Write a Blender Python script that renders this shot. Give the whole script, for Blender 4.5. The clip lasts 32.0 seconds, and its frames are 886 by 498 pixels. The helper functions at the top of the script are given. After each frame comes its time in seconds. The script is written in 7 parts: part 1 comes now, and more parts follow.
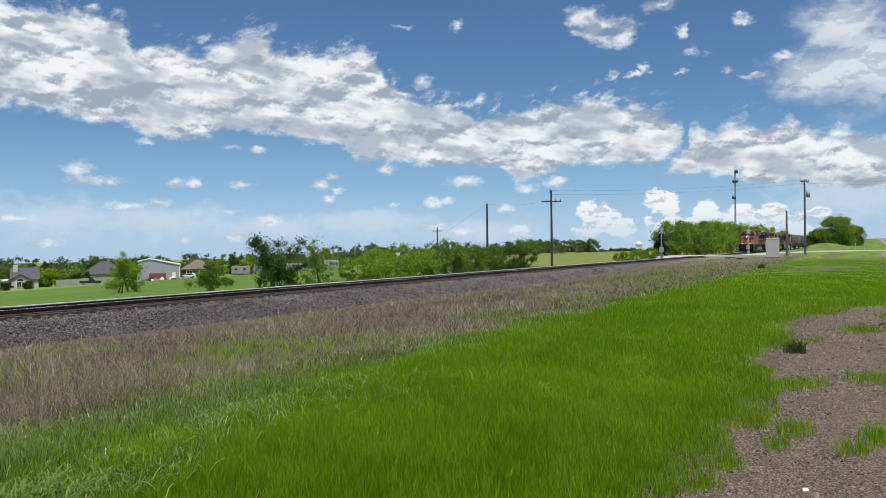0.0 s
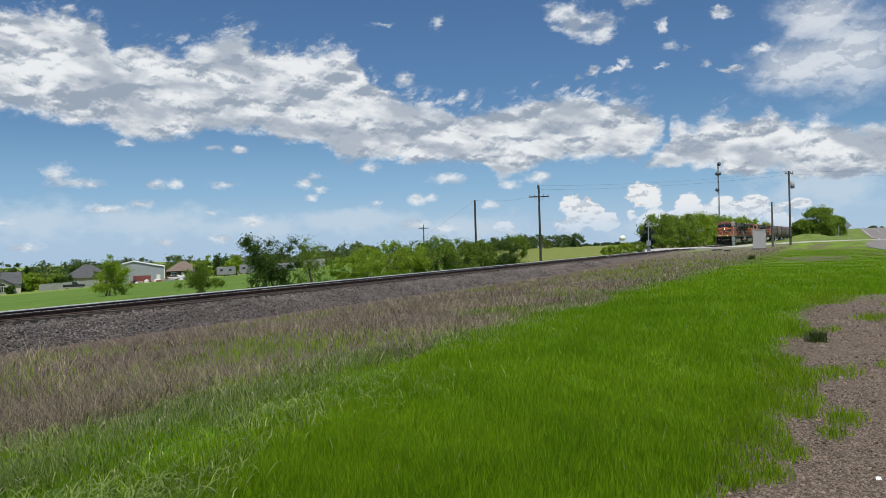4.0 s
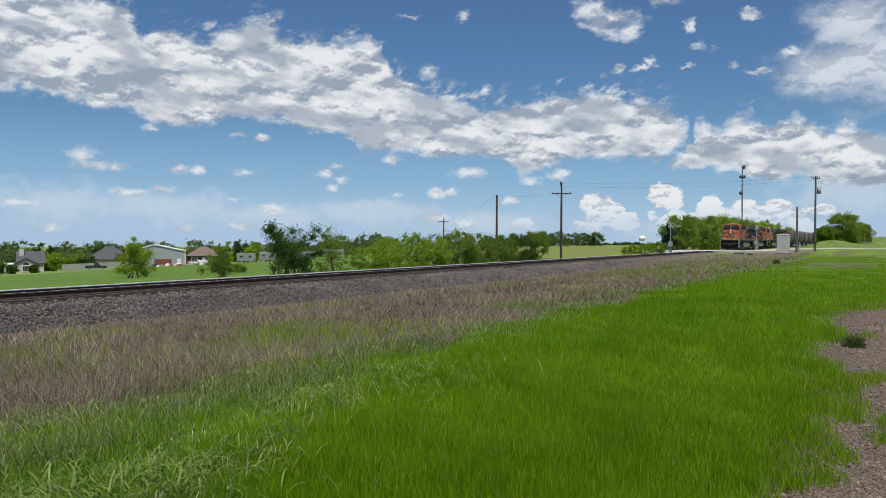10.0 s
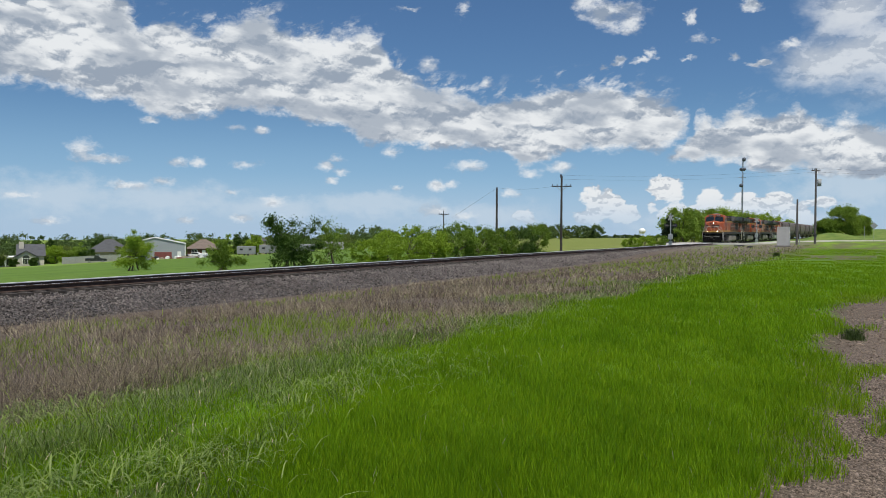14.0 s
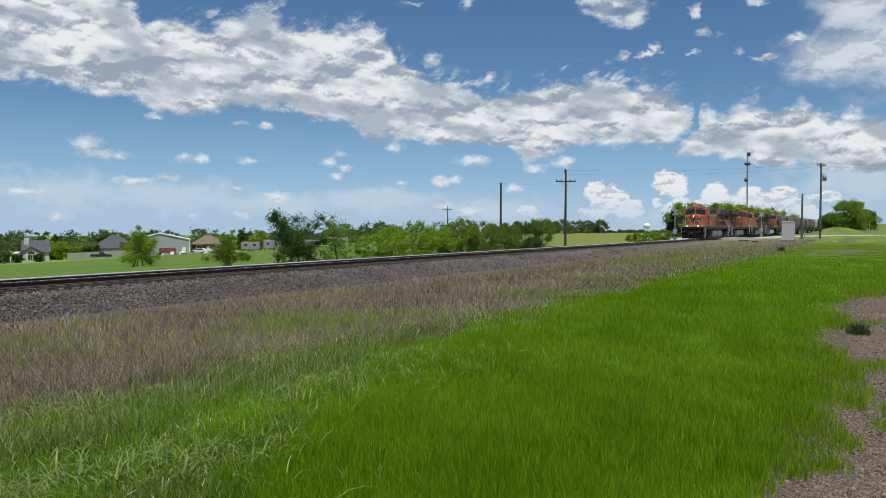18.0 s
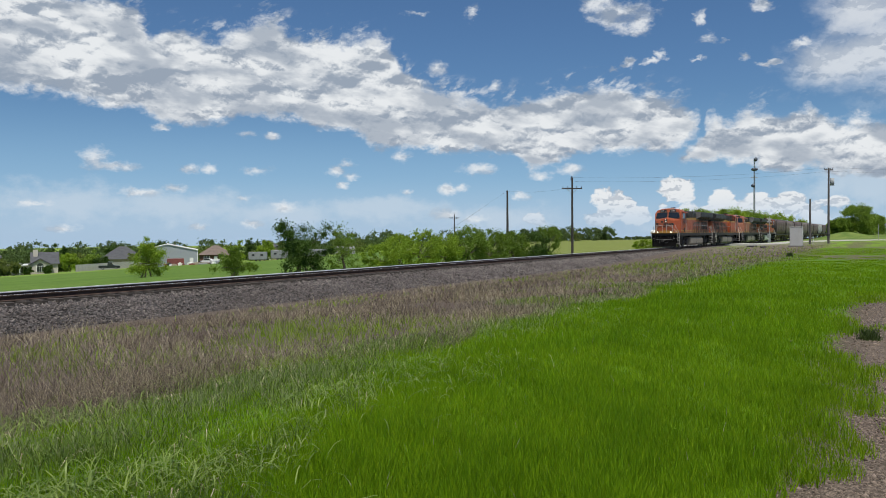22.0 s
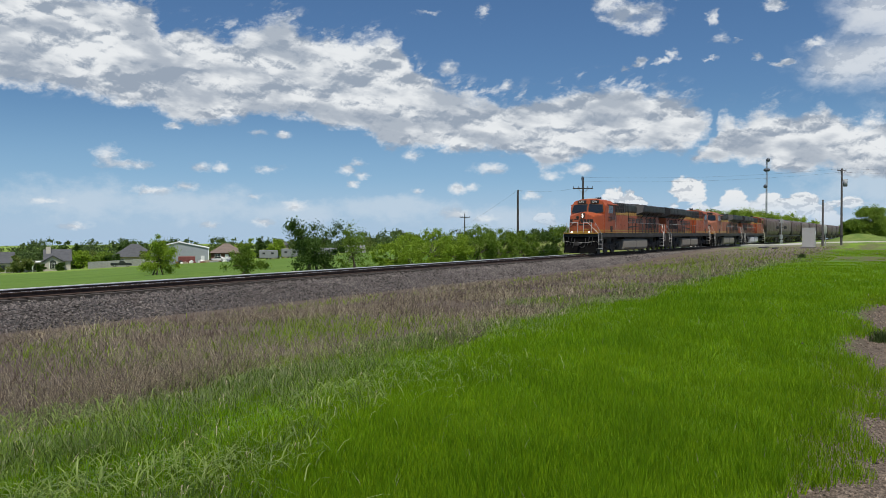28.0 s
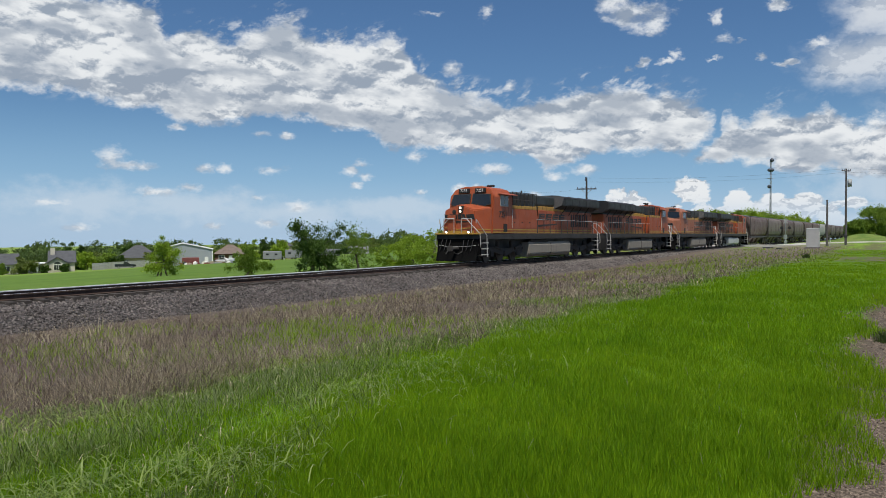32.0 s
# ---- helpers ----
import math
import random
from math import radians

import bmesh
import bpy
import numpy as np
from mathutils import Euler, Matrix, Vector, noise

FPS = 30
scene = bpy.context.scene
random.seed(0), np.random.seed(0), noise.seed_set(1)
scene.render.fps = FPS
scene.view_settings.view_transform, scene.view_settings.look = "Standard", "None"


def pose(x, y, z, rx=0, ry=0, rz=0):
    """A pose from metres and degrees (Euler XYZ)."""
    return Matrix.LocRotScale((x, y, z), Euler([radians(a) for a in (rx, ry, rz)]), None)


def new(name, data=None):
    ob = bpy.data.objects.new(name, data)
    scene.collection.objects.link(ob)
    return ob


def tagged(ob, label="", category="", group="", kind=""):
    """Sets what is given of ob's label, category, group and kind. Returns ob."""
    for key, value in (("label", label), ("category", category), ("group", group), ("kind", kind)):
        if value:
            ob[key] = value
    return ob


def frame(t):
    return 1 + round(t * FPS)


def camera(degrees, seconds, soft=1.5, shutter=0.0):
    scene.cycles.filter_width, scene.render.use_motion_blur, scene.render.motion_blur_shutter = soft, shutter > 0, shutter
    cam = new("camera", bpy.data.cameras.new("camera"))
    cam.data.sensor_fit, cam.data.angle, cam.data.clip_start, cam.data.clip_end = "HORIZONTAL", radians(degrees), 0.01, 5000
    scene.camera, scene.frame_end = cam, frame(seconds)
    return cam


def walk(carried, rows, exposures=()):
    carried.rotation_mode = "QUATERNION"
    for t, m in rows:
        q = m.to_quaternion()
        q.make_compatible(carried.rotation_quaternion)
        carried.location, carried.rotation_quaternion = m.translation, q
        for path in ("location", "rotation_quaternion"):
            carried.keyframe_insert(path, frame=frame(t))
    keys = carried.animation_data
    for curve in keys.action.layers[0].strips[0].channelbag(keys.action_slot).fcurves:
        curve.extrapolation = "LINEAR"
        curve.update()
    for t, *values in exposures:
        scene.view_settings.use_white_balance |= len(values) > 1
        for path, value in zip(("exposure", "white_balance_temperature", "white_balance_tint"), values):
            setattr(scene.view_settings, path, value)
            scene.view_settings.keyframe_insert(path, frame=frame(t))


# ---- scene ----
from collections import defaultdict

# Plan: x runs along the railway, away from the standing place; y points to the railway.
TRACK_Y = 23.0
RAIL_TOP = -0.04
EYE_ROWS = (
    (0, 0.22, -0.80, 1.72, 28.99, -0.13, -0.64),
    (0.5, 0.19, -0.78, 1.72, 29.07, -0.16, -0.70),
    (1, 0.15, -0.76, 1.72, 29.29, -0.26, -0.93),
    (1.5, 0.10, -0.71, 1.73, 29.47, -0.34, -1.16),
    (2, 0.11, -0.66, 1.72, 29.55, -0.32, -1.32),
    (2.5, 0.15, -0.59, 1.72, 29.32, -0.22, -1.42),
    (3, 0.22, -0.49, 1.69, 28.83, -0.18, -1.53),
    (3.5, 0.12, -0.35, 1.70, 28.19, -0.22, -1.60),
    (5.5, 0.05, -0.11, 1.65, 27.41, -0.54, -1.51),
    (6, 0.07, -0.05, 1.63, 26.98, -0.44, -1.18),
    (6.5, 0.06, -0.02, 1.63, 26.65, -0.39, -0.82),
    (7, 0.04, -0.01, 1.64, 26.72, -0.41, -0.45),
    (7.5, 0.03, -0.01, 1.63, 27.22, -0.45, -0.16),
    (8, 0.03, -0.00, 1.64, 27.87, -0.51, 0.01),
    (8.5, 0.00, 0.00, 1.65, 28.43, -0.54, 0.14),
    (9, 0.00, 0.00, 1.65, 28.86, -0.56, 0.22),
    (9.5, 0.00, 0.00, 1.65, 29.11, -0.63, 0.32),
    (10, 0.00, 0.00, 1.65, 29.19, -0.79, 0.32),
    (10.5, 0.00, 0.00, 1.65, 29.11, -1.05, 0.31),
    (11, 0.00, 0.00, 1.65, 28.98, -1.28, 0.30),
    (11.5, 0.00, 0.00, 1.65, 28.85, -1.43, 0.24),
    (12, 0.00, 0.00, 1.65, 28.83, -1.46, 0.27),
    (12.5, 0.00, 0.00, 1.65, 28.90, -1.43, 0.35),
    (13, 0.00, 0.00, 1.65, 29.05, -1.39, 0.37),
    (13.5, 0.00, 0.00, 1.65, 29.17, -1.35, 0.35),
    (14, 0.00, 0.00, 1.65, 29.19, -1.33, 0.30),
    (14.5, 0.00, 0.00, 1.65, 29.09, -1.37, 0.18),
    (16.5, 0.00, 0.00, 1.65, 28.93, -1.54, 0.09),
    (17, 0.00, 0.00, 1.65, 29.10, -1.55, 0.15),
    (17.5, 0.00, 0.00, 1.65, 29.30, -1.62, 0.20),
    (18, 0.00, 0.00, 1.65, 29.49, -1.68, 0.19),
    (18.5, 0.00, 0.00, 1.65, 29.65, -1.67, 0.16),
    (19, 0.00, 0.00, 1.65, 29.76, -1.55, 0.11),
    (19.5, 0.00, 0.00, 1.65, 29.82, -1.39, 0.08),
    (20, 0.00, 0.00, 1.65, 29.83, -1.21, 0.02),
    (20.5, 0.00, 0.00, 1.65, 29.84, -1.07, -0.10),
    (21, 0.00, 0.00, 1.65, 29.85, -1.01, -0.19),
    (21.5, 0.00, 0.00, 1.65, 29.91, -1.03, -0.27),
    (22, 0.00, 0.00, 1.65, 30.00, -1.06, -0.32),
    (22.5, 0.00, 0.00, 1.65, 30.10, -1.08, -0.28),
    (23, 0.00, 0.00, 1.65, 30.17, -1.02, -0.22),
    (23.5, 0.00, 0.00, 1.65, 30.18, -0.95, -0.15),
    (24, 0.00, 0.00, 1.65, 30.17, -0.92, -0.07),
    (24.5, 0.00, 0.00, 1.65, 30.14, -0.90, -0.05),
    (25, 0.00, 0.00, 1.65, 30.13, -0.91, -0.04),
    (25.5, 0.00, 0.00, 1.65, 30.13, -0.92, -0.02),
    (27.5, 0.00, 0.00, 1.65, 30.61, -1.16, -0.04),
    (28, 0.00, 0.00, 1.65, 30.75, -1.11, -0.02),
    (28.5, 0.00, 0.00, 1.65, 30.86, -1.00, 0.02),
    (29, 0.00, 0.00, 1.65, 30.91, -0.85, 0.15),
    (29.5, 0.00, 0.00, 1.65, 30.95, -0.80, 0.25),
    (30, 0.00, 0.00, 1.65, 30.99, -0.82, 0.28),
    (30.5, 0.00, 0.00, 1.65, 31.04, -0.86, 0.21),
    (31, 0.00, 0.00, 1.65, 31.06, -0.92, 0.11),
    (31.5, 0.00, 0.00, 1.65, 31.04, -0.96, -0.03),
    (32, 0.00, 0.00, 1.65, 31.01, -1.05, -0.11),
)


def eye_pose(x, y, z, turn, pitch, lean):
    return pose(x, y, z, 90 + pitch, 0, turn - 90) @ pose(0, 0, 0, 0, 0, lean)


cam = camera(59.36, 32.0, soft=0.7)
walk(cam, [(r[0], eye_pose(*r[1:])) for r in EYE_ROWS],
     exposures=((0.0, 0.24), (2.0, 0.22), (5.0, 0.10), (32.0, 0.10)))

# ---- sky, sun ----
SUN_AZ, SUN_EL = radians(214), radians(66)
SUN_DIR = Vector((math.cos(SUN_AZ) * math.cos(SUN_EL), math.sin(SUN_AZ) * math.cos(SUN_EL), math.sin(SUN_EL)))
sun = new("sun", bpy.data.lights.new("sun", "SUN"))
sun.data.energy, sun.data.angle, sun.data.color = 4.5, radians(0.6), (1.0, 0.95, 0.87)
sun.matrix_world = Matrix.Translation((0, 0, 60)) @ SUN_DIR.to_track_quat("Z", "Y").to_matrix().to_4x4()


class Nodes:
    """Short hand for building a node tree."""

    def __init__(self, tree):
        self.t = tree
        tree.nodes.clear()

    def add(self, kind, inputs=None, **props):
        n = self.t.nodes.new(kind)
        if "operation" in props:
            n.operation = props["operation"]
        if "interpolation_type" in props:
            n.interpolation_type = props["interpolation_type"]
        if "sky_type" in props:
            n.sky_type = props["sky_type"]
        if "data_type" in props:
            n.data_type, n.blend_type = props["data_type"], props["blend_type"]
        for k, v in (inputs or {}).items():
            self.put(n.inputs[k], v)
        return n

    def put(self, socket, v):
        if isinstance(v, bpy.types.NodeSocket):
            self.t.links.new(v, socket)
        elif isinstance(v, bpy.types.Node):
            self.t.links.new(v.outputs[0], socket)
        else:
            socket.default_value = v

    def math(self, op, a, b=0.0, c=0.0, clamp=False):
        n = self.t.nodes.new("ShaderNodeMath")
        n.operation, n.use_clamp = op, clamp
        for s, v in zip(n.inputs, (a, b, c)):
            self.put(s, v)
        return n.outputs[0]

    def vec(self, op, a, b=(0, 0, 0)):
        n = self.t.nodes.new("ShaderNodeVectorMath")
        n.operation = op
        self.put(n.inputs[0], a), self.put(n.inputs[1], b)
        return n.outputs["Value" if op in ("LENGTH", "DOT_PRODUCT", "DISTANCE") else "Vector"]

    def ramp(self, v, lo, hi, a=0.0, b=1.0, smooth=True):
        n = self.add("ShaderNodeMapRange", interpolation_type="SMOOTHSTEP" if smooth else "LINEAR")
        for s, w in zip(n.inputs, (v, lo, hi, a, b)):
            self.put(s, w)
        return n.outputs[0]

    def noise(self, vec, scale, detail=4.0, rough=0.55, distort=0.0):
        n = self.add("ShaderNodeTexNoise")
        self.put(n.inputs["Vector"], vec)
        self.put(n.inputs["Scale"], scale), self.put(n.inputs["Detail"], detail)
        self.put(n.inputs["Roughness"], rough), self.put(n.inputs["Distortion"], distort)
        return n.outputs[0]

    def mix(self, f, a, b, kind="MIX"):
        n = self.add("ShaderNodeMix", data_type="RGBA", blend_type=kind)
        self.put(n.inputs[0], f), self.put(n.inputs[6], a), self.put(n.inputs[7], b)
        return n.outputs[2]

    def xyz(self, v):
        n = self.add("ShaderNodeSeparateXYZ")
        self.put(n.inputs[0], v)
        return n.outputs

    def comb(self, x, y, z):
        n = self.add("ShaderNodeCombineXYZ")
        for s, v in zip(n.inputs, (x, y, z)):
            self.put(s, v)
        return n.outputs[0]


# Clouds. Edges of the long banks as (azimuth, height), single clouds as (azimuth, height, half width, half height), in degrees.
BANK_TOP = ((66, 17.2), (61.9, 16.8), (58.8, 16.2), (53.4, 16.2), (51.3, 15.3), (50.4, 13.8), (48.6, 14.3), (46.1, 14.0), (44.6, 14.9), (42.2, 15.6), (40.3, 14.5), (38.4, 14.7), (36.5, 14.3), (34.3, 14.2), (33.3, 13.0), (32.1, 11.5), (29.2, 10.8), (27.8, 10.3), (26.1, 9.9), (24.1, 10.1), (22.2, 10.3), (20.3, 10.9), (18.1, 10.8), (16.2, 10.3), (14.6, 10.1), (12.8, 9.4), (11.7, 8.3), (11.2, 6.6), (9.0, 5.0))
BANK_FOOT = ((66, 9.3), (58.9, 9.2), (56.7, 9.1), (54.5, 8.9), (51.4, 8.5), (49.2, 7.5), (47.2, 7.4), (45.2, 7.6), (43.3, 8.0), (40.7, 8.3), (39.3, 7.5), (36.6, 7.3), (35.2, 6.2), (32.7, 6.0), (29.2, 6.0), (26.4, 5.8), (24.5, 5.2), (23.4, 4.5), (22.0, 4.9), (18.7, 5.7), (16.8, 5.5), (14.9, 5.3), (12.9, 5.9), (11.2, 6.9), (9.0, 8.0))
FAR_TOP = ((14.0, 4.0), (13.1, 5.2), (11.8, 6.7), (11.3, 8.3), (10.5, 8.8), (9.8, 8.2), (8.8, 8.7), (7.6, 9.1), (6.4, 8.3), (4.7, 8.8), (3.6, 7.6), (2.0, 7.7), (-0.5, 7.3), (-8.0, 7.2))
FAR_FOOT = ((14.0, 5.6), (13.1, 4.9), (10.3, 4.7), (8.3, 4.6), (6.7, 4.1), (4.3, 4.0), (2.0, 3.4), (-0.4, 3.3), (-8.0, 3.0))
CLOUD_TOWERS = [(17.5, 2.0, 1.5, 1.3), (18.8, 1.0, 1.5, 0.8), (15.9, 1.2, 1.4, 0.8), (13.1, 2.7, 1.25, 1.4), (12.8, 1.3, 2.0, 1.0), (14.2, 1.7, 0.8, 0.8), (10.2, 2.4, 1.1, 1.35), (9.6, 1.2, 1.5, 0.8), (7.8, 1.9, 1.2, 1.15), (6.0, 1.7, 1.1, 0.9), (4.4, 1.2, 1.2, 0.9), (23.2, 1.2, 1.2, 0.6), (3.0, 2.0, 1.4, 0.8)]
CLOUD_PUFFS = [(54.1, 5.2, 1.15, 0.75), (53.0, 4.8, 1.9, 0.42), (48.1, 4.8, 0.9, 0.40), (46.6, 4.8, 0.6, 0.35), (43.4, 4.6, 1.2, 0.42), (36.9, 5.2, 0.75, 0.34), (37.7, 4.6, 0.8, 0.40), (36.6, 4.3, 0.6, 0.36), (37.4, 3.6, 0.6, 0.33), (33.0, 5.7, 0.8, 0.55), (49.7, 7.5, 0.75, 0.32), (44.2, 7.2, 0.9, 0.26), (42.3, 7.1, 0.55, 0.3), (49.0, 3.3, 1.2, 0.38), (51.2, 3.0, 1.5, 0.36), (41.5, 2.1, 1.1, 0.60), (44.4, 2.6, 0.7, 0.3), (56.1, 0.5, 1.7, 0.38), (57.7, 2.2, 1.3, 0.3), (47.3, 0.7, 1.0, 0.3), (43.8, 0.8, 0.8, 0.3), (30.0, 1.5, 1.1, 0.6), (29.6, 3.3, 0.8, 0.5), (32.6, 3.1, 0.5, 0.2), (24.5, 2.7, 0.8, 0.32), (27.6, 1.0, 1.2, 0.4), (28.6, 3.5, 0.6, 0.4), (27.4, 4.8, 1.4, 0.4), (30.4, 12.2, 0.9, 0.7), (26.1, 10.7, 0.55, 0.4), (20.6, 4.7, 1.2, 0.5), (22.6, 4.3, 0.9, 0.4)]
CLOUD_HIGH = [(17.2, 15.4, 2.5, 1.3), (18.6, 16.2, 2.2, 0.9), (15.9, 14.6, 1.2, 0.7), (13.1, 16.5, 1.6, 0.55), (11.2, 13.4, 1.05, 0.75), (11.6, 14.6, 0.45, 0.6), (9.9, 13.2, 0.7, 0.4), (14.3, 12.4, 0.55, 0.45), (15.0, 12.0, 0.8, 0.22), (16.6, 12.0, 0.5, 0.5), (17.5, 11.6, 0.6, 0.4), (11.9, 12.0, 0.7, 0.2), (8.9, 12.0, 0.45, 0.4), (7.2, 11.4, 1.0, 0.26), (5.3, 12.4, 0.9, 0.42), (7.6, 15.1, 0.8, 0.4), (27.9, 16.0, 0.6, 0.7), (32.0, 15.8, 1.2, 0.35), (55.4, 14.4, 3.0, 1.3)]
CLOUD_SOFT = [(1.6, 13.9, 2.6, 1.7), (3.0, 11.0, 3.2, 1.6), (0.2, 11.6, 3.4, 2.8)]
CLOUD_VEIL = [(56.1, 2.1, 5.6, 1.6), (48.4, 2.1, 6.7, 1.3), (41.5, 1.6, 6.0, 1.1), (34.6, 1.9, 6.6, 1.0), (25.9, 1.0, 5.8, 1.1), (1.5, 3.2, 4.9, 2.3), (9.0, 0.8, 9.0, 1.2)]


def build_sky():
    world = bpy.data.worlds.new("sky")
    scene.world = world
    world.use_nodes = True
    g = Nodes(world.node_tree)
    sky = g.add("ShaderNodeTexSky", sky_type="NISHITA")
    sky.sun_disc = False
    sky.sun_elevation, sky.sun_rotation = SUN_EL, math.atan2(SUN_DIR.x, SUN_DIR.y)
    sky.altitude, sky.air_density, sky.dust_density, sky.ozone_density = 200, 1.0, 0.6, 2.0
    way = g.add("ShaderNodeTexCoord").outputs["Generated"]
    x, y, z = g.xyz(way)
    deg = 180 / math.pi
    az = g.math("MULTIPLY", g.math("ARCTAN2", y, x), deg)
    el = g.math("MULTIPLY", g.math("ARCSINE", z), deg)
    # coarse drift and fine curls bend the outlines of the clouds
    flat = g.comb(az, g.math("MULTIPLY", el, 1.5), 0.0)
    drift = g.add("ShaderNodeTexNoise", {"Vector": flat, "Scale": 0.42, "Detail": 3.0, "Roughness": 0.55})
    bend = g.vec("SUBTRACT", drift.outputs["Color"], (0.5, 0.5, 0.5))
    curl = g.add("ShaderNodeTexNoise", {"Vector": flat, "Scale": 1.5, "Detail": 5.0, "Roughness": 0.6})
    bend2 = g.vec("SUBTRACT", curl.outputs["Color"], (0.5, 0.5, 0.5))

    def warped(amount, small, up=0.0, across=0.0):
        s1 = g.vec("MULTIPLY", bend, (amount, amount * 0.6, 0))
        s2 = g.vec("MULTIPLY", bend2, (small, small * 0.7, 0))
        p = g.vec("ADD", g.vec("ADD", g.comb(az, el, 0.0), s1), s2)
        return g.vec("ADD", p, (across, up, 0)) if up or across else p

    def billow(scale, up=0.0, across=0.0, detail=4.0):
        """Rounded heads of cloud: high in the middle of each head, low between them."""
        p = g.vec("MULTIPLY", warped(1.3, 0.45, up, across), (0.8, 1.25, 1.0))
        n = g.t.nodes.new("ShaderNodeTexVoronoi")
        n.feature = "SMOOTH_F1"
        g.put(n.inputs["Vector"], p)
        for key, v in (("Scale", scale), ("Detail", detail), ("Roughness", 0.58), ("Lacunarity", 2.2), ("Smoothness", 0.35), ("Randomness", 1.0)):
            n.inputs[key].default_value = v
        return n.outputs["Distance"]

    def edge(points, p_az):
        """Height of an outline at each azimuth from -10 to 70 degrees."""
        n = g.t.nodes.new("ShaderNodeFloatCurve")
        c = n.mapping.curves[0]
        pts = sorted(((a + 10) / 80, e / 20) for a, e in points)
        while len(c.points) < len(pts):
            c.points.new(0.5, 0.5)
        for q, (u, v) in zip(c.points, pts):
            q.location = (u, v)
            q.handle_type = "VECTOR"
        n.mapping.update()
        g.put(n.inputs["Value"], g.math("DIVIDE", g.math("ADD", p_az, 10.0), 80.0))
        return g.math("MULTIPLY", n.outputs[0], 20.0)

    def band(top, foot, amount, small):
        """Positive inside the bank, one at a degree and a half from its edges."""
        px, py, _ = g.xyz(warped(amount, small))
        upper = g.math("DIVIDE", g.math("SUBTRACT", edge(top, px), py), 1.5)
        lower = g.math("DIVIDE", g.math("SUBTRACT", py, edge(foot, px)), 1.1)
        return g.math("MINIMUM", g.math("MINIMUM", upper, lower), 1.4)

    def field(groups, amount, small):
        p = warped(amount, small)
        best = None
        for a, e, ra, re in groups:
            n = g.vec("LENGTH", g.vec("MULTIPLY", g.vec("SUBTRACT", p, (a, e, 0)), (1 / ra, 1 / re, 0)))
            best = n if best is None else g.add("ShaderNodeMath", {0: best, 1: n, 2: 0.25}, operation="SMOOTH_MIN").outputs[0]
        return g.math("SUBTRACT", 1.0, best)

    heads = billow(0.42)
    shade, shade_up = billow(0.36, 0.0, 0.0, 1.4), billow(0.36, 0.55, 0.12, 1.4)
    small, small_up = billow(1.15, 0.0, 0.0, 3.0), billow(1.15, 0.2, 0.05, 3.0)
    fbm = g.noise(g.comb(az, g.math("MULTIPLY", el, 1.5), 3.0), 0.55, 8.0, 0.62)
    slant = g.math("ADD", el, g.math("MULTIPLY", az, -0.10))
    broad = g.noise(g.comb(g.math("MULTIPLY", az, 0.45), slant, 11.0), 0.55, 4.0, 0.5)
    streak = g.noise(g.comb(g.math("MULTIPLY", az, 0.35), g.math("MULTIPLY", slant, 1.6), 7.0), 0.8, 4.0, 0.5)
    wisp = g.noise(g.comb(g.math("ADD", az, g.math("MULTIPLY", el, 0.8)), g.math("MULTIPLY", el, 1.2), 5.0), 0.9, 7.0, 0.62)
    puffed = g.math("SUBTRACT", 0.78, heads)

    def cover(fld, lo, hi, round_, rag):
        f = g.math("ADD", fld, g.math("MULTIPLY", puffed, round_))
        return g.ramp(g.math("ADD", f, g.math("MULTIPLY", g.math("SUBTRACT", fbm, 0.5), rag)), lo, hi)

    f_bank = g.math("MAXIMUM", band(BANK_TOP, BANK_FOOT, 0.7, 0.6), band(FAR_TOP, FAR_FOOT, 0.5, 0.6))
    a_bank = cover(f_bank, -0.20, 0.45, 0.55, 1.5)
    a_tow = g.math("MULTIPLY", cover(field(CLOUD_TOWERS, 0.6, 0.6), -0.30, -0.06, 0.9, 0.6), g.ramp(el, 0.1, 1.2))
    a_puff = g.math("MULTIPLY", cover(field(CLOUD_PUFFS, 0.7, 1.0), -0.25, 0.95, 0.4, 2.2), 0.85)
    a_soft = g.math("MULTIPLY", cover(field(CLOUD_SOFT, 2.0, 0.7), -0.6, 0.7, 0.3, 0.9), 0.75)
    a_high = g.math("MULTIPLY", cover(field(CLOUD_HIGH, 1.1, 1.4), -0.15, 0.85, 0.4, 2.4), 0.86)
    a_veil = g.math("MULTIPLY", cover(field(CLOUD_VEIL, 2.5, 0.8), -0.3, 0.7, 0.3, 1.6), 0.72)
    # torn wisps along the upper edge of the bank
    torn = g.math("MULTIPLY", g.ramp(f_bank, -0.9, 0.1), g.ramp(wisp, 0.50, 0.70))
    a_torn = g.math("MULTIPLY", g.math("MULTIPLY", torn, 0.7), g.ramp(el, 8.5, 10.5))
    # the rest of the sky, out of view, is half filled with the same kind of cloud
    out = g.ramp(g.math("ABSOLUTE", g.math("SUBTRACT", az, 29.0)), 38.0, 50.0)
    up = g.ramp(el, 18.5, 26.0)
    wide = g.noise(g.vec("MULTIPLY", way, (1, 1, 2.0)), 2.6, 7.0, 0.6)
    a_rest = g.math("MULTIPLY", g.ramp(wide, 0.52, 0.66), g.math("MAXIMUM", out, up))
    a_rest = g.math("MULTIPLY", a_rest, g.ramp(el, 0.0, 4.0))
    in_view = g.math("SUBTRACT", 1.0, out)
    alpha = a_rest
    for one in (a_bank, a_torn, a_tow, a_puff, a_high, a_soft):
        alpha = g.math("MAXIMUM", alpha, g.math("MULTIPLY", one, in_view))
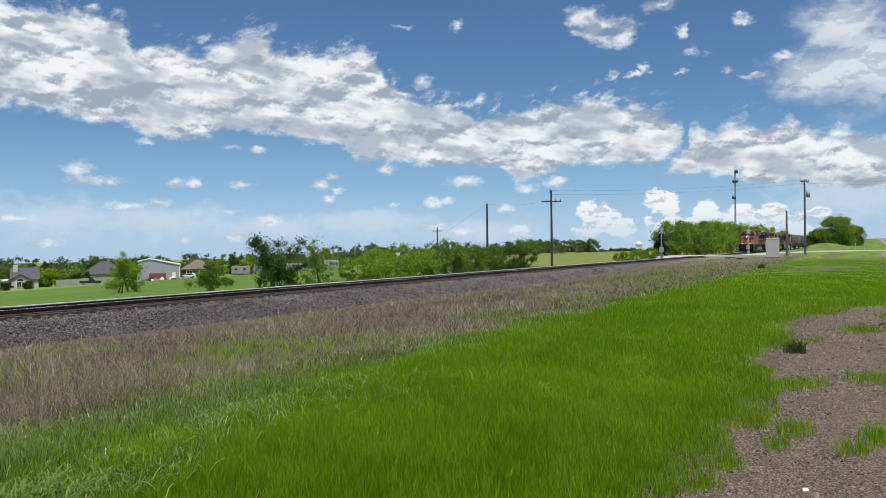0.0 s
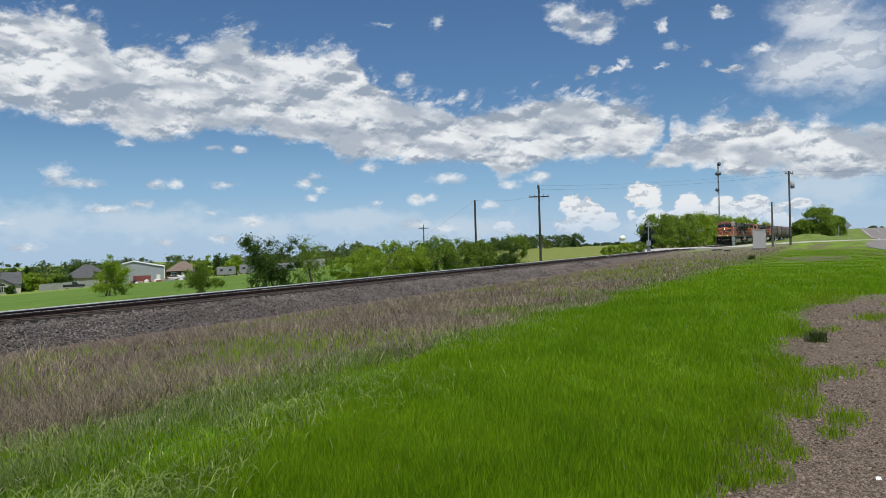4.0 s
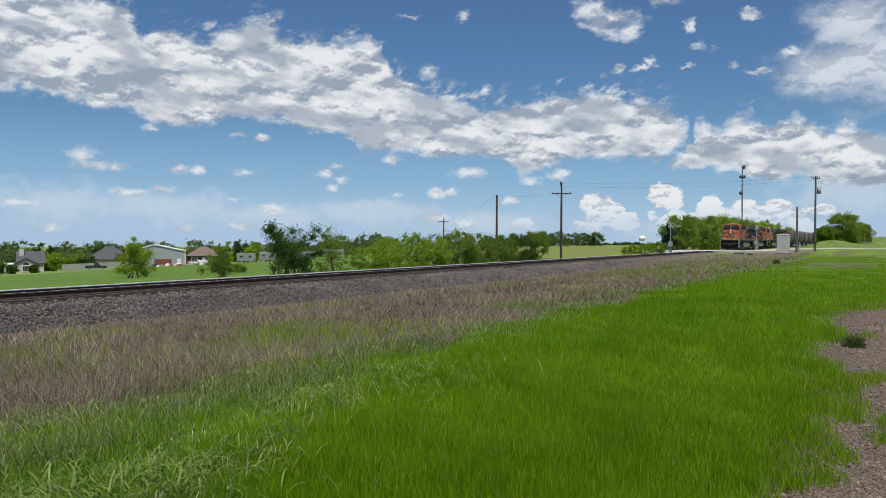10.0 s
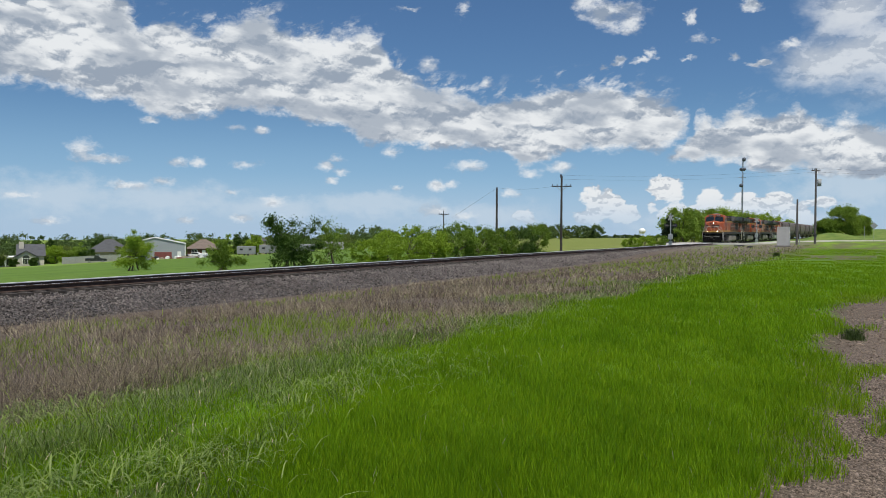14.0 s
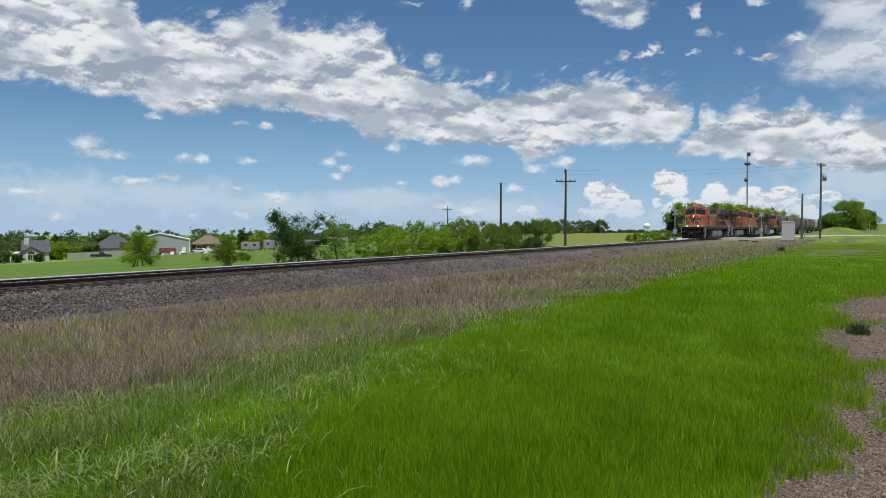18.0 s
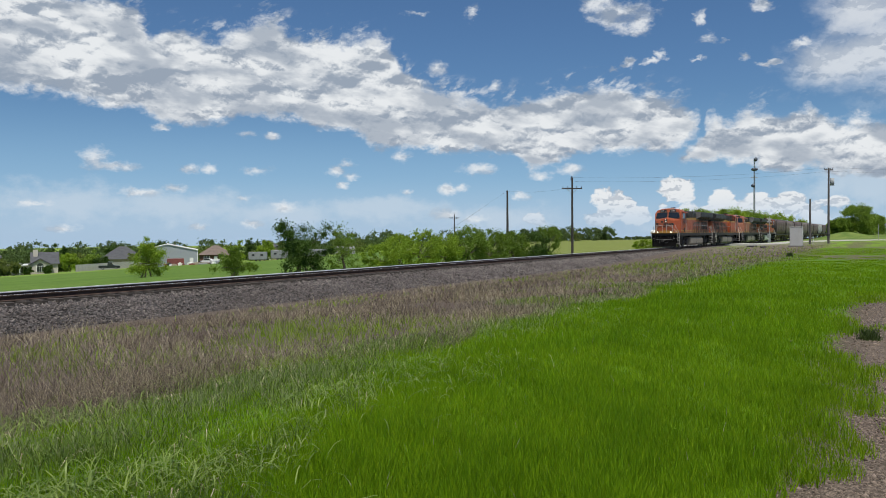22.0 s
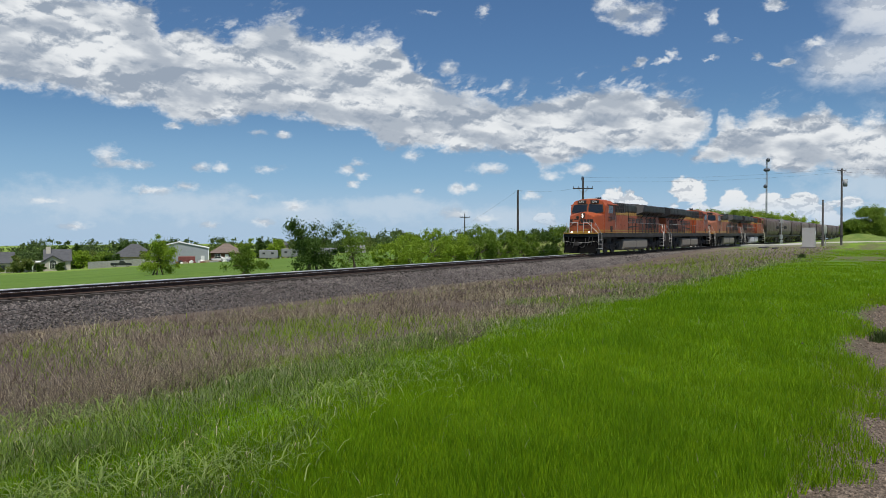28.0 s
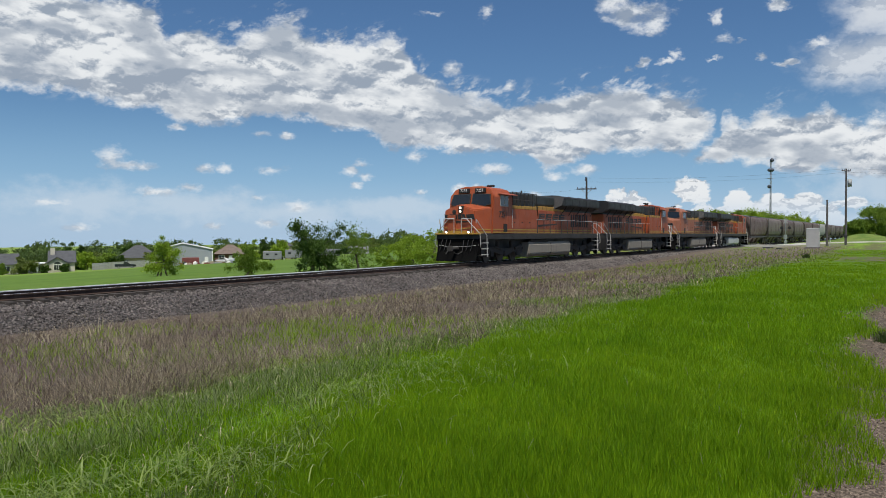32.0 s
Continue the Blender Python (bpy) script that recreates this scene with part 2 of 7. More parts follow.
    # heads are white on top, their undersides and the heart of the bank grey
    lit = g.math("ADD", g.math("MULTIPLY", g.math("SUBTRACT", shade_up, shade), 0.95), g.math("MULTIPLY", g.math("SUBTRACT", small_up, small), 0.34))
    lit = g.ramp(g.math("ADD", lit, g.math("MULTIPLY", g.math("SUBTRACT", streak, 0.5), 1.0)), -0.34, 0.12)
    heart = g.math("MULTIPLY", g.ramp(broad, 0.42, 0.62), g.ramp(f_bank, 0.0, 0.7))
    lit = g.math("MULTIPLY", lit, g.math("SUBTRACT", 1.0, g.math("MULTIPLY", heart, 0.78)))
    lit = g.math("MAXIMUM", lit, g.math("MULTIPLY", g.math("MAXIMUM", a_puff, a_soft), 0.72))
    lit = g.math("MAXIMUM", lit, g.math("MULTIPLY", a_tow, g.ramp(g.math("SUBTRACT", small_up, small), -0.16, 0.06, 0.45, 1.0)))
    body = g.mix(lit, (0.29, 0.345, 0.425, 1), (0.745, 0.77, 0.79, 1))
    foot = g.ramp(el, 0.3, 3.0, 0.30, 1.0)
    body = g.mix(g.math("MULTIPLY", a_tow, g.math("SUBTRACT", 1.0, foot)), body, (0.42, 0.55, 0.70, 1))
    tint = g.mix(1.0, sky, (SKY_TINT[0], SKY_TINT[1], SKY_TINT[2], 1), "MULTIPLY")
    bright = g.add("ShaderNodeVectorMath", {0: tint, "Scale": SKY_STRENGTH}, operation="SCALE").outputs[0]
    # haze low over the land
    haze = g.ramp(el, -0.5, 10.0, 0.58, 0.0)
    base = g.mix(haze, bright, (0.31, 0.52, 0.82, 1))
    base = g.mix(a_veil, base, (0.52, 0.61, 0.70, 1))
    base = g.mix(g.ramp(el, -0.2, 4.5, 0.52, 0.0), base, (0.47, 0.58, 0.70, 1))
    full = g.mix(alpha, base, body)
    bg = g.add("ShaderNodeBackground", {"Color": full, "Strength": 1.0})
    g.add("ShaderNodeOutputWorld", {"Surface": bg})


SKY_STRENGTH, SKY_TINT = 0.065, (0.66, 0.91, 1.15)
build_sky()

# ---- materials ----
def material(name):
    m = bpy.data.materials.new(name)
    m.use_nodes = True
    return m, Nodes(m.node_tree)


def finish(g, surface):
    g.add("ShaderNodeOutputMaterial", {"Surface": surface})


def bump(g, height, strength, dist):
    return g.add("ShaderNodeBump", {"Height": height, "Strength": strength, "Distance": dist}).outputs[0]


def plain(name, col, rough=0.6, metal=0.0, dirt=0.25, scale=3.0, dirt_col=(0.12, 0.10, 0.08), grain=0.15, spec=0.5):
    """Paint, metal or stone with stains at two scales and a fine grain."""
    m, g = material(name)
    pos = g.add("ShaderNodeTexCoord").outputs["Object"]
    big = g.noise(pos, scale, 5.0, 0.6)
    small = g.noise(pos, scale * 14, 3.0, 0.6)
    c = g.mix(g.math("MULTIPLY", g.ramp(big, 0.42, 0.75), dirt), (*col, 1), (*dirt_col, 1))
    c = g.mix(g.math("MULTIPLY", g.math("SUBTRACT", small, 0.35), grain, clamp=True), c, (0.03, 0.03, 0.03, 1))
    rnd = g.add("ShaderNodeObjectInfo").outputs["Random"]
    c = g.mix(g.math("MULTIPLY", rnd, 0.12), c, (0.02, 0.02, 0.02, 1))
    b = g.add("ShaderNodeBsdfPrincipled", {"Base Color": c, "Metallic": metal, "Specular IOR Level": spec})
    g.put(b.inputs["Roughness"], g.ramp(big, 0.3, 0.7, rough * 0.85, min(1.0, rough * 1.15)))
    g.put(b.inputs["Normal"], bump(g, small, 0.15, 0.004))
    finish(g, b)
    return m


def leafy(name, dark, light, trans=0.35, rough=0.55, tall=0.0):
    """Leaves or blades: each island has its own shade; light passes through them."""
    m, g = material(name)
    geo = g.add("ShaderNodeNewGeometry")
    rnd = geo.outputs["Random Per Island"]
    patch = g.noise(geo.outputs["Position"], 0.35, 3.0, 0.6)
    f = g.math("ADD", g.math("MULTIPLY", rnd, 0.75), g.math("MULTIPLY", g.ramp(patch, 0.3, 0.7), 0.25))
    c = g.mix(f, (*dark, 1), (*light, 1))
    dif = g.add("ShaderNodeBsdfPrincipled", {"Base Color": c, "Roughness": rough, "Specular IOR Level": 0.16})
    tr = g.add("ShaderNodeBsdfTranslucent", {"Color": g.mix(0.5, c, (light[0] * 1.3, light[1] * 1.3, light[2] * 0.7, 1))})
    sh = g.add("ShaderNodeMixShader", {0: trans})
    g.put(sh.inputs[1], dif), g.put(sh.inputs[2], tr)
    finish(g, sh)
    return m


def glow(name, col, power):
    m, g = material(name)
    finish(g, g.add("ShaderNodeEmission", {"Color": (*col, 1), "Strength": power}))
    return m


def ground_material():
    m, g = material("ground")
    pos = g.add("ShaderNodeNewGeometry").outputs["Position"]
    x, y, z = g.xyz(pos)
    n1 = g.noise(pos, 0.25, 4.0, 0.6)
    n2 = g.noise(pos, 1.4, 4.0, 0.6)
    n3 = g.noise(pos, 9.0, 4.0, 0.65)
    n4 = g.noise(pos, 60.0, 4.0, 0.7)
    yy = g.math("ADD", y, g.math("MULTIPLY", g.math("SUBTRACT", n2, 0.5), 2.2))
    ye = g.math("ADD", y, g.math("MULTIPLY", g.math("SUBTRACT", n2, 0.5), 0.8))
    lawn = g.mix(n3, (0.055, 0.125, 0.006, 1), (0.12, 0.22, 0.012, 1))
    soil = g.mix(n3, (0.040, 0.034, 0.022, 1), (0.11, 0.092, 0.062, 1))
    grav = g.mix(n3, (0.036, 0.028, 0.022, 1), (0.105, 0.083, 0.067, 1))
    grain = g.add("ShaderNodeTexVoronoi", {"Vector": pos, "Scale": 70.0})
    shade = g.xyz(grain.outputs["Color"])[0]
    grav = g.mix(g.math("MULTIPLY", g.ramp(shade, 0.25, 0.95), 0.9), grav, (0.215, 0.168, 0.13, 1))
    # shade in the gaps between grains, painted as dark rims
    grav = g.mix(g.ramp(grain.outputs["Distance"], 0.5, 0.95, 0.0, 0.7), grav, (0.030, 0.024, 0.020, 1))
    dry = g.mix(n3, (0.055, 0.042, 0.034, 1), (0.15, 0.12, 0.095, 1))
    field = g.mix(g.math("ADD", g.math("MULTIPLY", g.ramp(n1, 0.3, 0.7), 0.7), g.math("MULTIPLY", g.ramp(n2, 0.35, 0.65), 0.3)), (0.068, 0.128, 0.018, 1), (0.110, 0.182, 0.028, 1))
    n0 = g.noise(pos, 0.045, 5.0, 0.65)
    field = g.mix(g.math("MULTIPLY", g.ramp(n0, 0.45, 0.65), 0.35), field, (0.11, 0.18, 0.035, 1))
    # sunlit strip before the houses, beyond the cloud shadow, painted into the meadow colour
    field = g.mix(g.math("MULTIPLY", g.ramp(g.math("ADD", y, g.math("MULTIPLY", n1, 20.0)), 158.0, 185.0), 0.75), field, (0.19, 0.27, 0.05, 1))
    ripe = g.mix(n1, (0.115, 0.150, 0.032, 1), (0.19, 0.215, 0.055, 1))
    # gravel, bare soil, lawn, dry weeds, meadow, ripe field
    c = g.mix(g.ramp(ye, 0.15, 0.9), grav, soil)
    far_edge = g.math("MULTIPLY", g.ramp(g.math("ADD", x, g.math("MULTIPLY", n2, 5.0)), 24.0, 29.0), g.ramp(y, -7.0, -5.0))
    lawn_f = g.math("MAXIMUM", g.ramp(ye, 0.55, 1.1), far_edge)
    lawn = g.mix(g.math("MULTIPLY", g.ramp(x, 70.0, 110.0), g.ramp(n1, 0.35, 0.65)), lawn, (0.17, 0.25, 0.03, 1))
    c = g.mix(g.math("MULTIPLY", lawn_f, g.ramp(n2, 0.22, 0.42, 0.55, 1.0)), c, lawn)
    c = g.mix(g.math("MULTIPLY", g.ramp(yy, 5.8, 8.0), g.ramp(x, 125.0, 98.0)), c, dry)
    c = g.mix(g.ramp(y, 25.5, 28.5), c, field)
    yl = g.math("MULTIPLY", g.ramp(y, 29.0, 33.0), g.ramp(g.math("SUBTRACT", x, g.math("MULTIPLY", y, 1.35)), 22.0, 40.0))
    c = g.mix(yl, c, ripe)
    patch = g.math("MULTIPLY", g.math("MULTIPLY", g.ramp(x, 50.0, 54.0), g.ramp(x, 66.0, 60.0)), g.math("MULTIPLY", g.ramp(yy, -0.5, 0.4), g.ramp(yy, 4.4, 3.4)))
    c = g.mix(g.math("MULTIPLY", patch, g.ramp(n3, 0.35, 0.65, 0.2, 0.8)), c, soil)
    # worn brown earth and grey green growth near the crossing
    n5 = g.noise(g.comb(g.math("MULTIPLY", x, 0.09), g.math("MULTIPLY", y, 0.42), 0.0), 1.0, 5.0, 0.65)
    worn = g.math("MULTIPLY", g.math("MULTIPLY", g.ramp(x, 38.0, 62.0), g.ramp(x, 150.0, 118.0)), g.math("MULTIPLY", g.ramp(y, -9.0, -4.0), g.ramp(y, 19.5, 18.0)))
    c = g.mix(g.math("MULTIPLY", worn, g.ramp(n5, 0.44, 0.58, 0.0, 0.8)), c, g.mix(n3, (0.07, 0.062, 0.034, 1), (0.16, 0.135, 0.085, 1)))
    apron = g.math("MULTIPLY", g.math("MULTIPLY", g.ramp(x, 76.0, 96.0), g.ramp(x, 140.0, 126.0)), g.math("MULTIPLY", g.ramp(yy, 6.5, 10.5), g.ramp(y, 21.0, 19.5)))
    c = g.mix(g.math("MULTIPLY", apron, g.ramp(n3, 0.3, 0.7, 0.45, 0.9)), c, g.mix(n2, (0.12, 0.10, 0.075, 1), (0.22, 0.195, 0.16, 1)))
    hill = g.math("MULTIPLY", g.ramp(x, 135.0, 160.0), g.ramp(y, 20.0, 17.0))
    c = g.mix(g.math("MULTIPLY", hill, 0.75), c, g.mix(g.ramp(n5, 0.35, 0.65), (0.075, 0.125, 0.028, 1), (0.165, 0.195, 0.055, 1)))
    b = g.add("ShaderNodeBsdfPrincipled", {"Base Color": c, "Roughness": 0.95, "Specular IOR Level": 0.15})
    h = g.math("SUBTRACT", g.math("ADD", n4, n3), g.math("MULTIPLY", grain.outputs["Distance"], 0.8))
    g.put(b.inputs["Normal"], bump(g, h, 0.35, 0.008))
    finish(g, b)
    return m


M = {}
M["ground"] = ground_material()
M["grass"] = leafy("grass blades", (0.038, 0.105, 0.003), (0.235, 0.405, 0.009), 0.45, 0.5)
M["tall_grass"] = leafy("long pale grass", (0.045, 0.070, 0.026), (0.23, 0.275, 0.125), 0.3, 0.5)
M["weed"] = leafy("dry weeds", (0.042, 0.034, 0.027), (0.285, 0.235, 0.185), 0.15, 0.85)
M["grass_pale"] = leafy("yellow green blades", (0.070, 0.15, 0.005), (0.29, 0.425, 0.012), 0.45, 0.5)
M["straw"] = leafy("straw", (0.22, 0.18, 0.12), (0.56, 0.50, 0.36), 0.2, 0.8)
M["weed_dark"] = leafy("dead weeds", (0.036, 0.027, 0.022), (0.15, 0.112, 0.088), 0.1, 0.85)
M["coarse"] = leafy("coarse green grass", (0.020, 0.055, 0.006), (0.19, 0.275, 0.055), 0.4, 0.45)
M["pebble"] = leafy("pebbles", (0.045, 0.034, 0.026), (0.30, 0.24, 0.19), 0.0, 0.85)
# pale end of this range paints the sky's highlights on arching blades
M["droop"] = leafy("broad drooping grass", (0.050, 0.100, 0.014), (0.30, 0.375, 0.11), 0.35, 0.42)
M["tussock"] = leafy("tussock blades", (0.02, 0.04, 0.012), (0.08, 0.115, 0.03), 0.2)
M["weed_green"] = leafy("green weeds", (0.09, 0.17, 0.010), (0.25, 0.36, 0.03), 0.4)
M["leaf"] = leafy("green leaves", (0.070, 0.130, 0.016), (0.185, 0.275, 0.040), 0.4)
M["leaf_mid"] = leafy("bright leaves", (0.095, 0.165, 0.022), (0.235, 0.335, 0.055), 0.45)
M["leaf_dark"] = leafy("dark leaves", (0.028, 0.062, 0.012), (0.075, 0.130, 0.022), 0.3)
M["leaf_light"] = leafy("light leaves", (0.13, 0.215, 0.018), (0.29, 0.40, 0.045), 0.45)
# distance haze is mixed into this colour: darks lifted, more blue
M["leaf_far"] = leafy("far leaves", (0.048, 0.082, 0.030), (0.125, 0.180, 0.058), 0.35)
M["leaf_olive"] = leafy("olive leaves", (0.085, 0.120, 0.028), (0.185, 0.225, 0.060), 0.35)
M["leaf_cedar"] = leafy("cedar leaves", (0.010, 0.020, 0.012), (0.028, 0.045, 0.022), 0.1)
M["bark"] = plain("bark", (0.10, 0.075, 0.055), 0.9, 0, 0.5, 6.0, (0.03, 0.025, 0.02), 0.5)
# backlit poles: the shade of a silhouette is put into this wood colour
M["pole_shaded"] = plain("pole wood darkened as in silhouette", (0.040, 0.034, 0.030), 0.9, 0, 0.4, 2.0, (0.02, 0.018, 0.016), 0.3)
M["pole"] = plain("weathered pole wood", (0.095, 0.088, 0.084), 0.9, 0, 0.5, 2.0, (0.04, 0.034, 0.034), 0.4)
# polished steel; the pale, half-diffuse base stands in for sun glint
M["steel"] = plain("polished rail steel with painted glint", (0.85, 0.85, 0.84), 0.42, 0.35, 0.1, 2.0)
M["rust"] = plain("rusty rail side", (0.055, 0.030, 0.020), 0.85, 0.0, 0.5, 4.0, (0.03, 0.02, 0.016), 0.4)
M["tie"] = plain("creosoted tie wood", (0.045, 0.036, 0.030), 0.9, 0, 0.4, 5.0, (0.10, 0.085, 0.07), 0.5)
M["stone"] = leafy("ballast stones", (0.010, 0.009, 0.009), (0.225, 0.198, 0.185), 0.0, 0.85)
M["asphalt"] = plain("asphalt", (0.20, 0.182, 0.172), 0.9, 0, 0.4, 0.4, (0.13, 0.118, 0.11), 0.5)
M["asphalt_pale"] = plain("pale worn asphalt", (0.42, 0.40, 0.37), 0.9, 0, 0.3, 0.4, (0.22, 0.20, 0.19), 0.4)
M["white_line"] = plain("white road paint", (0.7, 0.7, 0.68), 0.7, 0, 0.4, 2.0, (0.3, 0.29, 0.28), 0.4)
M["galv"] = plain("galvanised steel", (0.42, 0.43, 0.44), 0.45, 0.7, 0.3, 3.0, (0.25, 0.25, 0.25))
M["grey_paint"] = plain("grey cabinet paint", (0.42, 0.415, 0.40), 0.5, 0, 0.25, 1.5, (0.30, 0.28, 0.26))
M["white"] = plain("white paint", (0.78, 0.78, 0.76), 0.5, 0, 0.2, 1.0, (0.45, 0.43, 0.40))
M["black"] = plain("black paint", (0.018, 0.018, 0.02), 0.5, 0, 0.4, 2.0, (0.06, 0.055, 0.05))
M["wire"] = plain("cable", (0.03, 0.03, 0.035), 0.6)
M["lamp_off"] = plain("unlit lamp glass", (0.45, 0.45, 0.43), 0.15)
M["drum"] = plain("grey drum", (0.06, 0.075, 0.10), 0.5)
M["can"] = plain("dull grey can paint", (0.30, 0.32, 0.33), 0.7)
M["board"] = plain("weathered white board", (0.40, 0.40, 0.385), 0.6, 0, 0.3, 2.0, (0.3, 0.29, 0.27))


# ---- mesh tools ----
def link(name, data, mat, parent=None, label="", m=None):
    if mat is not None and not data.materials:
        for one in (mat if isinstance(mat, (list, tuple)) else (mat,)):
            data.materials.append(one)
    ob = new(name, data)
    ob.parent = parent
    if m is not None:
        ob.matrix_basis = m
    if label:
        ob["label"] = label
    return ob


def part(name, bm, mat, parent=None, label="", m=None, smooth=False):
    me = bpy.data.meshes.new(name)
    bm.to_mesh(me)
    bm.free()
    if smooth:
        me.polygons.foreach_set("use_smooth", [True] * len(me.polygons))
    return link(name, me, mat, parent, label, m)


def group_at(name, m=None):
    ob = new(name)
    ob.empty_display_size = 0.2
    if m is not None:
        ob.matrix_basis = m
    return ob


def box(bm, x0, x1, y0, y1, z0, z1, bevel=0.0):
    """Adds a box to bm, with rounded edges where bevel is given."""
    r = bmesh.ops.create_cube(bm, size=1.0)
    vs = r["verts"]
    for v in vs:
        v.co = Vector((x0 + (v.co.x + 0.5) * (x1 - x0), y0 + (v.co.y + 0.5) * (y1 - y0), z0 + (v.co.z + 0.5) * (z1 - z0)))
    if bevel:
        es = list({e for v in vs for e in v.link_edges})
        bmesh.ops.bevel(bm, geom=es, offset=bevel, segments=2, profile=0.5, affect="EDGES")
    return bm


def rod(bm, a, b, r0, r1=None, sides=8):
    """Adds a round bar from a to b."""
    a, b = Vector(a), Vector(b)
    r1 = r0 if r1 is None else r1
    q = (b - a).to_track_quat("Z", "Y").to_matrix()
    rings = []
    for p, r in ((a, r0), (b, r1)):
        rings.append([bm.verts.new(p + q @ Vector((r * math.cos(k * math.tau / sides), r * math.sin(k * math.tau / sides), 0))) for k in range(sides)])
    for k in range(sides):
        bm.faces.new((rings[0][k], rings[0][(k + 1) % sides], rings[1][(k + 1) % sides], rings[1][k]))
    bm.faces.new(rings[0][::-1]), bm.faces.new(rings[1])
    return bm


def pipe(bm, pts, r, sides=6):
    for a, b in zip(pts, pts[1:]):
        rod(bm, a, b, r, r, sides)
    return bm


def prism(bm, outline, x0, x1, axis="x"):
    """Adds a solid with the given outline, swept from x0 to x1 along axis."""
    def at(s, u, v):
        return {"x": (s, u, v), "y": (u, s, v), "z": (u, v, s)}[axis]
    a = [bm.verts.new(at(x0, u, v)) for u, v in outline]
    b = [bm.verts.new(at(x1, u, v)) for u, v in outline]
    n = len(outline)
    fs = [bm.faces.new((a[k], a[(k + 1) % n], b[(k + 1) % n], b[k])) for k in range(n)]
    fs += [bm.faces.new(a[::-1]), bm.faces.new(b)]
    bmesh.ops.recalc_face_normals(bm, faces=fs)
    return bm


def B():
    return bmesh.new()


def mesh_np(name, verts, tris, smooth=False):
    """A mesh from arrays of corners and triangles."""
    me = bpy.data.meshes.new(name)
    me.vertices.add(len(verts)), me.loops.add(tris.size), me.polygons.add(len(tris))
    me.vertices.foreach_set("co", np.ascontiguousarray(verts, np.float32).ravel())
    me.loops.foreach_set("vertex_index", np.ascontiguousarray(tris, np.int32).ravel())
    me.polygons.foreach_set("loop_start", np.arange(0, tris.size, 3, dtype=np.int32))
    me.polygons.foreach_set("loop_total", np.full(len(tris), 3, np.int32))
    if smooth:
        me.polygons.foreach_set("use_smooth", np.ones(len(tris), bool))
    me.update(calc_edges=True)
    return me


# ---- the land ----
def smooth_step(a, b, v):
    t = np.clip((np.asarray(v, float) - a) / (b - a), 0, 1)
    return t * t * (3 - 2 * t)


def height(x, y):
    """Height of the land, in metres."""
    x, y = np.asarray(x, float), np.asarray(y, float)
    z = -0.45 * smooth_step(3.0, 12.0, y) - 0.45 * smooth_step(11.0, 18.0, y)
    z = z * (1 - 0.65 * smooth_step(50, 100, x) * (y < 23))
    # the meadow falls away behind the railway, more steeply towards the houses
    turn = np.degrees(np.arctan2(y, x))
    fall = 0.006 + 0.032 * smooth_step(18, 46, turn) + 0.006 * smooth_step(46, 60, turn)
    back = np.clip(y - 27.0, 0, 230)
    z = np.where(y > 23, -0.9 - fall * back, z)
    # rise behind the crossing on the road side, and the mound beside the track
    near = 1 - smooth_step(10, 19, y)
    z = z + near * (2.9 * smooth_step(195, 350, x) + 0.3 * smooth_step(80, 140, x) - 0.25 * smooth_step(350, 900, x))
    z = z + 1.5 * np.exp(-((x - 205) / 26) ** 2 - ((y - 9.5) / 5.0) ** 2)
    z = z + 0.03 * np.sin(x * 1.3 + 0.5 * y) * np.sin(y * 1.1 - 0.3 * x) * (1 - smooth_step(17, 19, y))
    far = np.hypot(x, y)
    return z - 52.0 * smooth_step(300, 3600, far) * (y > 23)


def build_ground():
    def steps(parts):
        return np.unique(np.concatenate([np.arange(a, b, s) for a, b, s in parts]))
    xs = steps([(-4000, -200, 400), (-200, -10, 20), (-10, 40, 0.5), (40, 140, 2), (140, 420, 5), (420, 1000, 40), (1000, 4401, 400)])
    ys = steps([(-4000, -200, 400), (-200, -20, 20), (-20, -4, 2), (-4, 22, 0.5), (22, 60, 2), (60, 300, 8), (300, 1000, 50), (1000, 4401, 400)])
    gx, gy = np.meshgrid(xs, ys, indexing="ij")
    v = np.stack([gx, gy, height(gx, gy)], -1).reshape(-1, 3)
    i, j = np.meshgrid(np.arange(len(xs) - 1), np.arange(len(ys) - 1), indexing="ij")
    k = (i * len(ys) + j).ravel()
    n = len(ys)
    tris = np.concatenate([np.stack([k, k + n, k + n + 1], -1), np.stack([k, k + n + 1, k + 1], -1)])
    return tagged(link("ground", mesh_np("ground", v, tris, True), M["ground"]), "grassy land with gravel verge and meadows", "ground", kind="structure")


build_ground()
RNG = np.random.default_rng(4)


def blades(name, x, y, tall, wide, lean, mat, label, sink=0.03, arch=0.0):
    """Many bent blades, three triangles each, that stand on the land at x, y."""
    n = len(x)
    z = height(x, y) - sink
    a = RNG.uniform(0, math.tau, n)
    side = np.stack([np.cos(a), np.sin(a), np.zeros(n)], -1) * (wide / 2)[:, None]
    b = RNG.uniform(0, math.tau, n)
    tip = np.stack([np.cos(b), np.sin(b), np.zeros(n)], -1) * (lean * tall)[:, None]
    base = np.stack([x, y, z], -1)
    mid = base + tip * (0.3 + 0.12 * (arch > 0)) + np.stack([0 * x, 0 * x, tall * (0.55 + 0.4 * arch)], -1)
    top = base + tip + np.stack([0 * x, 0 * x, tall * (1 - arch * RNG.uniform(0.15, 0.85, n))], -1)
    v = np.stack([base - side, base + side, mid - side * 0.8, mid + side * 0.8, top], 1).reshape(-1, 3)
    k = np.arange(n)[:, None] * 5
    t = np.stack([k + [0, 1, 3], k + [0, 3, 2], k + [2, 3, 4]], 1).reshape(-1, 3)
    return tagged(link(name, mesh_np(name, v, t), mat), label, "grass", kind="stuff")


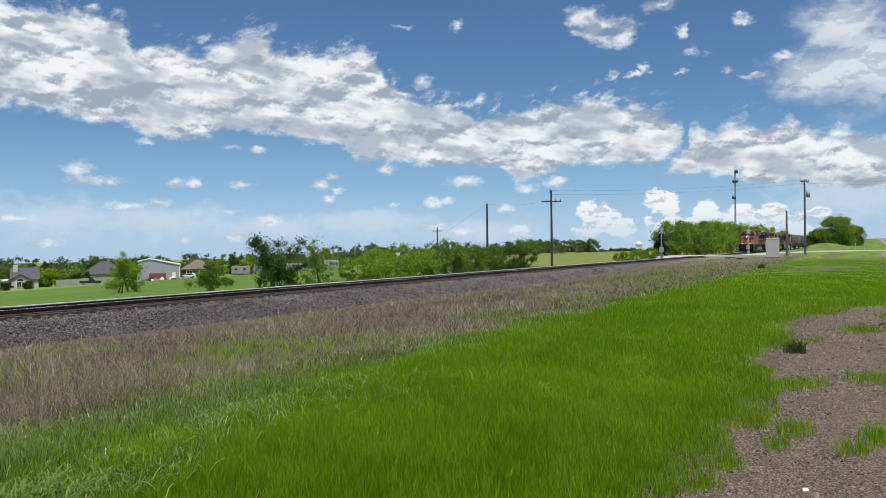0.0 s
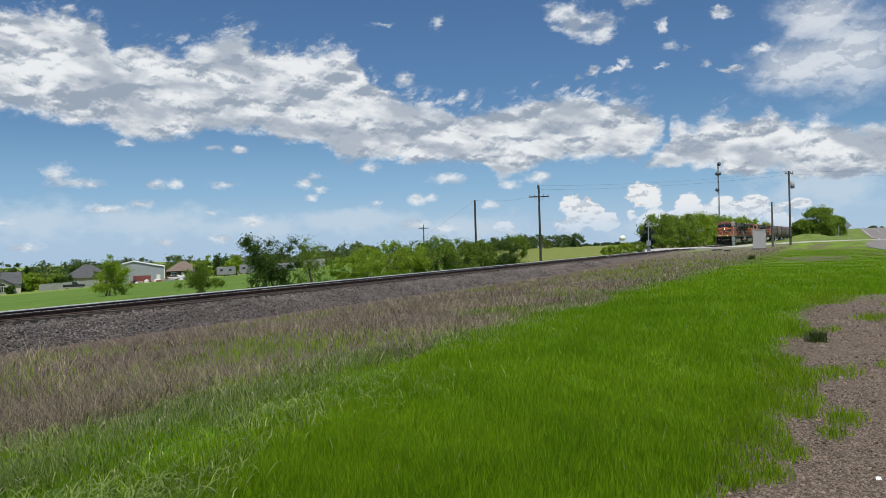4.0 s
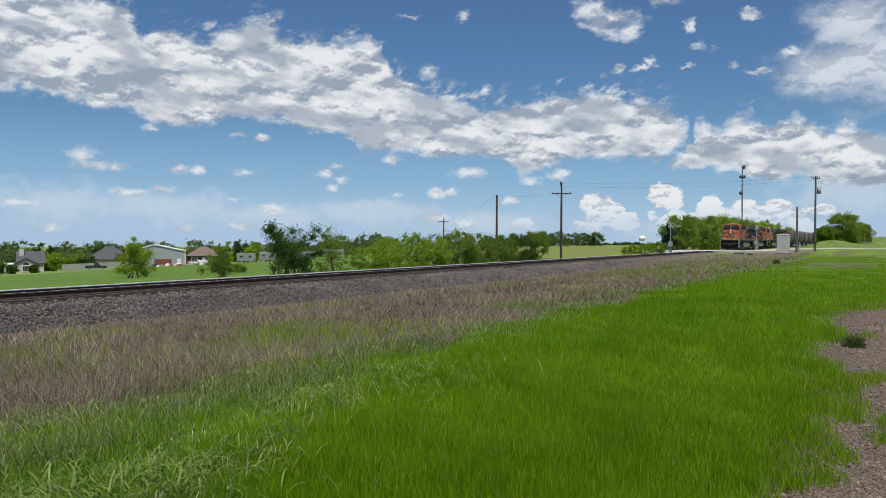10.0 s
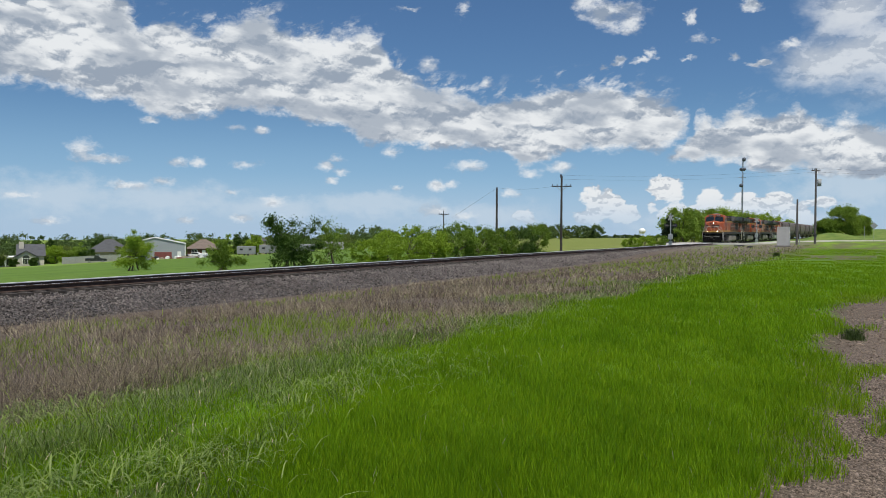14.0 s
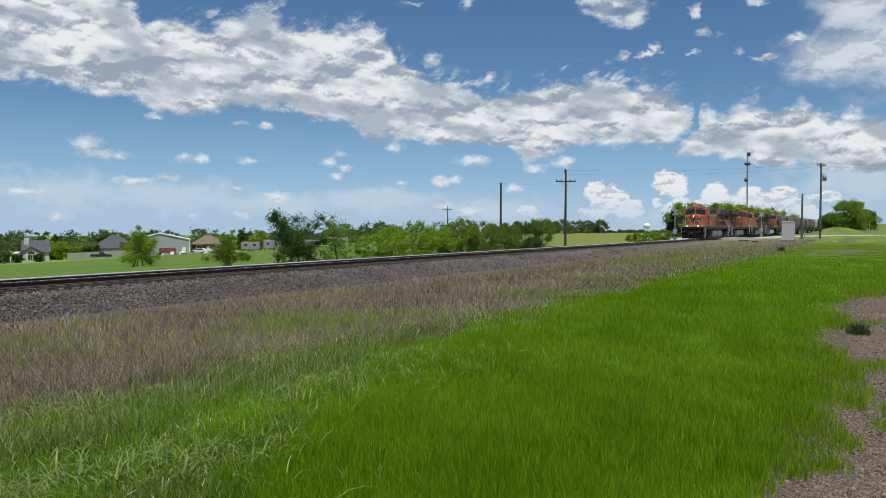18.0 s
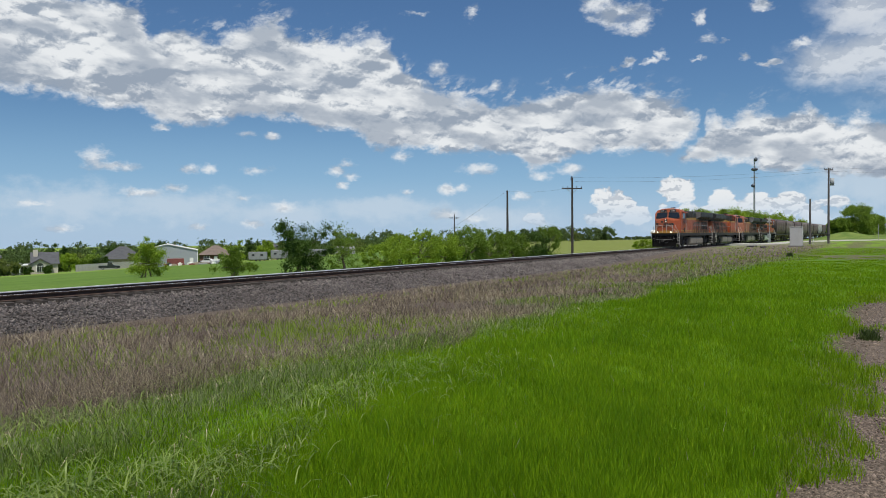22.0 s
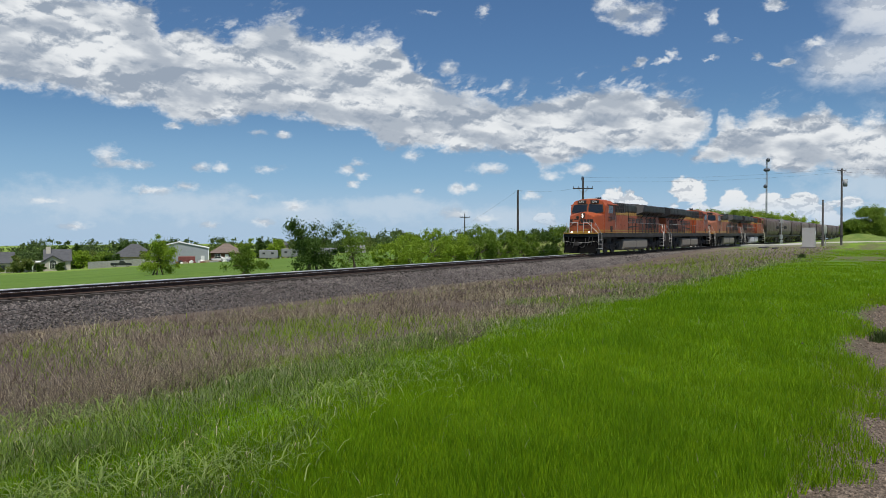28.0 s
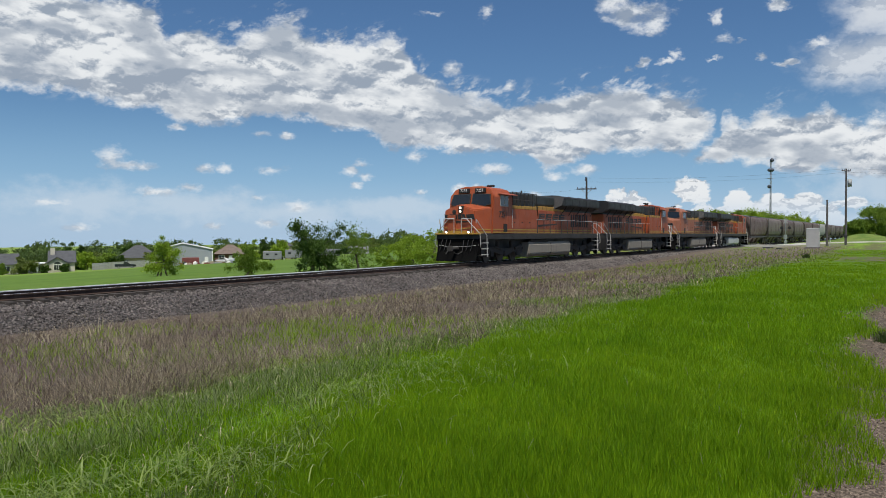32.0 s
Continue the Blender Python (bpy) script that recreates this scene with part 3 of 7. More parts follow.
def short_blades(name, x, y, tall, wide, lean, mat, label):
    """Short blades, one triangle each."""
    n = len(x)
    z = height(x, y) - 0.01
    a = RNG.uniform(0, math.tau, n)
    side = np.stack([np.cos(a), np.sin(a), np.zeros(n)], -1) * (wide / 2)[:, None]
    b = RNG.uniform(0, math.tau, n)
    base = np.stack([x, y, z], -1)
    top = base + np.stack([np.cos(b) * lean * tall, np.sin(b) * lean * tall, tall], -1)
    v = np.stack([base - side, base + side, top], 1).reshape(-1, 3)
    t = np.arange(n * 3).reshape(-1, 3)
    return tagged(link(name, mesh_np(name, v, t), mat), label, "grass", kind="stuff")


def arching(name, x, y, label):
    """Broad blades that rise and droop over, five joints each."""
    n = len(x)
    reach, tall = RNG.uniform(0.12, 0.38, n), RNG.uniform(0.12, 0.27, n)
    wide = RNG.uniform(0.005, 0.012, n)
    a = RNG.uniform(0, math.tau, n)
    fall = RNG.uniform(1.1, 2.2, n)
    way = np.stack([np.cos(a), np.sin(a), np.zeros(n)], -1)
    side = np.stack([-np.sin(a), np.cos(a), np.zeros(n)], -1)
    base = np.stack([x, y, height(x, y) - 0.02], -1)
    rows = []
    for f, w in ((0.0, 0.7), (0.28, 1.0), (0.52, 1.0), (0.76, 0.75), (1.0, 0.08)):
        up = tall * (1.9 * f - fall * f * f)
        mid = base + way * (reach * f ** 1.3)[:, None] + np.stack([0 * x, 0 * x, np.maximum(up, 0.01)], -1)
        rows += [mid - side * (wide * w / 2)[:, None], mid + side * (wide * w / 2)[:, None]]
    v = np.stack(rows, 1).reshape(-1, 3)
    k = np.arange(n)[:, None] * 10
    t = np.stack([k + [2 * j + p for p in q] for j in range(4) for q in ((0, 1, 3), (0, 3, 2))], 1).reshape(-1, 3)
    return tagged(link(name, mesh_np(name, v, t, True), M["droop"]), label, "grass", kind="stuff")


def lattice(x, y, seed):
    """Smooth patches between 0 and 1, without any period that shows."""
    s = np.zeros_like(x)
    r = np.random.default_rng(seed)
    for _ in range(9):
        a, f, p = r.uniform(0, math.tau), r.uniform(0.25, 1.9), r.uniform(0, math.tau)
        s += np.sin((x * math.cos(a) + y * math.sin(a)) * f + p)
    return 0.5 + s / 9


def wedge(n, d0, d1, turn0=-6.0, turn1=66.0, power=1.0):
    """Places within sight of the standing place: denser when near."""
    u = RNG.uniform(0, 1, n)
    d = d0 * (d1 / d0) ** (u ** power)
    a = np.radians(RNG.uniform(turn0, turn1, n))
    return d * np.cos(a), d * np.sin(a)


def stones(name, c, r, parent, mat="stone"):
    n = len(c)
    dirs = np.array([(1, 0, 0), (-1, 0, 0), (0, 1, 0), (0, -1, 0), (0, 0, 1), (0, 0, -1)], float)
    v = dirs[None] * RNG.uniform(0.55, 1.25, (n, 6, 1)) + RNG.uniform(-0.3, 0.3, (n, 6, 3))
    a = RNG.uniform(0, math.tau, n)
    ca, sa = np.cos(a)[:, None], np.sin(a)[:, None]
    v = np.stack([v[..., 0] * ca - v[..., 1] * sa, v[..., 0] * sa + v[..., 1] * ca, v[..., 2] * 0.8], -1)
    v = (v * r[:, None, None] + c[:, None]).reshape(-1, 3)
    f = np.array([(0, 2, 4), (2, 1, 4), (1, 3, 4), (3, 0, 4), (2, 0, 5), (1, 2, 5), (3, 1, 5), (0, 3, 5)])
    t = (np.arange(n)[:, None, None] * 6 + f[None]).reshape(-1, 3)
    ob = link(name, mesh_np(name, v, t), M[mat], parent)
    return tagged(ob, "loose grey brown crushed stones", "" if parent else "gravel", kind="stuff")


GRASS_TUFTS = ((10.57, -0.03, 0.32), (9.70, 0.35, 0.22), (11.20, -0.78, 0.34), (7.92, -0.16, 0.20), (7.48, -0.63, 0.18), (7.96, -0.85, 0.22), (6.03, 0.30, 0.15), (7.35, -0.07, 0.14), (6.67, 0.22, 0.16), (15.00, 0.12, 0.20), (5.75, 0.49, 0.12), (8.03, 0.22, 0.20), (11.43, 0.51, 0.20), (17.5, -0.6, 0.5), (21.0, -1.3, 0.6))
LITTER = ((6.22, -0.37), (6.10, 0.65))
EDGE_X = (4.0, 5.3, 5.9, 6.7, 7.7, 9.3, 10.8, 12.1, 13.4, 14.7, 16.3, 18.0, 19.8, 21.5, 25.7, 34.0)
EDGE_Y = (0.55, 0.54, 0.42, 0.20, 0.11, 0.06, 0.19, 0.66, 0.65, 0.25, 0.60, 0.88, 0.36, -0.2, -1.3, -6.0)


def build_meadow():
    # short bright lawn
    x, y = wedge(1500000, 4.0, 90.0, -8, 62)
    edge = np.interp(x, EDGE_X, EDGE_Y) - 0.02 + 0.4 * (lattice(x * 2.2, y * 2.2, 1) - 0.5)
    p = np.clip(0.55 + 0.9 * (lattice(x * 1.1, y * 1.1, 2) - 0.5), 0, 1)
    fine = np.clip(0.5 + 1.5 * (lattice(x * 4.5, y * 4.5, 9) - 0.5), 0, 1)
    keep = (y > edge) & (y < 7.3 + 3.4 * (lattice(x * 0.6, y * 0.6, 5) - 0.5)) & (RNG.uniform(0, 1, len(x)) < np.clip((y - edge) * 1.5 + 0.08, 0.0, 1) * (0.7 + 0.3 * fine))
    for tx, ty, tr in GRASS_TUFTS:
        q = np.hypot((x - tx) * 0.6, y - ty)
        keep |= (q < tr * RNG.uniform(0.0, 1.1, len(x))) & (RNG.uniform(0, 1, len(x)) < 0.6)
    az = np.degrees(np.arctan2(y, x))
    coarse = 5.4 - 2.9 * smooth_step(24, 52, az) + 1.6 * (lattice(x * 0.9, y * 0.9, 3) - 0.5) + 1.4 * (lattice(x * 2.6, y * 2.6, 21) - 0.5)
    keep &= RNG.uniform(0, 1, len(x)) < np.clip(1.0 - (y - coarse) * 0.38, 0.22, 1.0)
    bare = (x > 51) & (x < 64) & (y > 0) & (y < 4)
    keep &= ~(bare & (p < 0.62))
    inside = y[keep] > edge[keep] + 0.1
    x, y, p, fine = x[keep], y[keep], p[keep], fine[keep]
    d = np.hypot(x, y)
    tall = RNG.uniform(0.04, 0.135, len(x)) * (0.7 + 0.5 * p) * (0.75 + 0.5 * fine) * np.where(inside, 1.0, 1.15) * (1 - 0.5 * smooth_step(16, 50, x))
    wide = RNG.uniform(0.004, 0.012, len(x)) * np.clip(d / 8, 1, 6)
    lush = RNG.uniform(0, 1, len(x)) < np.clip(0.48 + (p - 0.5) * 0.5 + 0.25 * (fine - 0.5) - 0.35 * smooth_step(16, 45, x), 0.06, 0.9)
    for pick, mat, name in ((lush, "grass", "grass"), (~lush, "grass_pale", "pale_grass")):
        short_blades(name, x[pick], y[pick], tall[pick], wide[pick], RNG.uniform(0.05, 0.6, pick.sum()), M[mat], "short bright green spring grass" if mat == "grass" else "yellow green spring grass")
    # seed heads above the lawn
    x, y = wedge(700, 4.5, 40.0, -4, 60)
    keep = (y > 0.6) & (y < 7.5)
    x, y = x[keep], y[keep]
    n = len(x)
    blades("seed_stalks", x, y, RNG.uniform(0.08, 0.19, n), RNG.uniform(0.003, 0.006, n) * np.clip(np.hypot(x, y) / 9, 1, 4), RNG.uniform(0.1, 0.5, n), M["straw"], "pale seed stalks above the grass")
    # long pale grass where lawn and weeds meet
    x, y = wedge(330000, 4.4, 60.0, 0, 66)
    p = lattice(x * 0.9, y * 0.9, 3)
    clump = np.clip(0.5 + 1.7 * (lattice(x * 2.6, y * 2.6, 21) - 0.5), 0, 1)
    lo = 5.2 - 2.9 * smooth_step(24, 52, np.degrees(np.arctan2(y, x)))
    keep = (y > lo + 1.6 * (p - 0.5)) & (y < 8.0 + 3.0 * (p - 0.5)) & (RNG.uniform(0, 1, len(x)) < np.clip((y - lo) * 0.35, 0.03, 0.8) * (0.25 + 0.75 * clump))
    x, y, clump = x[keep], y[keep], clump[keep]
    d = np.hypot(x, y)
    n = len(x)
    # pale and straw blades: partly dead grass, partly highlights put into blade colour
    grey = RNG.uniform(0, 1, n) < np.clip(0.08 + (y - 4.5) * 0.13 + 0.8 * (lattice(x * 1.3, y * 1.3, 22) - 0.5), 0.04, 0.6)
    hay = RNG.uniform(0, 1, n) < 0.03 + 0.07 * (y > 6.5)
    for pick, mat, name, text in ((hay, "straw", "dead_grass", "dead grass and blades painted pale as highlights among the green"), (grey & ~hay, "tall_grass", "long_grass", "long pale drooping grass at the edge of weeds"), (~grey & ~hay, "coarse", "coarse_grass", "coarse green drooping grass")):
        k = pick.sum()
        blades(name, x[pick], y[pick], RNG.uniform(0.05, 0.19, k) * (0.6 + 0.7 * clump[pick]), RNG.uniform(0.004, 0.011, k) * np.clip(d[pick] / 10, 1, 4), RNG.uniform(0.3, 1.7, k), M[mat], text, arch=0.9)
    # broad arching blades in loose tufts
    n = 30000
    x, y = wedge(n, 4.3, 18.0, 16, 64)
    clump = lattice(x * 2.1, y * 2.1, 21)
    lo = 4.6 - 2.7 * smooth_step(24, 52, np.degrees(np.arctan2(y, x)))
    keep = (y > lo - 1.4 + 1.8 * (lattice(x * 0.9, y * 0.9, 3) - 0.5)) & (y < 8.4) & (RNG.uniform(0, 1, n) < np.clip((y - lo + 1.0) * 0.22, 0.03, 0.6) * np.clip((clump - 0.38) * 2.6, 0.05, 1))
    arching("drooping_grass", x[keep], y[keep], "broad green grass blades that droop over, sky highlights painted pale")
    # dry brown weeds: a dense mass of fine stalks, and bent or fallen ones above it
    x, y = wedge(620000, 8, 130.0, 2, 64)
    p = lattice(x * 0.6, y * 0.6, 5)
    keep = (y > 6.6 + 3.4 * (p - 0.5)) & (y < 19.0) & (x < 108)
    q = lattice(x * 0.55, y * 0.55, 6)
    tone = lattice(x * 1.3, y * 1.3, 8)
    patch = np.exp(-((x - 11.5) / 2.6) ** 2 - ((y - 10.2) / 1.2) ** 2) + np.exp(-((x - 22) / 3.0) ** 2 - ((y - 17.6) / 0.8) ** 2)
    keep &= RNG.uniform(0, 1, len(x)) < np.where(q > 0.62, 0.35, 0.9) * (1 - 0.93 * np.clip(patch, 0, 1)) * (0.3 + 0.7 * tone)
    x, y, tone = x[keep], y[keep], tone[keep]
    d = np.hypot(x, y)
    n = len(x)
    tall = RNG.uniform(0.07, 0.34, n) * (0.55 + 0.8 * tone) * np.where(RNG.uniform(0, 1, n) < 0.05, 1.7, 1.0) * (1 - 0.5 * smooth_step(18, 70, x))
    bent = RNG.uniform(0, 1, n) < 0.34
    lean = np.where(bent, RNG.uniform(1.0, 5.0, n), RNG.uniform(0.1, 1.3, n))
    tall = np.where(bent, tall * 0.55, tall)
    wide = RNG.uniform(0.003, 0.0065, n) * np.clip(d / 10, 1, 7)
    pickv = RNG.uniform(0, 1, n) + 0.5 * (tone - 0.5) + 0.15 * bent + 0.04 * smooth_step(22, 60, x)
    for lo_, hi_, mat, name, text in ((-9, 0.46, "weed", "dry_weeds", "dry brown weed stalks along the railway"), (0.46, 0.83, "weed_dark", "dead_weeds", "dead dark weed stalks along the railway"), (0.83, 9, "straw", "straw_weeds", "pale straw stalks among the weeds")):
        k = (pickv >= lo_) & (pickv < hi_) & ~bent
        short_blades(name, x[k], y[k], tall[k], wide[k], lean[k], M[mat], text)
        k = (pickv >= lo_) & (pickv < hi_) & bent
        blades("fallen_" + name, x[k], y[k], tall[k], wide[k] * 0.8, lean[k], M[mat], "bent and fallen " + text)
    # green growth among the weeds
    x, y = wedge(90000, 8, 110.0, 2, 64)
    q = lattice(x * 0.55, y * 0.55, 6)
    patch = np.exp(-((x - 11.5) / 2.6) ** 2 - ((y - 10.2) / 1.2) ** 2) + np.exp(-((x - 22) / 3.0) ** 2 - ((y - 17.6) / 0.8) ** 2)
    keep = (y > 7.0) & (y < 18.6) & (RNG.uniform(0, 1, len(x)) < np.clip((q - 0.62) * 4, 0.03, 0.7) + patch + 0.45 * smooth_step(22, 60, x))
    x, y = x[keep], y[keep]
    n, d = len(x), np.hypot(x, y)
    blades("green_weeds", x, y, RNG.uniform(0.08, 0.28, n), RNG.uniform(0.005, 0.011, n) * np.clip(d / 10, 1, 6), RNG.uniform(0.2, 1.0, n), M["weed_green"], "green growth between dry weeds")
    # a dark tussock and loose pebbles on the gravel
    n = 900
    x, y = 13.7 + RNG.normal(0, 0.08, n), 0.30 + RNG.normal(0, 0.06, n)
    tagged(blades("tussock", x, y, RNG.uniform(0.08, 0.24, n), RNG.uniform(0.005, 0.010, n), RNG.uniform(0.1, 0.9, n), M["tussock"], "dark green tussock on the gravel"), category="plant")
    n = 500
    x, y = 63.1 + RNG.normal(0, 0.10, n), 6.6 + RNG.normal(0, 0.10, n)
    tagged(blades("shrub", x, y, RNG.uniform(0.10, 0.42, n), RNG.uniform(0.02, 0.04, n), RNG.uniform(0.1, 0.8, n), M["tussock"], "small dark shrub in the grass"), category="plant")
    n = 46000
    x, y = wedge(n, 4.0, 24.0, -11, 7)
    keep = (y < np.interp(x, EDGE_X, EDGE_Y) + RNG.uniform(-0.1, 0.7, n)) & (RNG.uniform(0, 1, n) < 0.35 + 0.65 * lattice(x * 1.5, y * 1.5, 31))
    x, y = x[keep], y[keep]
    stones("gravel", np.stack([x, y, height(x, y) + 0.003], -1), RNG.gamma(2.6, 0.0032, len(x)) * np.clip(np.hypot(x, y) / 9, 0.9, 1.8), None, "pebble")



build_meadow()


def litter(x, y, w, turn, mat, label):
    bm = B()
    bmesh.ops.create_grid(bm, x_segments=4, y_segments=3, size=0.5)
    for v in bm.verts:
        v.co = Vector((v.co.x * w, v.co.y * w * 0.6, 0.008 + 0.012 * math.sin(v.co.x * 7) + 0.006 * math.cos(v.co.y * 9)))
    bmesh.ops.solidify(bm, geom=bm.faces[:], thickness=0.002)
    ob = part("paper_scrap", bm, mat, None, "", pose(x, y, float(height(x, y)), 0, 0, turn))
    return tagged(ob, label, "litter")


litter(LITTER[0][0], LITTER[0][1], 0.06, 20, M["white"], "crumpled white paper scrap on the gravel")
litter(LITTER[1][0], LITTER[1][1], 0.07, -50, M["board"], "dirty white scrap at the edge of the grass")


# ---- railway ----
def rail_profile(s):
    return [(-0.07, 0), (0.07, 0), (0.07, 0.012), (0.012, 0.03), (0.010, 0.12), (0.036, 0.135), (0.036, 0.165), (0.028, 0.172), (-0.028, 0.172), (-0.036, 0.165), (-0.036, 0.135), (-0.010, 0.12), (-0.012, 0.03), (-0.07, 0.012)]


def build_track():
    track = group_at("railway_track", pose(0, TRACK_Y, RAIL_TOP))
    tagged(track, "single railway track on grey stone ballast", "railway track", kind="structure")
    for side in (-0.7535, 0.7535):
        bm = B()
        prism(bm, [(u + side, v - 0.172) for u, v in rail_profile(1)], -300, 1200)
        r = part("rail", bm, [M["rust"], M["steel"]], track, "rusty steel rail with a shiny head")
        for f in r.data.polygons:
            f.material_index = 1 if f.center.z > -0.040 and (f.center.y - side) * side < 0.002 else 0
    bed = B()
    prism(bed, [(-1.2, -0.25), (1.2, -0.25), (1.5, -0.34), (1.95, -0.38), (3.9, -1.15), (-3.9, -1.15), (-1.95, -0.38), (-1.5, -0.34)], -300, 1200)
    part("ballast_bed", bed, M["bed"], track, "bed of crushed stone")
    tie = B()
    box(tie, -0.115, 0.115, -1.3, 1.3, -0.36, -0.178, 0.012)
    me = bpy.data.meshes.new("tie")
    tie.to_mesh(me), tie.free()
    for k in range(250):
        link("tie", me, M["tie"], track, m=pose(4 + k * 0.5, RNG.uniform(-0.04, 0.04), RNG.uniform(-0.008, 0.004), 0, 0, RNG.uniform(-1.2, 1.2)))
    # loose stones on the shoulder
    n = 50000
    u = RNG.uniform(0, 1, n)
    x = 4 + 126 * u ** 1.6
    t = RNG.uniform(0, 1, n)
    y = -1.2 - 2.75 * t
    z = np.interp(-y, [1.2, 1.5, 1.95, 3.9], [-0.25, -0.34, -0.38, -1.15]) + 0.01
    stones("stones", np.stack([x, y, z], -1), RNG.uniform(0.018, 0.048, n) * np.clip(0.9 + x / 60, 1, 2.8), track)


def bed_material():
    m, g = material("ballast bed")
    pos = g.add("ShaderNodeNewGeometry").outputs["Position"]
    cell = g.add("ShaderNodeTexVoronoi", {"Vector": pos, "Scale": 16.0})
    c = g.mix(g.xyz(cell.outputs["Color"])[0], (0.010, 0.009, 0.009, 1), (0.11, 0.098, 0.094, 1))
    c = g.mix(g.math("MULTIPLY", g.ramp(g.noise(pos, 0.6), 0.45, 0.7), 0.5), c, (0.07, 0.05, 0.042, 1))
    b = g.add("ShaderNodeBsdfPrincipled", {"Base Color": c, "Roughness": 0.9})
    g.put(b.inputs["Normal"], bump(g, g.math("SUBTRACT", 1.0, cell.outputs["Distance"]), 1.0, 0.06))
    finish(g, b)
    return m


M["bed"] = bed_material()
build_track()


# ---- roads and crossing ----
def road_strip(name, left, right, thick, mat, label):
    """A road between two edges, each a list of places with heights."""
    bm = B()
    rows = []
    for a, b in zip(left, right):
        rows.append([bm.verts.new(a), bm.verts.new(b), bm.verts.new((b[0], b[1], b[2] - thick)), bm.verts.new((a[0], a[1], a[2] - thick))])
    for p, q in zip(rows, rows[1:]):
        for k in range(4):
            bm.faces.new((p[k], p[(k + 1) % 4], q[(k + 1) % 4], q[k]))
    bmesh.ops.recalc_face_normals(bm, faces=bm.faces)
    ob = part(name, bm, mat)
    return tagged(ob, label, "road", kind="structure")


def main_edge(x):
    return -6.5 + 0.013 * x + 3.6 * math.exp(-((x - 104) / 42) ** 2)


def hz(x, y):
    return float(height(x, y))


def build_roads():
    xs = [-60 + 6 * k for k in range(90)]
    left = [(x, main_edge(x), hz(x, main_edge(x)) + 0.05) for x in xs]
    right = [(x, main_edge(0) + 0.013 * x - 8.5, hz(x, -12) + 0.05) for x in xs]
    main = road_strip("road_main", left, right, 0.4, M["asphalt"], "worn grey asphalt road rising over a low hill")
    for off, x0, x1 in ((0.6, 150, 470), (4.2, 150, 470)):
        bm = B()
        for k in range(int((x1 - x0) / 8)):
            a, b = x0 + 8 * k, x0 + 8 * k + (8 if off < 1 else 5)
            q = [bm.verts.new((x, main_edge(x) - off + s, hz(x, -6) + 0.056)) for x, s in ((a, 0.08), (b, 0.08), (b, -0.08), (a, -0.08))]
            bm.faces.new(q[::-1])
        part("white_line", bm, M["white_line"], main, "white road marking")
    c, d = Vector((131, TRACK_Y, 0)), Vector((0.698, -0.716, 0))
    side = Vector((0.716, 0.698, 0))
    left, right = [], []
    for k in range(-4, 14):
        p = c + d * (k * 3.0)
        t = float(smooth_step(3.0, 9.0, abs(p.y - TRACK_Y)))
        z = (1 - t) * (RAIL_TOP - 0.006) + t * (hz(p.x, p.y) + 0.06)
        w = 4.6 + 6.0 * float(smooth_step(26, 40, k * 3.0))
        left.append((p + side * 4.6 + Vector((0, 0, z)))[:])
        right.append((p - side * w + Vector((0, 0, z)))[:])
    road_strip("road_crossing", left, right, 0.5, M["asphalt_pale"], "pale side road that crosses the railway")


build_roads()


# ---- trees ----
def leaf_cloud(centres, radii, count, size, seed, flat=0.8):
    """Leaves as small bent quads, strewn in clumps of the given centres and radii."""
    r = np.random.default_rng(seed)
    k = r.integers(0, len(centres), count)
    p = r.normal(0, 1, (count, 3))
    p /= np.linalg.norm(p, axis=1, keepdims=True)
    p *= (np.minimum(np.abs(r.normal(0, 0.62, count)), 1.15))[:, None] * radii[k][:, None]
    p[:, 2] *= flat
    c = centres[k] + p
    u = r.normal(0, 1, (count, 3))
    u /= np.linalg.norm(u, axis=1, keepdims=True)
    w = np.cross(u, r.normal(0, 1, (count, 3)))
    w /= np.linalg.norm(w, axis=1, keepdims=True)
    s = (size * r.uniform(0.6, 1.3, count))[:, None]
    v = np.stack([c - u * s, c + w * s * 0.45, c + u * s, c - w * s * 0.45], 1).reshape(-1, 3)
    i = np.arange(count)[:, None] * 4
    return v, np.stack([i + [0, 1, 2], i + [0, 2, 3]], 1).reshape(-1, 3)


def round_clumps(r, h, w, low, clumps):
    """Full rounded crown with dents: clumps just inside an uneven dome."""
    c, rad = [], []
    for k in range(clumps):
        up, a = r.uniform(-0.92, 1.0), math.tau * (k * 0.618 + r.uniform(-0.1, 0.1))
        out = (math.sqrt(1 - up * up) if up > -0.3 else 0.92) * r.uniform(0.62, 0.92) * (1 - 0.1 * (up < -0.2))
        c.append((math.cos(a) * out * w / 2, math.sin(a) * out * w / 2, h * (low + (1 - low) * (0.40 + 0.44 * up * r.uniform(0.75, 1.0)))))
        rad.append(min(w, h) * r.uniform(0.09, 0.19))
    return np.array(c), np.array(rad)


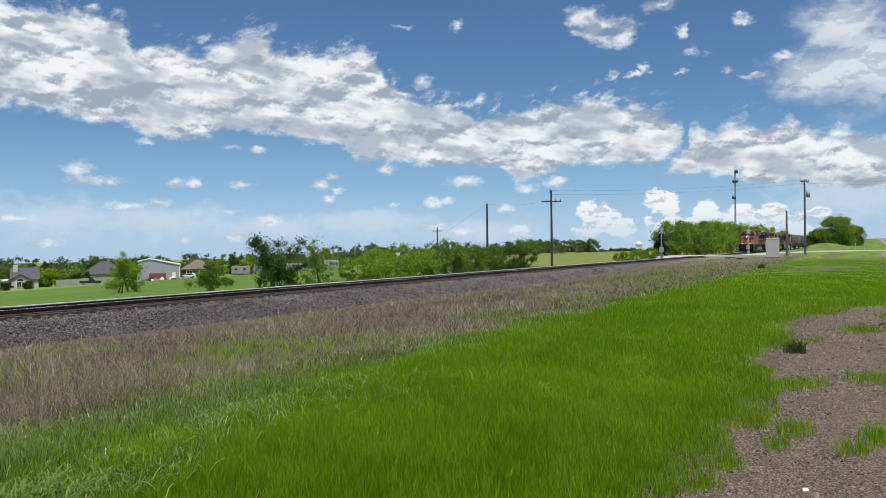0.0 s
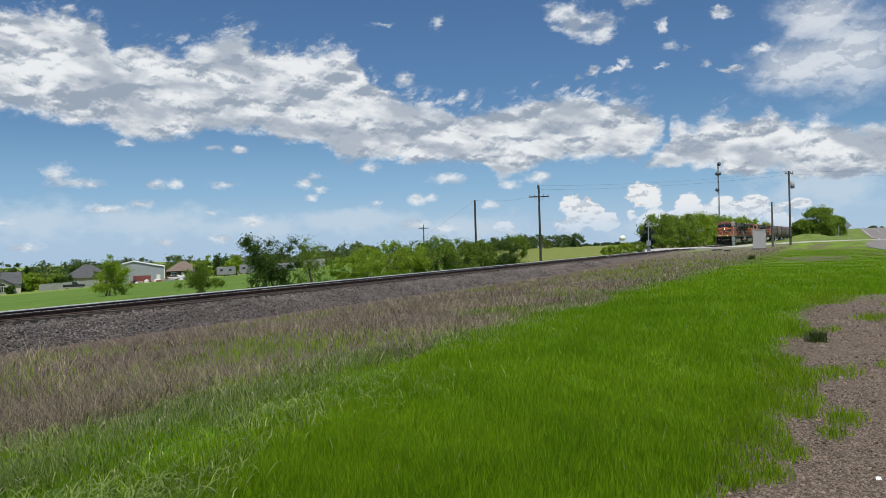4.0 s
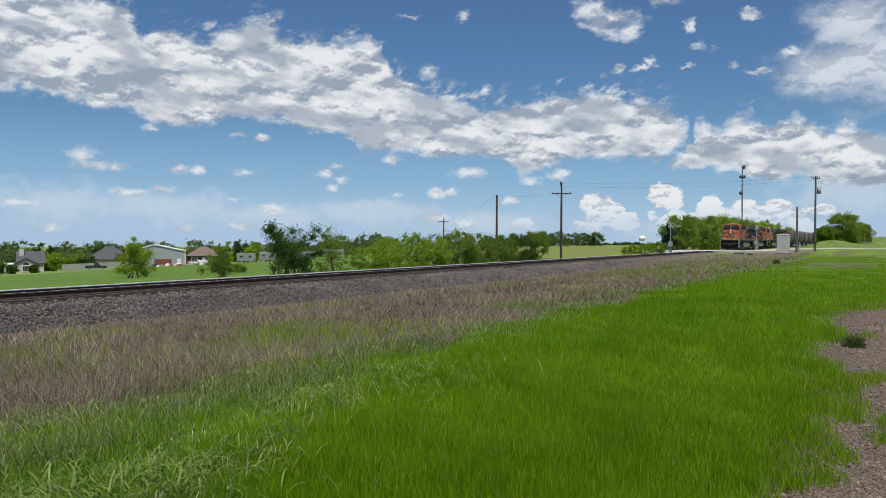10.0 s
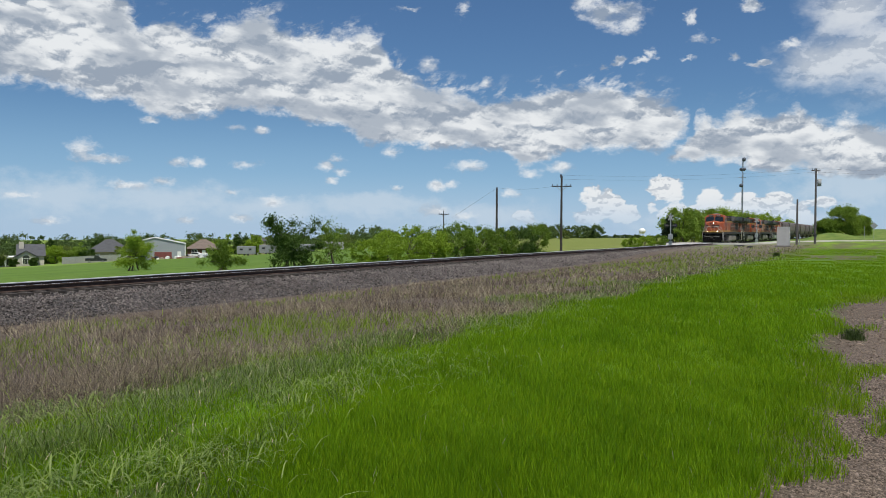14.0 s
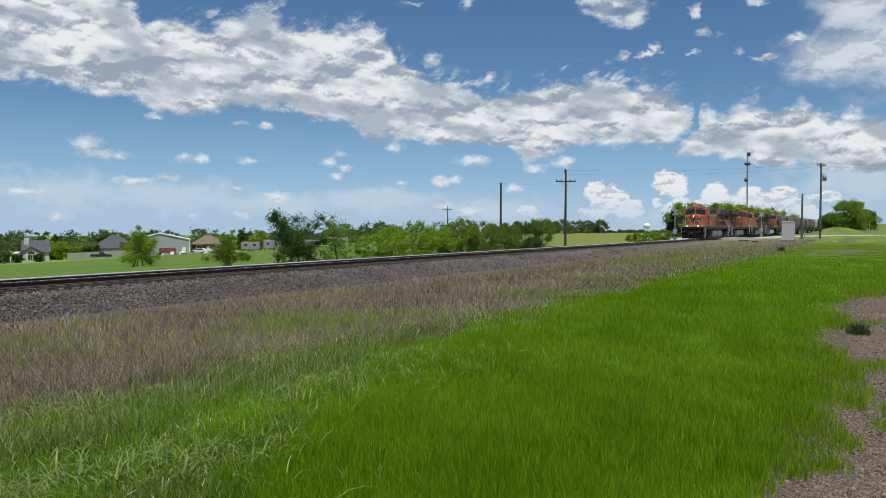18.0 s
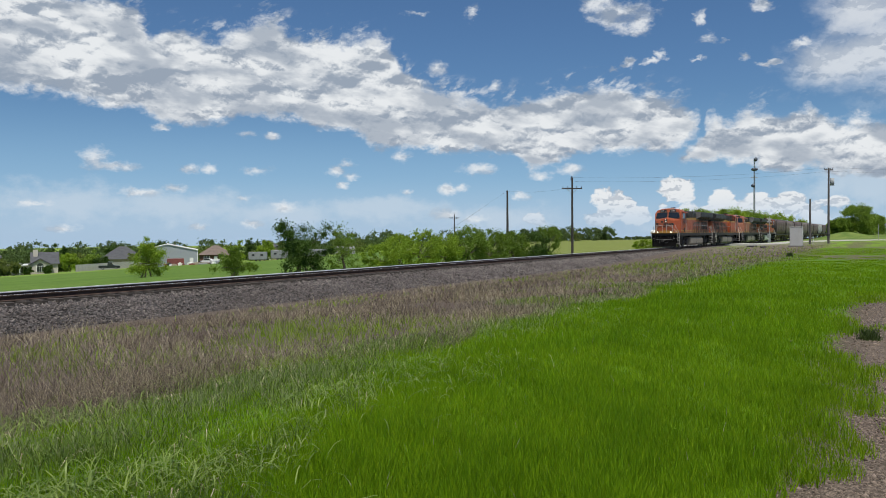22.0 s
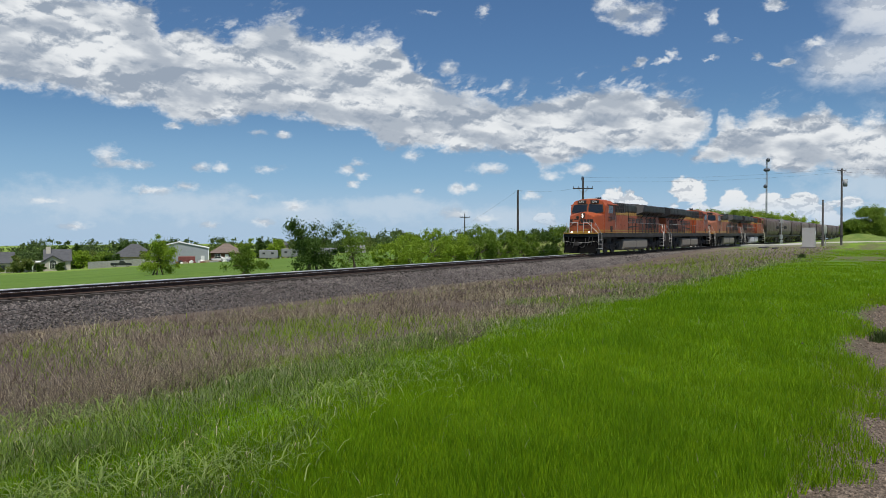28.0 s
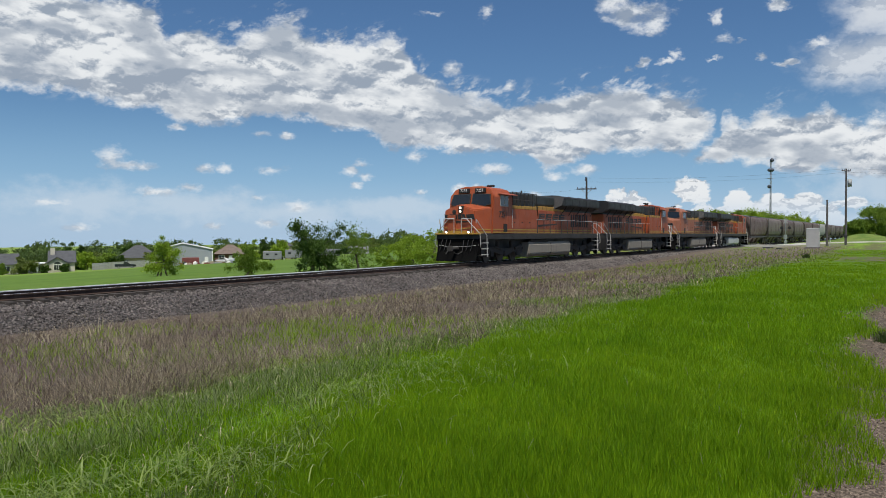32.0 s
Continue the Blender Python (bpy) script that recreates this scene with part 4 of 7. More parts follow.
def crown_clumps(r, h, w, low, clumps):
    """Uneven crown: leaves gather in clumps along branches that reach out at all heights."""
    c, rad = [], []
    branches = max(6, clumps // 4)
    for k in range(branches):
        a = math.tau * (k * 0.618 + r.uniform(-0.08, 0.08))
        rise = r.uniform(0.0, 1.0) ** 0.8
        up = math.radians((-6 if low < 0.13 else 8) + (92 if low < 0.13 else 78) * rise)
        reach = r.uniform(0.72, 1.12) * (0.84 if rise > 0.75 else 1.0)
        tip = np.array([math.cos(a) * math.cos(up) * w / 2 * 1.05, math.sin(a) * math.cos(up) * w / 2 * 1.05, math.sin(up) * (1 - low) * h * 0.62]) * reach
        foot = np.array([0, 0, low * h + (1 - low) * h * 0.36 * r.uniform(0.0 if low < 0.13 else 0.3, 1.1)])
        for q in range(4):
            f = 0.38 + 0.2 * q + r.uniform(-0.08, 0.08)
            sag = np.array([0, 0, -0.10 * h * f * f * (1 - rise)])
            c.append(foot + tip * f + sag + r.normal(0, 0.025 * w, 3))
            rad.append(min(w, h) * (0.21 - 0.03 * q) * r.uniform(0.6, 1.4))
    if low < 0.13:
        for k in range(clumps // 4):
            a, f = r.uniform(0, math.tau), r.uniform(0.1, 0.42)
            c.append(np.array([math.cos(a) * w * f, math.sin(a) * w * f, h * r.uniform(0.05, 0.3)]))
            rad.append(min(w, h) * r.uniform(0.10, 0.18))
    c = np.array(c)
    c[:, 2] = np.maximum(c[:, 2], 0.06 * h)
    return c, np.array(rad)


def tree(name, x, y, h, w, leaf, size, count, seed, label, low=0.25, clumps=46, sink=0.0, group="", full=False):
    r = np.random.default_rng(seed)
    top = tagged(group_at(name, pose(x, y, hz(x, y) - sink)), label, "tree" if "tree" in name or "cedar" in name else "bush", group)
    c, rad = (round_clumps if full else crown_clumps)(r, h, w, low, clumps)
    count, size = int(count * (3.4 if size < 0.2 else 3.0)), size * (0.62 if size < 0.2 else 0.95)
    bm = B()
    stems = 1 if low > 0.2 else 3
    for s in range(stems):
        a = r.uniform(0, math.tau)
        foot = Vector((0.12 * w * math.cos(a) * (stems > 1), 0.12 * w * math.sin(a) * (stems > 1), -0.15))
        fork = Vector((r.uniform(-0.05, 0.05) * w, r.uniform(-0.05, 0.05) * w, h * (low + 0.18)))
        rod(bm, foot, fork, 0.018 * h, 0.011 * h, 7)
        for k in r.choice(len(c), 9 if stems == 1 else 4, replace=False):
            tip = Vector(c[k])
            bend = fork.lerp(tip, 0.5) + Vector((0, 0, 0.05 * h))
            rod(bm, fork, bend, 0.008 * h, 0.005 * h, 5), rod(bm, bend, tip, 0.005 * h, 0.002 * h, 5)
    part("trunk", bm, M["bark"], top, "bark-covered trunk and limbs")
    v, t = leaf_cloud(c, rad, count, size, seed + 1)
    link("crown", mesh_np("crown", v, t), M[leaf], top)
    return top


def polar(az, d):
    return d * math.cos(radians(az)), d * math.sin(radians(az))


def build_trees():
    green = "leafy green tree beyond the railway"
    x, y = polar(50.9, 80)
    tree("tree", x, y, 4.5, 4.2, "leaf_light", 0.13, 3200, 11, "slender light green tree in the meadow", 0.12, 40)
    x, y = polar(45.0, 62)
    tree("bush", x, y, 2.6, 4.3, "leaf", 0.11, 3200, 12, "low green bush beyond the track", 0.05, 34)
    x, y = polar(40.4, 51)
    tree("tree", x, y, 4.4, 4.2, "leaf_dark", 0.11, 5200, 13, "dense dark green tree close behind the track", 0.1, 50)
    x, y = polar(37.4, 53)
    tree("tree", x, y, 4.1, 3.6, "leaf", 0.10, 1500, 14, "thin tree with sparse leaves behind the track", 0.12, 40)
    k = 0
    for az, d, h, w, leaf in ((34.6, 70, 2.9, 3.6, "leaf_light"), (33.2, 74, 3.0, 4.0, "leaf_light"), (31.6, 66, 3.6, 4.6, "leaf_light"), (29.9, 68, 3.5, 4.4, "leaf_light"), (28.2, 70, 3.3, 4.6, "leaf"),
                              (26.6, 72, 3.4, 4.4, "leaf"), (25.0, 74, 3.6, 4.4, "leaf"), (23.6, 76, 4.1, 4.2, "leaf_dark"), (22.3, 79, 3.8, 3.6, "leaf"), (27.4, 80, 3.2, 5.0, "leaf"), (30.6, 82, 3.0, 5.0, "leaf")):
        x, y = polar(az, d)
        tree("bush", x, y, h * (0.84 + 0.34 * ((k * 5) % 7) / 6), w * (1.1 - 0.25 * ((k * 3) % 5) / 4), leaf, 0.13, 2800, 30 + k, "broad green bush in a hedge behind the track", 0.02, 56, group="hedge behind the track", full=True)
        k += 1
    # by the crossing and along the far side of the track
    for az, d, h, w, leaf in ((15.6, 118, 2.0, 3.0, "leaf_light"), (14.6, 120, 2.4, 3.2, "leaf_light"), (13.7, 124, 2.6, 3.2, "leaf")):
        x, y = polar(az, d)
        tree("bush", x, y, h, w, leaf, 0.18, 1500, 50 + k, "green bush beside the crossing", 0.02, 36, group="bushes at the crossing", full=True)
        k += 1
    x, y = polar(13.0, 140)
    tree("cedar_tree", x, y, 6.0, 3.6, "leaf_cedar", 0.2, 1500, 70, "dark cedar tree beside the crossing", 0.05, 34)
    for az, d, h, w, leaf in ((12.2, 168, 7.2, 7.5, "leaf"), (11.4, 178, 7.6, 8.0, "leaf"), (10.6, 190, 8.0, 8.5, "leaf"), (9.9, 204, 8.0, 9.0, "leaf_light"), (9.2, 220, 8.2, 9.0, "leaf_light"), (8.5, 240, 8.8, 9.5, "leaf"),
                              (7.9, 262, 9.0, 10, "leaf_light"), (7.2, 286, 8.6, 10, "leaf_light"), (6.6, 312, 9.2, 11, "leaf_light"), (6.0, 345, 9.4, 12, "leaf_light"), (5.6, 375, 8.8, 12, "leaf_light")):
        x, y = polar(az, d)
        tree("tree", x, y, h * 1.18 * (0.93 + 0.14 * ((k * 7) % 5) / 4), w * 1.1, "leaf_mid" if leaf == "leaf" else leaf, 0.24, 3600, 80 + k, "full green tree along the far side of the track", 0.04, 44, group="trees along the track", full=True)
        k += 1
    for az, d, h, w, leaf in ((1.9, 232, 8.6, 8.4, "leaf_mid"), (1.05, 240, 6.2, 6.4, "leaf_mid"), (3.05, 226, 4.6, 5.4, "leaf"), (2.5, 230, 4.8, 4.8, "leaf")):
        x, y = polar(az, d)
        tree("tree", x, y, h * 1.05, w * 1.1, leaf, 0.22, 9000, 120 + k, "round dark green tree on the grassy mound", 0.04, 60, full=True)
        k += 1
    # round the houses
    for az, d, h, w, leaf in ((59.3, 225, 5.6, 7, "leaf_olive"), (55.6, 262, 6.5, 8, "leaf_light"), (54.4, 265, 7, 7, "leaf_mid"), (53.6, 262, 4.6, 7, "leaf_dark"), (51.6, 258, 5.2, 6.5, "leaf_olive"), (56.9, 285, 10.5, 7, "leaf_dark"),
                              (55.9, 290, 9.4, 5.5, "leaf_dark"), (53.2, 292, 10.6, 7.5, "leaf_dark"), (49.8, 300, 11, 15, "leaf_dark"), (45.0, 285, 8.2, 7, "leaf_light"), (42.8, 250, 6.6, 9, "leaf_light"), (43.9, 290, 9.4, 7, "leaf_dark"),
                              (58.2, 236, 2.2, 2.6, "leaf_dark"), (57.0, 232, 2.6, 2.4, "leaf_dark"), (60.6, 234, 3.2, 3, "leaf")):
        x, y = polar(az, d)
        tree("tree", x, y, h, w, leaf, 0.34, 1300, 160 + k, "green tree among the houses", 0.12, 40, group="trees among the houses")
        k += 1


def woods(name, spans, leaf, size, label, seed, leaves):
    """Far woods: crowns side by side along arcs, in one mesh. spans: azimuths, distance, height, count."""
    r = np.random.default_rng(seed)
    vs, ts, base = [], [], 0
    for a0, a1, d, h, count in spans:
        for _ in range(count):
            az, dd = r.uniform(a0, a1), d * r.uniform(0.92, 1.12)
            x, y = polar(az, dd)
            hh = h * r.uniform(0.6, 1.1)
            c, rad = round_clumps(r, hh, hh * r.uniform(0.9, 1.6), 0.0, 20)
            v, t = leaf_cloud(c + [x, y, hz(x, y)], rad * 1.25, leaves, 0.9 * size * d / 300, int(r.integers(1 << 30)))
            vs.append(v), ts.append(t + base)
            base += len(v)
    return tagged(link(name, mesh_np(name, np.concatenate(vs), np.concatenate(ts)), M[leaf]), label, "woods", kind="stuff")


def build_woods():
    woods("far_woods", ((34, 67, 330, 8.6, 95), (30, 66, 410, 11.0, 60), (18, 40, 400, 8.0, 50)), "leaf_far", 0.42, "dark woods behind the houses", 5, 900)
    woods("mixed_woods", ((36, 67, 300, 7.0, 34), (20, 40, 340, 6.0, 14)), "leaf_olive", 0.40, "lighter olive green trees before the woods", 7, 900)
    woods("far_treeline", ((12.0, 27, 620, 2.7, 130), (-8, -1.0, 480, 2.6, 26)), "leaf_far", 0.36, "line of trees on the far horizon", 6, 240)


build_trees()
build_woods()


# ---- poles, wires, signals ----
def utility_pole(x, y, z0, h, arms, label, lean=0.0, wood="pole_shaded"):
    p = tagged(group_at("utility_pole", pose(x, y, z0, 0, lean, 0)), label, "utility pole")
    bm = B()
    rod(bm, (0, 0, -0.4), (0, 0, h), 0.17, 0.11, 10)
    part("post", bm, M[wood], p)
    for z, half, turn in arms:
        d = Vector((math.cos(turn), math.sin(turn), 0))
        bm = B()
        rod(bm, d * -half + Vector((0, 0, z)), d * half + Vector((0, 0, z)), 0.07, 0.07, 4)
        part("crossarm", bm, M[wood], p)
        for s in (-1, 1):
            bm = B()
            rod(bm, d * s * half * 0.55 + Vector((0, 0, z)), (0, 0, z - 0.65), 0.025, 0.025, 4)
            part("brace", bm, M["galv"], p)
        for s in (-0.92, -0.45, 0.45, 0.92):
            bm = B()
            rod(bm, d * s * half + Vector((0, 0, z + 0.06)), d * s * half + Vector((0, 0, z + 0.27)), 0.055, 0.04, 6)
            part("insulator", bm, M["drum"], p)
    return p


def wire(a, b, sag, thick=0.007):
    bm = B()
    a, b = Vector(a), Vector(b)
    pts = [a.lerp(b, k / 14) - Vector((0, 0, sag * 4 * (k / 14) * (1 - k / 14))) for k in range(15)]
    pipe(bm, pts, thick, 4)
    return tagged(part("overhead_wire", bm, M["wire"]), "thin black overhead wire between poles", "wire", "overhead wires")


def build_poles():
    ax, ay = polar(20.55, 100)
    az0 = hz(ax, ay)
    across = radians(110)
    pa = utility_pole(ax, ay, az0, 8.75 - az0, ((8.75 - az0 - 1.35, 1.25, radians(-70)),), "tall dark wooden utility pole with one crossarm")
    for s in (-0.35, 0.0):
        bm = B()
        rod(bm, (s, 0, 8.75 - az0 - 0.35), (s, 0, 8.75 - az0 + 0.15), 0.09, 0.07, 8)
        part("insulator", bm, M["drum"], pa)
    bx, by = polar(25.25, 100)
    bz0 = hz(bx, by)
    utility_pole(bx, by, bz0, 7.25 - bz0, (), "bare dark wooden pole with a guy wire")
    cx, cy = polar(3.62, 120)
    cz0 = hz(cx, cy)
    pc = utility_pole(cx, cy, cz0, 10.6 - cz0, ((10.3 - cz0, 0.85, radians(-35)),), "tall weathered utility pole with a transformer", wood="pole")
    bm = B()
    rod(bm, (0.1, -0.42, 8.0), (0.1, -0.42, 9.0), 0.27, 0.27, 12)
    part("transformer", bm, M["can"], pc, "grey transformer can", smooth=True)
    bm = B()
    box(bm, -0.2, 0.2, -0.2, 0.2, 1.0, 1.35, 0.02)
    part("band", bm, M["black"], pc, "dark band on the post")
    dx, dy = polar(4.72, 116)
    utility_pole(dx, dy, hz(dx, dy), 6.2 - hz(dx, dy), (), "short bare wooden post beside the signal cabinet", wood="pole")
    ex, ey = polar(29.15, 190)
    utility_pole(ex, ey, hz(ex, ey), 6.6 - hz(ex, ey), ((6.6 - hz(ex, ey) - 0.9, 1.2, radians(-60)),), "distant wooden utility pole")
    for az, d, tz in ((-3.4, 470, 9.5), (-2.6, 520, 10.5), (-3.0, 560, 9.0), (-4.0, 430, 11.5)):
        fx, fy = polar(az, d)
        utility_pole(fx, fy, hz(fx, fy), tz - hz(fx, fy), ((tz - hz(fx, fy) - 0.8, 1.2, radians(90)),), "distant wooden pole beside the road over the hill")
    for k, s in enumerate((0.0, 0.5)):
        wire((ax, ay, 8.8 - s), (cx, cy, 10.6 - s), 0.5)
        wire((cx, cy, 10.6 - s), (cx + 40, cy - 75, 10.8 - s), 1.0)
    wire((ax, ay, 7.6), (bx, by, 7.2), 0.35)
    wire((bx, by, 7.2), (bx - 9, by + 10, hz(bx - 9, by + 10)), 0.05)


build_poles()


def build_tower():
    x, y = polar(8.17, 258)
    z0 = hz(x, y)
    t = tagged(group_at("radio_tower", pose(x, y, z0)), "slim grey radio mast with three antenna drums", "radio mast")
    h = 24.5 - z0
    bm = B()
    for k in range(3):
        a = k * math.tau / 3
        rod(bm, (0.3 * math.cos(a), 0.3 * math.sin(a), 0), (0.16 * math.cos(a), 0.16 * math.sin(a), h), 0.09, 0.07, 6)
    for k in range(40):
        z, a = h * k / 40, (k % 3) * math.tau / 3
        rod(bm, (0.24 * math.cos(a), 0.24 * math.sin(a), z), (0.24 * math.cos(a + 2.1), 0.24 * math.sin(a + 2.1), z + h / 40), 0.04, 0.04, 4)
    part("mast", bm, M["galv"], t)
    for z, dy, r, half in ((h - 0.3, -0.35, 0.75, 0.4), (h - 3.3, 0.28, 0.62, 0.5), (h - 3.3, -0.35, 0.62, 0.45), (h - 8.3, 0.35, 0.7, 0.45)):
        bm = B()
        bmesh.ops.create_uvsphere(bm, u_segments=14, v_segments=8, radius=r, matrix=pose(0, dy, z) @ Matrix.Diagonal((0.8, half / r * 1.4, 0.85, 1)))
        part("antenna_drum", bm, M["drum"], t, "dark grey antenna drum", smooth=True)
    bm = B()
    rod(bm, (0, -1.0, h - 5.8), (0, 1.0, h - 5.8), 0.08, 0.08, 6)
    part("antenna_bar", bm, M["galv"], t)


build_tower()


def build_water_tower():
    x, y = polar(14.82, 1500)
    t = tagged(group_at("water_tower", pose(x, y, -19)), "white water tower on the horizon", "water tower")
    bm = B()
    bmesh.ops.create_uvsphere(bm, u_segments=24, v_segments=12, radius=1, matrix=pose(0, 0, 22.5) @ Matrix.Diagonal((6.4, 6.4, 5.2, 1)))
    part("tank", bm, M["white"], t, smooth=True)
    for k in range(6):
        bm = B()
        a = k * math.tau / 6
        rod(bm, (5.4 * math.cos(a), 5.4 * math.sin(a), 0), (5.0 * math.cos(a), 5.0 * math.sin(a), 22), 0.4, 0.4, 8)
        part("leg", bm, M["white"], t)


build_water_tower()


def crossing_signal(x, y, z, turn, arm):
    """Crossing mast with crossed boards, lamps and a raised gate arm."""
    s = tagged(group_at("crossing_signal", pose(x, y, z, 0, 0, turn)), "railway crossing signal with crossbuck and lamps", "crossing signal", "crossing signals")
    bm = B()
    rod(bm, (0, 0, -0.1), (0, 0, 4.5), 0.075, 0.07, 8)
    part("mast", bm, M["galv"], s)
    bm = B()
    box(bm, -0.25, 0.25, -0.25, 0.25, -0.1, 0.5, 0.03)
    part("foot", bm, M["galv"], s)
    for a in (45, -45):
        bm = B()
        box(bm, -0.5, 0.5, -0.03, 0.0, -0.1, 0.1, 0.008)
        part("crossbuck_board", bm, M["board"], s, "white crossbuck board", pose(0, -0.08 - 0.04 * (a > 0), 3.9, 0, a, 0))
    bm = B()
    rod(bm, (-0.75, -0.1, 2.75), (0.75, -0.1, 2.75), 0.035, 0.035, 6)
    part("lamp_bar", bm, M["black"], s)
    for k in (-0.62, 0.62):
        bm = B()
        rod(bm, (k, -0.16, 2.75), (k, -0.13, 2.75), 0.28, 0.28, 16)
        rod(bm, (k, -0.38, 2.75), (k, -0.12, 2.75), 0.13, 0.11, 12)
        part("signal_lamp", bm, M["black"], s, "black round signal lamp")
    bm = B()
    box(bm, -0.3, 0.3, 0.05, 0.5, 0.75, 1.5, 0.03)
    part("gate_motor", bm, M["galv"], s, "grey gate motor box")
    if arm:
        bm = B()
        for k in range(8):
            box(bm, -0.02, 0.02, 0.25 + 0 * k, 0.35, 1.2 + 0.6 * k, 1.2 + 0.6 * k + 0.58)
        part("gate_arm", bm, M["white"], s, "raised gate arm", pose(0.1, 0, 0))
    return s


def cabinet(x, y, z, turn):
    c = tagged(group_at("signal_cabinet", pose(x, y, z, 0, 0, turn)), "grey steel signal cabinet on a concrete pad", "cabinet")
    bm = B()
    box(bm, -0.56, 0.56, -0.68, 0.68, 0.15, 2.3, 0.02)
    part("body", bm, M["grey_paint"], c)
    bm = B()
    prism(bm, [(-0.59, 2.3), (0.59, 2.3), (0.59, 2.33), (0, 2.39), (-0.59, 2.33)], -0.71, 0.71, "y")
    part("roof", bm, M["board"], c, "pale sheet roof")
    bm = B()
    box(bm, -0.48, 0.48, -0.705, -0.68, 0.35, 2.15, 0.01)
    part("door", bm, M["grey_paint"], c)
    bm = B()
    box(bm, -0.2, 0.2, -0.72, -0.705, 1.6, 1.95, 0.004)
    part("notice", bm, M["white"], c, "white notice plate")
    bm = B()
    box(bm, 0.37, 0.42, -0.75, -0.705, 1.1, 1.3, 0.01)
    part("door_handle", bm, M["galv"], c)
    bm = B()
    box(bm, -0.68, 0.68, -0.86, 0.86, -0.2, 0.15, 0.02)
    part("pad", bm, M["asphalt"], c, "concrete pad")
    return c


def road_sign(x, y, z, turn):
    s = tagged(group_at("road_sign", pose(x, y, z, 0, 0, turn)), "grey back of a diamond road sign on a post", "road sign")
    bm = B()
    rod(bm, (0, 0, -0.2), (0, 0, 3.0), 0.035, 0.035, 6)
    part("post", bm, M["galv"], s)
    bm = B()
    box(bm, -0.4, 0.4, -0.06, -0.045, -0.4, 0.4, 0.004)
    part("plate", bm, M["galv"], s, "bare metal diamond plate", pose(0, 0, 2.6, 0, 45, 0))


def marker_post(x, y, h, label):
    s = tagged(group_at("marker_post", pose(x, y, hz(x, y))), label, "post")
    bm = B()
    rod(bm, (0, 0, -0.2), (0, 0, h), 0.045, 0.04, 6)
    part("post", bm, M["galv"], s)
    bm = B()
    box(bm, -0.12, 0.12, -0.06, -0.045, h * 0.35, h * 0.35 + 0.4, 0.004)
    part("plate", bm, M["white"], s, "small white plate")


def build_crossing():
    crossing_signal(149, 18.9, 0.0, -78, False)
    crossing_signal(115.0, 26.3, -0.15, 100, False)
    x, y = polar(5.55, 102)
    cabinet(x, y, hz(x, y), 5.5 - 90 + 90 - 6)
    for az, d, w in ((8.3, 114, 0.7), (7.6, 100, 0.3)):
        x, y = polar(az, d)
        bm = B()
        rod(bm, (-w, 0, 0.06), (w, 0.2, 0.09), 0.12, 0.12, 10)
        box(bm, -w * 0.9, w * 0.9, -0.2, 0.2, -0.1, 0.05, 0.03)
        tagged(part("culvert_pipe", bm, M["black"], m=pose(x, y, hz(x, y), 0, 0, -60)), "short black culvert pipe lying beside the crossing", "pipe")
    x, y = polar(0.2, 147)
    road_sign(x, y, hz(x, y), -85)
    x, y = polar(0.75, 150)
    marker_post(x, y, 2.6, "thin steel post beside the side road")
    x, y = polar(4.55, 113)
    marker_post(x, y, 1.4, "thin leaning post beside the signal cabinet")


build_crossing()


# ---- houses beyond the meadow ----
M["shingle"] = plain("dark grey shingles", (0.075, 0.078, 0.085), 0.9, 0, 0.4, 1.2, (0.04, 0.04, 0.045), 0.4)
M["shingle_brown"] = plain("brown shingles", (0.17, 0.13, 0.105), 0.9, 0, 0.4, 1.2, (0.08, 0.065, 0.055), 0.4)
M["cream_wall"] = plain("cream stone wall", (0.55, 0.51, 0.44), 0.8, 0, 0.3, 1.0, (0.35, 0.31, 0.26), 0.3)
M["brick_wall"] = plain("dark red brick wall", (0.15, 0.07, 0.05), 0.85, 0, 0.4, 1.5, (0.08, 0.045, 0.035), 0.4)
M["metal_wall"] = plain("grey sheet metal wall", (0.30, 0.325, 0.35), 0.5, 0.0, 0.2, 0.6, (0.22, 0.22, 0.22))
M["window"] = plain("dark window glass", (0.03, 0.035, 0.04), 0.08, 0, 0.05, 1, (0.05, 0.05, 0.05), 0.0, 0.8)
M["trailer_grey"] = plain("dull grey trailer paint", (0.24, 0.25, 0.26), 0.6, 0, 0.4, 0.9, (0.12, 0.11, 0.10), 0.3)
M["fence"] = plain("weathered pale fence boards", (0.44, 0.43, 0.41), 0.85, 0, 0.4, 1.2, (0.26, 0.25, 0.23), 0.4)
M["red_rust"] = plain("faded dark red steel", (0.20, 0.055, 0.045), 0.7, 0, 0.4, 1.2, (0.09, 0.04, 0.03), 0.4)
M["tan"] = plain("tan siding", (0.36, 0.30, 0.22), 0.8, 0, 0.3, 1.0)
M["car_dark"] = plain("dark car paint", (0.02, 0.024, 0.026), 0.25, 0, 0.1, 1.0, (0.06, 0.05, 0.05), 0.05)
M["car_white"] = plain("white car paint", (0.72, 0.72, 0.71), 0.3, 0, 0.12, 1.0, (0.4, 0.38, 0.36), 0.05)
M["tyre"] = plain("black tyre rubber", (0.02, 0.02, 0.02), 0.9)


def facing(az, d, lift=0.0):
    """A place at that bearing, with its front to the railway."""
    x, y = polar(az, d)
    return pose(x, y, hz(x, y) + lift, 0, 0, az - 90)


